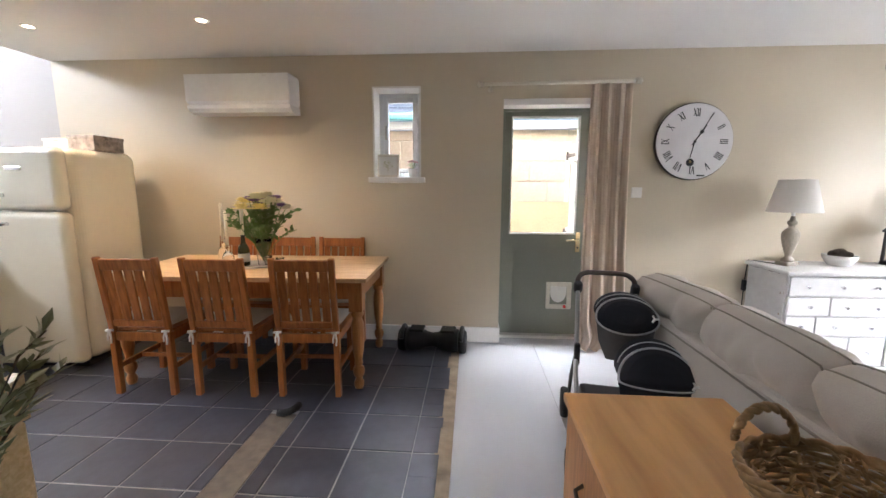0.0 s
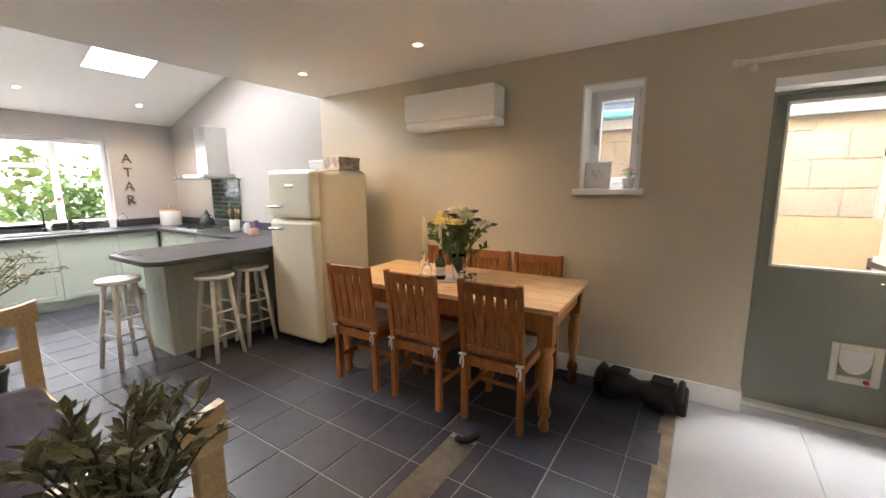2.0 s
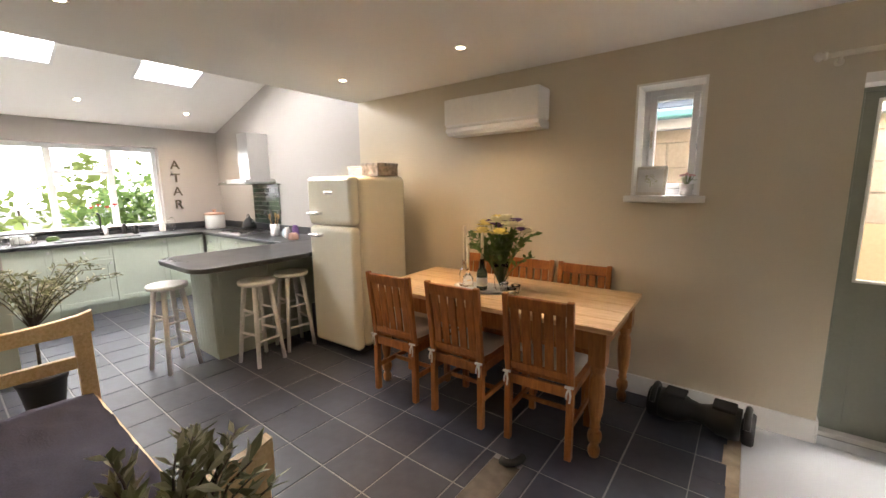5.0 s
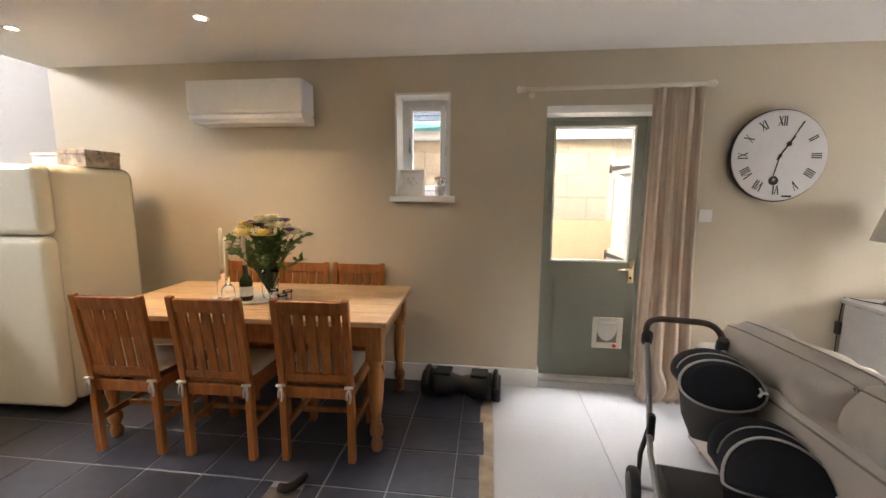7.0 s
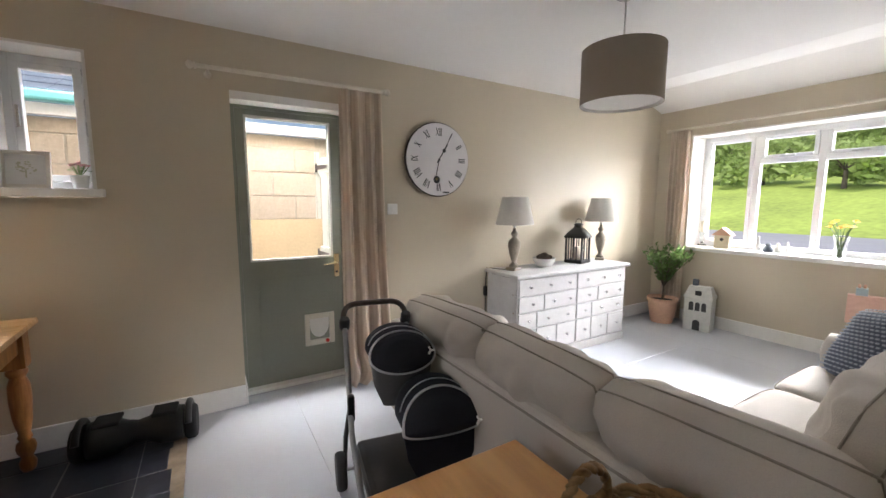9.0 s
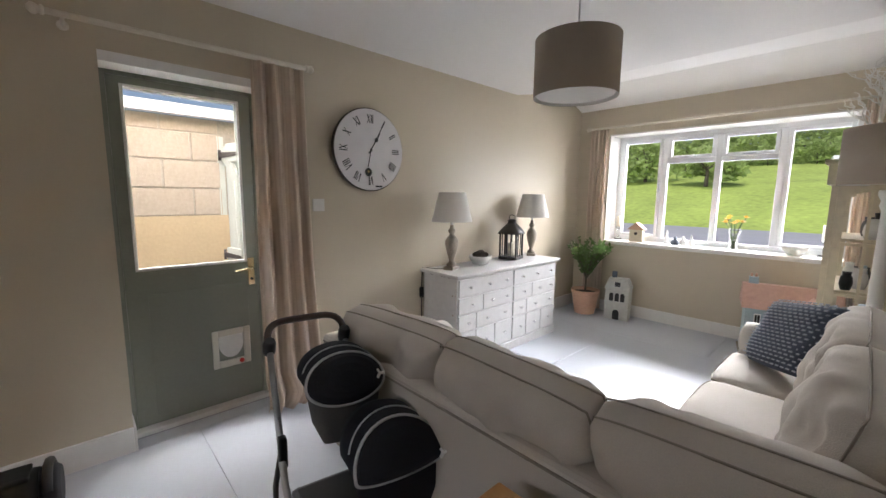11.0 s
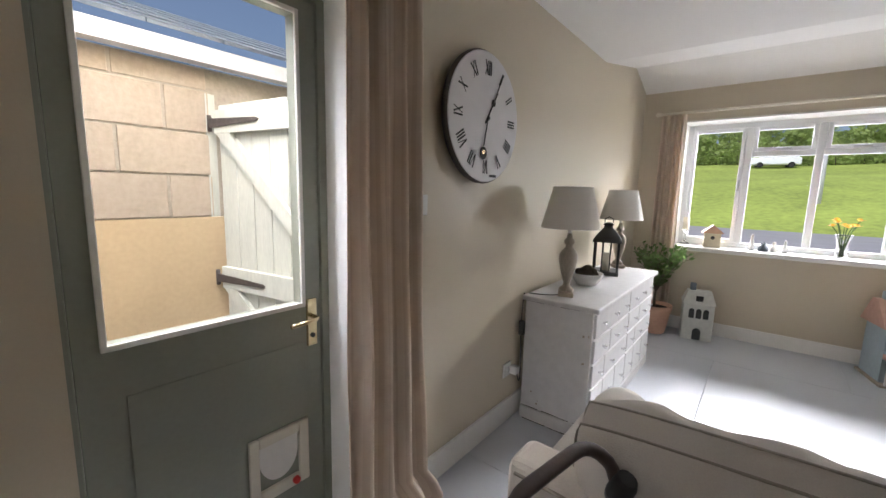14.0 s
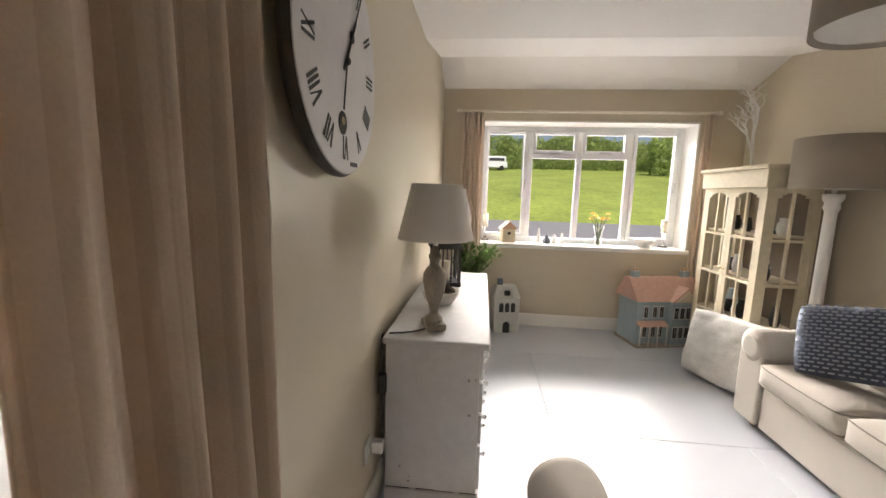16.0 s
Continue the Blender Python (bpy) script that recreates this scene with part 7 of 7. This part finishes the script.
part("vase", bm, CERAMIC, rf)
bs, bp = bmesh.new(), bmesh.new()
for k in range(4):
    p = Vector((0.0, -0.12 + k * 0.085, 0.37 + 0.03 * (k % 2)))
    tube(bs, [(0, 0, 0.12), p * 0.6 + Vector((0, 0, 0.08)), p], 0.004, 5)
    bloom(bp, p, 0.055, 2)
    leaf(bs, Vector((0, 0, 0.13)), p - Vector((0, 0, 0.2)), Vector((1, 0, 0)), 0.16, 0.02)
part("stalk", bs, LEAFG, rf)
part("blooms", bp, RED, rf)
rk = thing("dish_rack", "wire dish rack with a plant beside the sink", "dish rack", (-7.0, -2.50, WT))
bm = bmesh.new()
for i in range(9):
    yy_ = -0.18 + i * 0.045
    tube(bm, [(-0.14, yy_, 0.01), (-0.14, yy_, 0.10), (0.14, yy_, 0.10), (0.14, yy_, 0.01)], 0.003, 5)
for z in (0.012, 0.10):
    tube(bm, [(-0.14, -0.18, z), (0.14, -0.18, z), (0.14, 0.18, z), (-0.14, 0.18, z), (-0.14, -0.18, z)], 0.004, 5)
part("wires", bm, CHROME, rk)

# dark letters down the end wall
lt = thing("wall_letters", "four dark wooden letters hung one above another", "letters", (KX + 0.004, -0.64, 0))
for i, chx in enumerate("ATAR"):
    cvx = bpy.data.curves.new("letter", "FONT")
    cvx.body, cvx.size, cvx.extrude, cvx.align_x = chx, 0.19, 0.008, "CENTER"
    tmp = new("letter_source", cvx)
    me = bpy.data.meshes.new_from_object(tmp.evaluated_get(bpy.context.evaluated_depsgraph_get()))
    bpy.data.objects.remove(tmp)
    me.materials.append(BARK)
    ob = new("letter", me)
    ob.parent = lt
    ob.matrix_basis = pose(0.009, 0, 1.84 - i * 0.20, 90, 0, 90)


def stool(at, rz_):
    s = thing("bar_stool", "off-white painted round wooden bar stool", "stool", at, rz_, "stools at the breakfast bar")
    bm = bmesh.new()
    lathe(bm, [(0.13, 0.705), (0.15, 0.71), (0.155, 0.725), (0.15, 0.742), (0.12, 0.738), (0.004, 0.733)], 32)
    part("seat", bm, WHITE, s)
    for k in range(4):
        a = radians(45 + 90 * k)
        bm = bmesh.new()
        tube(bm, [(0.10 * math.cos(a), 0.10 * math.sin(a), 0.7045), (0.145 * math.cos(a), 0.145 * math.sin(a), 0.35), (0.185 * math.cos(a), 0.185 * math.sin(a), 0.0)], 0.021, 10, 0.017)
        part("leg", bm, WHITE, s)
    for k in range(4):
        a, b = radians(45 + 90 * k), radians(135 + 90 * k)
        for z in ((0.22, 0.42) if k % 2 else (0.28, 0.48)):
            r_ = 0.188 - 0.125 * z
            bm = bmesh.new()
            tube(bm, [(r_ * math.cos(a), r_ * math.sin(a), z), (r_ * math.cos(b), r_ * math.sin(b), z)], 0.011, 8)
            part("rung", bm, WHITE, s)
    return s


s0 = stool((-4.27, -1.88, 0), 12)
copy_thing(s0, pose(-3.78, -1.36, 0, 0, 0, 8))
copy_thing(s0, pose(-3.86, -0.98, 0, 0, 0, -6))

# tall cupboard end with pictures and a blackboard
tc = thing("tall_cupboard", "tall stone painted larder cupboard with a pale green base", "cupboard", (-5.0, -3.295, 0))
slab("body", WALLK, (-0.6, 0, 0, 0.56, 0.90, 2.20), parent=tc, bevel=0.004)
slab("base", KGREEN, (-0.6, 0, 0, 0.56, 0, 0.8995), parent=tc, bevel=0.004)
cb = thing("blackboard", "dark navy blackboard fixed to the cupboard side", "blackboard", (-4.999, -3.02, 1.26))
slab("board", CHALK, (0.0, 0.014, -0.25, 0.24, -0.36, 0.36), parent=cb, bevel=0.002)
bm = bmesh.new()
for k in range(6):
    stroke(bm, -0.18 + k * 0.03, -0.27, -0.17 + k * 0.05, -0.24 + 0.02 * (k % 3), 0.004, 0, 0.001)
for v in bm.verts:
    v.co = Vector((0.0145 + v.co.y, v.co.x, v.co.z))
part("chalk_marks", bm, PAPER, cb)
for z, m_, h_, fm, lb in ((1.95, PINKP, 0.15, BLACKM, "small pink print in a dark frame"), (1.56, BLUEP, 0.13, PAPER, "pale blue landscape print with a white edge")):
    p_ = thing("picture", lb, "picture", (-4.999 + (0.016 if z < 1.8 else 0), -3.06, z))
    bm = bmesh.new()
    for a, b, c, e in ((-0.22, -0.20, -h_, h_), (0.20, 0.22, -h_, h_), (-0.20, 0.20, -h_, -h_ + 0.02), (-0.20, 0.20, h_ - 0.02, h_)):
        box(bm, 0, 0.016, a, b, c, e)
    part("frame", bm, fm, p_)
    slab("mount", PAPER, (0.002, 0.008, -0.20, 0.20, -h_ + 0.02, h_ - 0.02), parent=p_)
    slab("print", m_, (0.0085, 0.010, -0.15, 0.15, -h_ + 0.05, h_ - 0.05), parent=p_)
jg = crock("storage_jar", "pale blue rounded dish on top of the cupboard", "dish", (-5.22, -3.0, 2.2005), [(0.13, 0), (0.16, 0.04), (0.165, 0.09), (0.12, 0.13), (0.02, 0.145)], BOXB)

# ---------------- outside ----------------


def leafy(bm, centre, radii, count, size, seed, cards=True):
    """Small folded leaves scattered through uneven lobes."""
    rng = random.Random(seed)
    lobes = [(Vector((rng.uniform(-0.6, 0.6) * radii[0], rng.uniform(-0.6, 0.6) * radii[1], rng.uniform(-0.55, 0.6) * radii[2])), rng.uniform(0.3, 0.6)) for _ in range(9)]
    for _ in range(count):
        c, s = rng.choice(lobes)
        d = Vector((rng.gauss(0, 1), rng.gauss(0, 1), rng.gauss(0, 1))).normalized() * rng.uniform(0.55, 1.0)
        p = Vector(centre) + c + Vector((d.x * radii[0] * s, d.y * radii[1] * s, d.z * radii[2] * s))
        a = Vector((rng.gauss(0, 1), rng.gauss(0, 1), rng.gauss(0, 0.6))).normalized()
        b = a.cross(Vector((rng.gauss(0, 1), rng.gauss(0, 1), rng.gauss(0, 1)))).normalized()
        k = size * rng.uniform(0.6, 1.3)
        q = [bm.verts.new(p + a * k), bm.verts.new(p + b * k * 0.5), bm.verts.new(p - a * k), bm.verts.new(p - b * k * 0.5)]
        bm.faces.new(q)
    return bm


# ground, road and the meadow hill in front of the house
bm = bmesh.new()
box(bm, -200, 300, -250, 250, -0.9, -0.45)
setting(part("ground", bm, ROADM), "pale worn tarmac in front of the house", "ground")
bm = bmesh.new()
nx, ny = 40, 50
g = []
for i in range(nx + 1):
    x = 30 + 100 * i / nx
    row = []
    for j in range(ny + 1):
        y = -110 + 180 * j / ny
        z = -0.5 + 10.0 * (1 - math.exp(-((x - 30) / 62))) * 1.35 + 0.5 * noise.noise(Vector((x * 0.08, y * 0.08, 0)))
        row.append(bm.verts.new((x, y, z if i else -0.5)))
    g.append(row)
for i in range(nx):
    for j in range(ny):
        f_ = bm.faces.new((g[i][j], g[i + 1][j], g[i + 1][j + 1], g[i][j + 1]))
        f_.smooth = True
setting(part("meadow", bm, GRASS), "bright green grassy hillside beyond the road", "ground")


def hill_z(x, y):
    return -0.5 + 13.5 * (1 - math.exp(-((x - 30) / 62))) + 0.5 * noise.noise(Vector((x * 0.08, y * 0.08, 0)))


rng = random.Random(5)


def tree(x, y, z, h, r, seed, material=None, label="broad leafy tree at the top of the meadow"):
    t = thing("tree", label, "tree", (x, y, z), group="trees on the hill")
    bm = bmesh.new()
    tube(bm, [(0, 0, -0.3), (0.1, 0, h * 0.3), (0, 0.1, h * 0.6)], 0.22, 7, 0.09)
    for k in range(4):
        a = k * 1.6 + seed
        tube(bm, [(0, 0, h * 0.35), (r * 0.5 * math.cos(a), r * 0.5 * math.sin(a), h * 0.65)], 0.09, 5, 0.03)
    part("trunk", bm, BARK, t)
    bm = bmesh.new()
    leafy(bm, (0, 0, h * 0.5), (r, r, h * 0.52), 1000, 0.42, seed)
    part("crown", bm, material or TREEL, t)


for k in range(40):
    x = 72 + rng.uniform(-2, 6)
    y = -70 + k * 2.6 + rng.uniform(-1.0, 1.0)
    tree(x, y, hill_z(x, y) - 1.2, rng.uniform(5.5, 9.5), rng.uniform(3.6, 5.0), k + 1)
tree(50, 16, hill_z(50, 16), 5.5, 4.0, 41, label="yellow green tree at the roadside")
tree(47, 9, hill_z(47, 9), 4.5, 3.6, 42, label="yellow green tree at the roadside")
tree(52, 22, hill_z(52, 22), 6.0, 4.2, 44, label="yellow green tree at the roadside")
tree(60, -25.5, hill_z(60, -25.5) - 1.0, 7.0, 3.3, 43, label="round yellow green tree on the slope")
for vx, vy in ((64, -1.4),):
    v = thing("van", "white parked camper van up on the hill", "van", (vx, vy, hill_z(vx, vy)), 8)
    bm = bmesh.new()
    box(bm, -1.0, 1.0, -2.4, 2.4, 0.35, 1.2, bevel=0.12)
    box(bm, -0.9, 0.9, -2.2, 1.5, 1.15, 2.1, bevel=0.2)
    part("body", bm, UPVC, v)
    slab("window", BLACKP, (-0.93, -0.88, -1.9, 1.2, 1.35, 1.8), parent=v)
    for wx in (-0.95, 0.95):
        for wy in (-1.5, 1.5):
            bm = bmesh.new()
            lathe(bm, [(0.33, -0.1), (0.33, 0.1)], 14, (wx, wy, 0.33), Matrix.Rotation(radians(90), 3, "Y"))
            part("wheel", bm, RUBBER, v)

sc = thing("hedgerow", "light green hedgerow along the top of the meadow", "hedge", (67.5, 0, 0))
bm = bmesh.new()
for k in range(44):
    y = -72 + k * 2.4
    tube(bm, [(0, y, hill_z(67.5, y) - 0.3), (0.2, y + 0.2, hill_z(67.5, y) + 1.6)], 0.07, 5, 0.03)
part("stalk", bm, BARK, sc)
bm = bmesh.new()
for k in range(44):
    y = -72 + k * 2.4
    leafy(bm, (rng.uniform(-0.6, 0.6), y, hill_z(67.5, y) + 1.1), (1.3, 1.9, rng.uniform(1.5, 2.3)), 300, 0.26, 300 + k)
tagged(part("foliage", bm, TREEL, sc), kind="stuff")
tp = thing("post", "tall pale grey post standing in the meadow", "post", (37.5, -3.9, hill_z(37.5, -3.9) - 0.3))
bm = bmesh.new()
lathe(bm, [(0.17, 0), (0.16, 3.0), (0.13, 8.0), (0.05, 8.1)], 12)
part("shaft", bm, PIPING, tp)

# passage north of the garden door: rendered block wall, eaves and an open gate
n_ = thing("garden_wall", "buff block wall with an ochre rendered lower half", "wall", kind="structure")
slab("render", RENDER, (-4.0, 3.0, 1.40, 1.60, -0.4495, 1.205), parent=n_)
slab("mortar", MORTAR, (-4.0, 3.0, 1.412, 1.60, 1.2055, 2.034), parent=n_)
PIECES = []
for r_ in range(4):
    z0, bh_ = 1.212 + r_ * 0.235, 0.112 if r_ == 3 else 0.224
    x = 0.855 - (0.0 if r_ % 2 else 0.22)
    if r_ % 2 == 0:
        PIECES.append(("block", STONE, (0.642, 0.855, 1.404, 1.4115, z0, z0 + bh_), n_))
    while x > -1.6:
        PIECES.append(("block", STONE, (x - 0.425, x - 0.008, 1.404 + rng.uniform(-0.003, 0.003), 1.4115, z0, z0 + bh_), n_))
        x -= 0.433
ev = thing("eaves", "white fascia and slate eaves of the neighbouring outhouse", "roof", kind="structure")
slab("fascia", PIPING, (-4.0, 3.0, 1.30, 1.39, 2.035, 2.12), parent=ev)
slab("gutter", TARP, (-4.0, -0.45, 1.19, 1.295, 2.12, 2.20), parent=ev, bevel=0.02, label="teal painted gutter")
bm = bmesh.new()
for k in range(5):
    y0, z0 = 1.27 + k * 0.25, 2.15 + k * 0.10
    for q in range(20):
        x0 = -4.0 + q * 0.35
        box(bm, x0 + 0.004, x0 + 0.346, y0, y0 + 0.33, z0, z0 + 0.02, turn=Matrix.Translation((0, y0, z0)) @ Matrix.Rotation(radians(20), 4, "X") @ Matrix.Translation((0, -y0, -z0)))
tagged(part("slates", bm, ROOFT, ev), kind="stuff")
gt = thing("garden_gate", "weathered cream ledged and braced gate with black strap hinges", "gate", (0.885, 1.365, -0.4), -80)
for k in range(7):
    slab("board", GATEW, (0.01 + k * 0.142, 0.148 + k * 0.142, 0.0, 0.02, 0.06, 2.235), parent=gt, bevel=0.003)
for z in (0.35, 1.185, 2.075):
    slab("ledge", GATEW, (0.01, 1.0, -0.03, -0.0005, z, z + 0.13), parent=gt, bevel=0.003)
bm = bmesh.new()
for za, zb in ((2.075, 1.316), (1.185, 0.481)):
    plate(bm, [(0.02, za), (0.14, za), (0.98, zb), (0.86, zb)], -0.028, -0.0008)
part("brace", bm, GATEW, gt)
for z in (0.39, 1.22, 2.11):
    bm = bmesh.new()
    plate(bm, [(-0.03, z), (0.38, z + 0.015), (0.40, z + 0.025), (0.38, z + 0.035), (-0.03, z + 0.05)], -0.038, -0.0305)
    lathe(bm, [(0.012, 0), (0.012, 0.09)], 8, (-0.03, -0.03, z - 0.02))
    part("hinge", bm, IRON, gt)
slab("gate_post", GATEW, (-0.09, -0.045, -0.04, 0.05, 0, 2.30), parent=gt)
setting(slab("passage_paving", ROADM, (-4.0, 3.5, 0.345, 1.395, -0.449, -0.06)), "worn grey paving outside the garden door", "pavement")

# pale overcast sky, hedge and shrub outside the kitchen window
setting(slab("backdrop", SKYG, (-60.5, -60, -70, 70, -0.44, 30)), "plain bright overcast sky behind the garden", "sky")
hd = thing("hedge", "light green garden hedge behind the kitchen", "hedge", (-12.5, -1.8, -0.45))
bm = bmesh.new()
for k in range(9):
    tube(bm, [(0, -6.0 + 1.5 * k, 0), (0.1, -6.1 + 1.5 * k, 1.6)], 0.05, 5, 0.02)
part("stalk", bm, BARK, hd)
bm = bmesh.new()
for k in range(9):
    leafy(bm, (0, -6.0 + 1.5 * k, 1.0 + 0.35 * (k % 3)), (0.8, 1.2, 1.15), 270, 0.13, 200 + k)
part("foliage", bm, TREEL, hd)
sh = thing("shrub", "light green garden shrub outside the kitchen window", "shrub", (-8.6, -1.1, -0.45))
bm = bmesh.new()
for k in range(5):
    tube(bm, [(0, 0, 0), (0.2 * math.cos(k * 1.3), 0.25 * math.sin(k * 1.3), 1.2)], 0.02, 5, 0.008)
part("stalk", bm, BARK, sh)
bm = bmesh.new()
leafy(bm, (0, 0.0, 1.7), (0.45, 0.75, 0.75), 700, 0.075, 77)
part("foliage", bm, LEAFG, sh)

# ---------------- floors, piece by piece ----------------
fl = thing("floor", "dark slate floor tiles with pale grout and a worn bare strip", "floor", kind="structure")
slab("bed", GROUT, (KX, -0.374, SY - 0.14, -0.0005, -0.08, -0.004), parent=fl)
slab("bare_strip", SCREED, (-1.452, -1.288, SY, -1.245, -0.0035, -0.001), parent=fl, label="brown bare strip where tiles are cut away")
slab("edge_strip", EDGE, (-0.3745, -0.335, SY - 0.14, -0.0005, -0.08, -0.001), parent=fl, label="rough brown edge between tiles and boards")
P_, PY = 0.3285, 0.335
x1 = -0.375
slab("edge_fill", EDGE, (-0.425, -0.375, SY - 0.14, -0.0005, -0.0038, -0.0012), parent=fl, label="pale broken mortar edge")
cols = [(-0.539, -0.400)]
xx = -0.543
while xx > KX + 0.05:
    cols.append((max(xx - P_ + 0.009, KX), xx))
    xx -= P_
ysl = [0 - 0.002]
yy = -0.20
while yy > SY - 0.13:
    ysl.append(yy)
    yy -= PY
ysl.append(SY - 0.14)
for a, b in cols:
    for k in range(len(ysl) - 1):
        y1_, y0_ = ysl[k] - (0.005 if k else 0), ysl[k + 1] + 0.005
        spans = [(a, b)]
        if a < -1.40 < b and y1_ < -1.1 and y0_ < -1.3:
            spans = [(a, -1.456), (-1.284, b)]
        if b > -0.45:
            half = (y0_ + y1_) / 2 + rng.uniform(-0.06, 0.06)
            for c0, c1 in ((y0_, half), (half, y1_)):
                PIECES.append(("tile", SLATE, (a, b + rng.uniform(-0.016, 0.012), c0, c1, -0.006, 0.0), fl))
            continue
        for p, q in spans:
            if q - p > 0.02:
                PIECES.append(("tile", SLATE, (p, q, y0_, y1_, -0.006, rng.uniform(-0.0006, 0.0006)), fl))
ro = thing("rubber_strip", "short curved black rubber strip lying on the tiles", "offcut", (-1.345, -1.235, 0.0))
bm = bmesh.new()
tube(bm, [(-0.045, -0.035, 0.022), (-0.012, -0.040, 0.024), (0.022, -0.018, 0.024), (0.038, 0.022, 0.024), (0.040, 0.060, 0.022)], 0.0215, 10)
part("strip", bm, RUBBER, ro)
fb = thing("floor_boards", "white painted floor panels with faint joints", "floor", kind="structure")
slab("bed", BOARDS, (-0.3355, EX, SY - 0.14, -0.0005, -0.08, -0.012), parent=fb)
slab("recess_floor", BOARDS, (0.002, 0.798, 0.0, 0.109, -0.08, -0.001), parent=fb)
slab("hall_floor", BOARDS, (-0.8, 0.95, -5.2, SY - 0.1405, -0.08, -0.001), parent=fb)
bx = -0.333
k = 0
while bx < EX:
    bw = 0.638 if k == 0 else min(1.19, EX - bx)
    y_ = -0.001
    first = True
    while y_ > SY - 0.13:
        L_ = (2.44, 1.55, 2.0, 0.91, 1.75)[k % 5] if first else 2.44
        first = False
        y2 = max(y_ - L_, SY - 0.14)
        PIECES.append(("panel", BOARDS, (bx + 0.0008, bx + bw - 0.0008, y2 + 0.0007, y_ - 0.0007, -0.0115, rng.uniform(-0.0003, 0.0002)), fb))
        y_ = y2
    bx += bw
    k += 1

cache = {}
for nm, m, (a, b, c, d_, e, f_), parent in PIECES:
    key = (nm, round(b - a, 3), round(d_ - c, 3), round(f_ - e, 3))
    if key not in cache:
        bm = bmesh.new()
        w_, l_, h_ = (b - a) / 2, (d_ - c) / 2, (f_ - e)
        i_ = min(0.003, h_ * 0.3)
        if nm == "block":
            box(bm, -w_, w_, -l_, l_, 0, h_, bevel=0.002, seg=1)
        else:
            vs = [bm.verts.new((sx * w_, sy * l_, 0)) for sx, sy in ((-1, -1), (1, -1), (1, 1), (-1, 1))]
            ws = [bm.verts.new((sx * w_, sy * l_, h_ - i_)) for sx, sy in ((-1, -1), (1, -1), (1, 1), (-1, 1))]
            ts = [bm.verts.new((sx * (w_ - i_), sy * (l_ - i_), h_)) for sx, sy in ((-1, -1), (1, -1), (1, 1), (-1, 1))]
            bm.faces.new(ts)
            for q in range(4):
                bm.faces.new((vs[q], vs[(q + 1) % 4], ws[(q + 1) % 4], ws[q]))
                bm.faces.new((ws[q], ws[(q + 1) % 4], ts[(q + 1) % 4], ts[q]))
        me = bpy.data.meshes.new(nm)
        bm.to_mesh(me)
        bm.free()
        me.materials.append(m)
        cache[key] = me
    ob = new(nm, cache[key])
    ob.parent = parent
    ob.location = ((a + b) / 2, (c + d_) / 2, e)
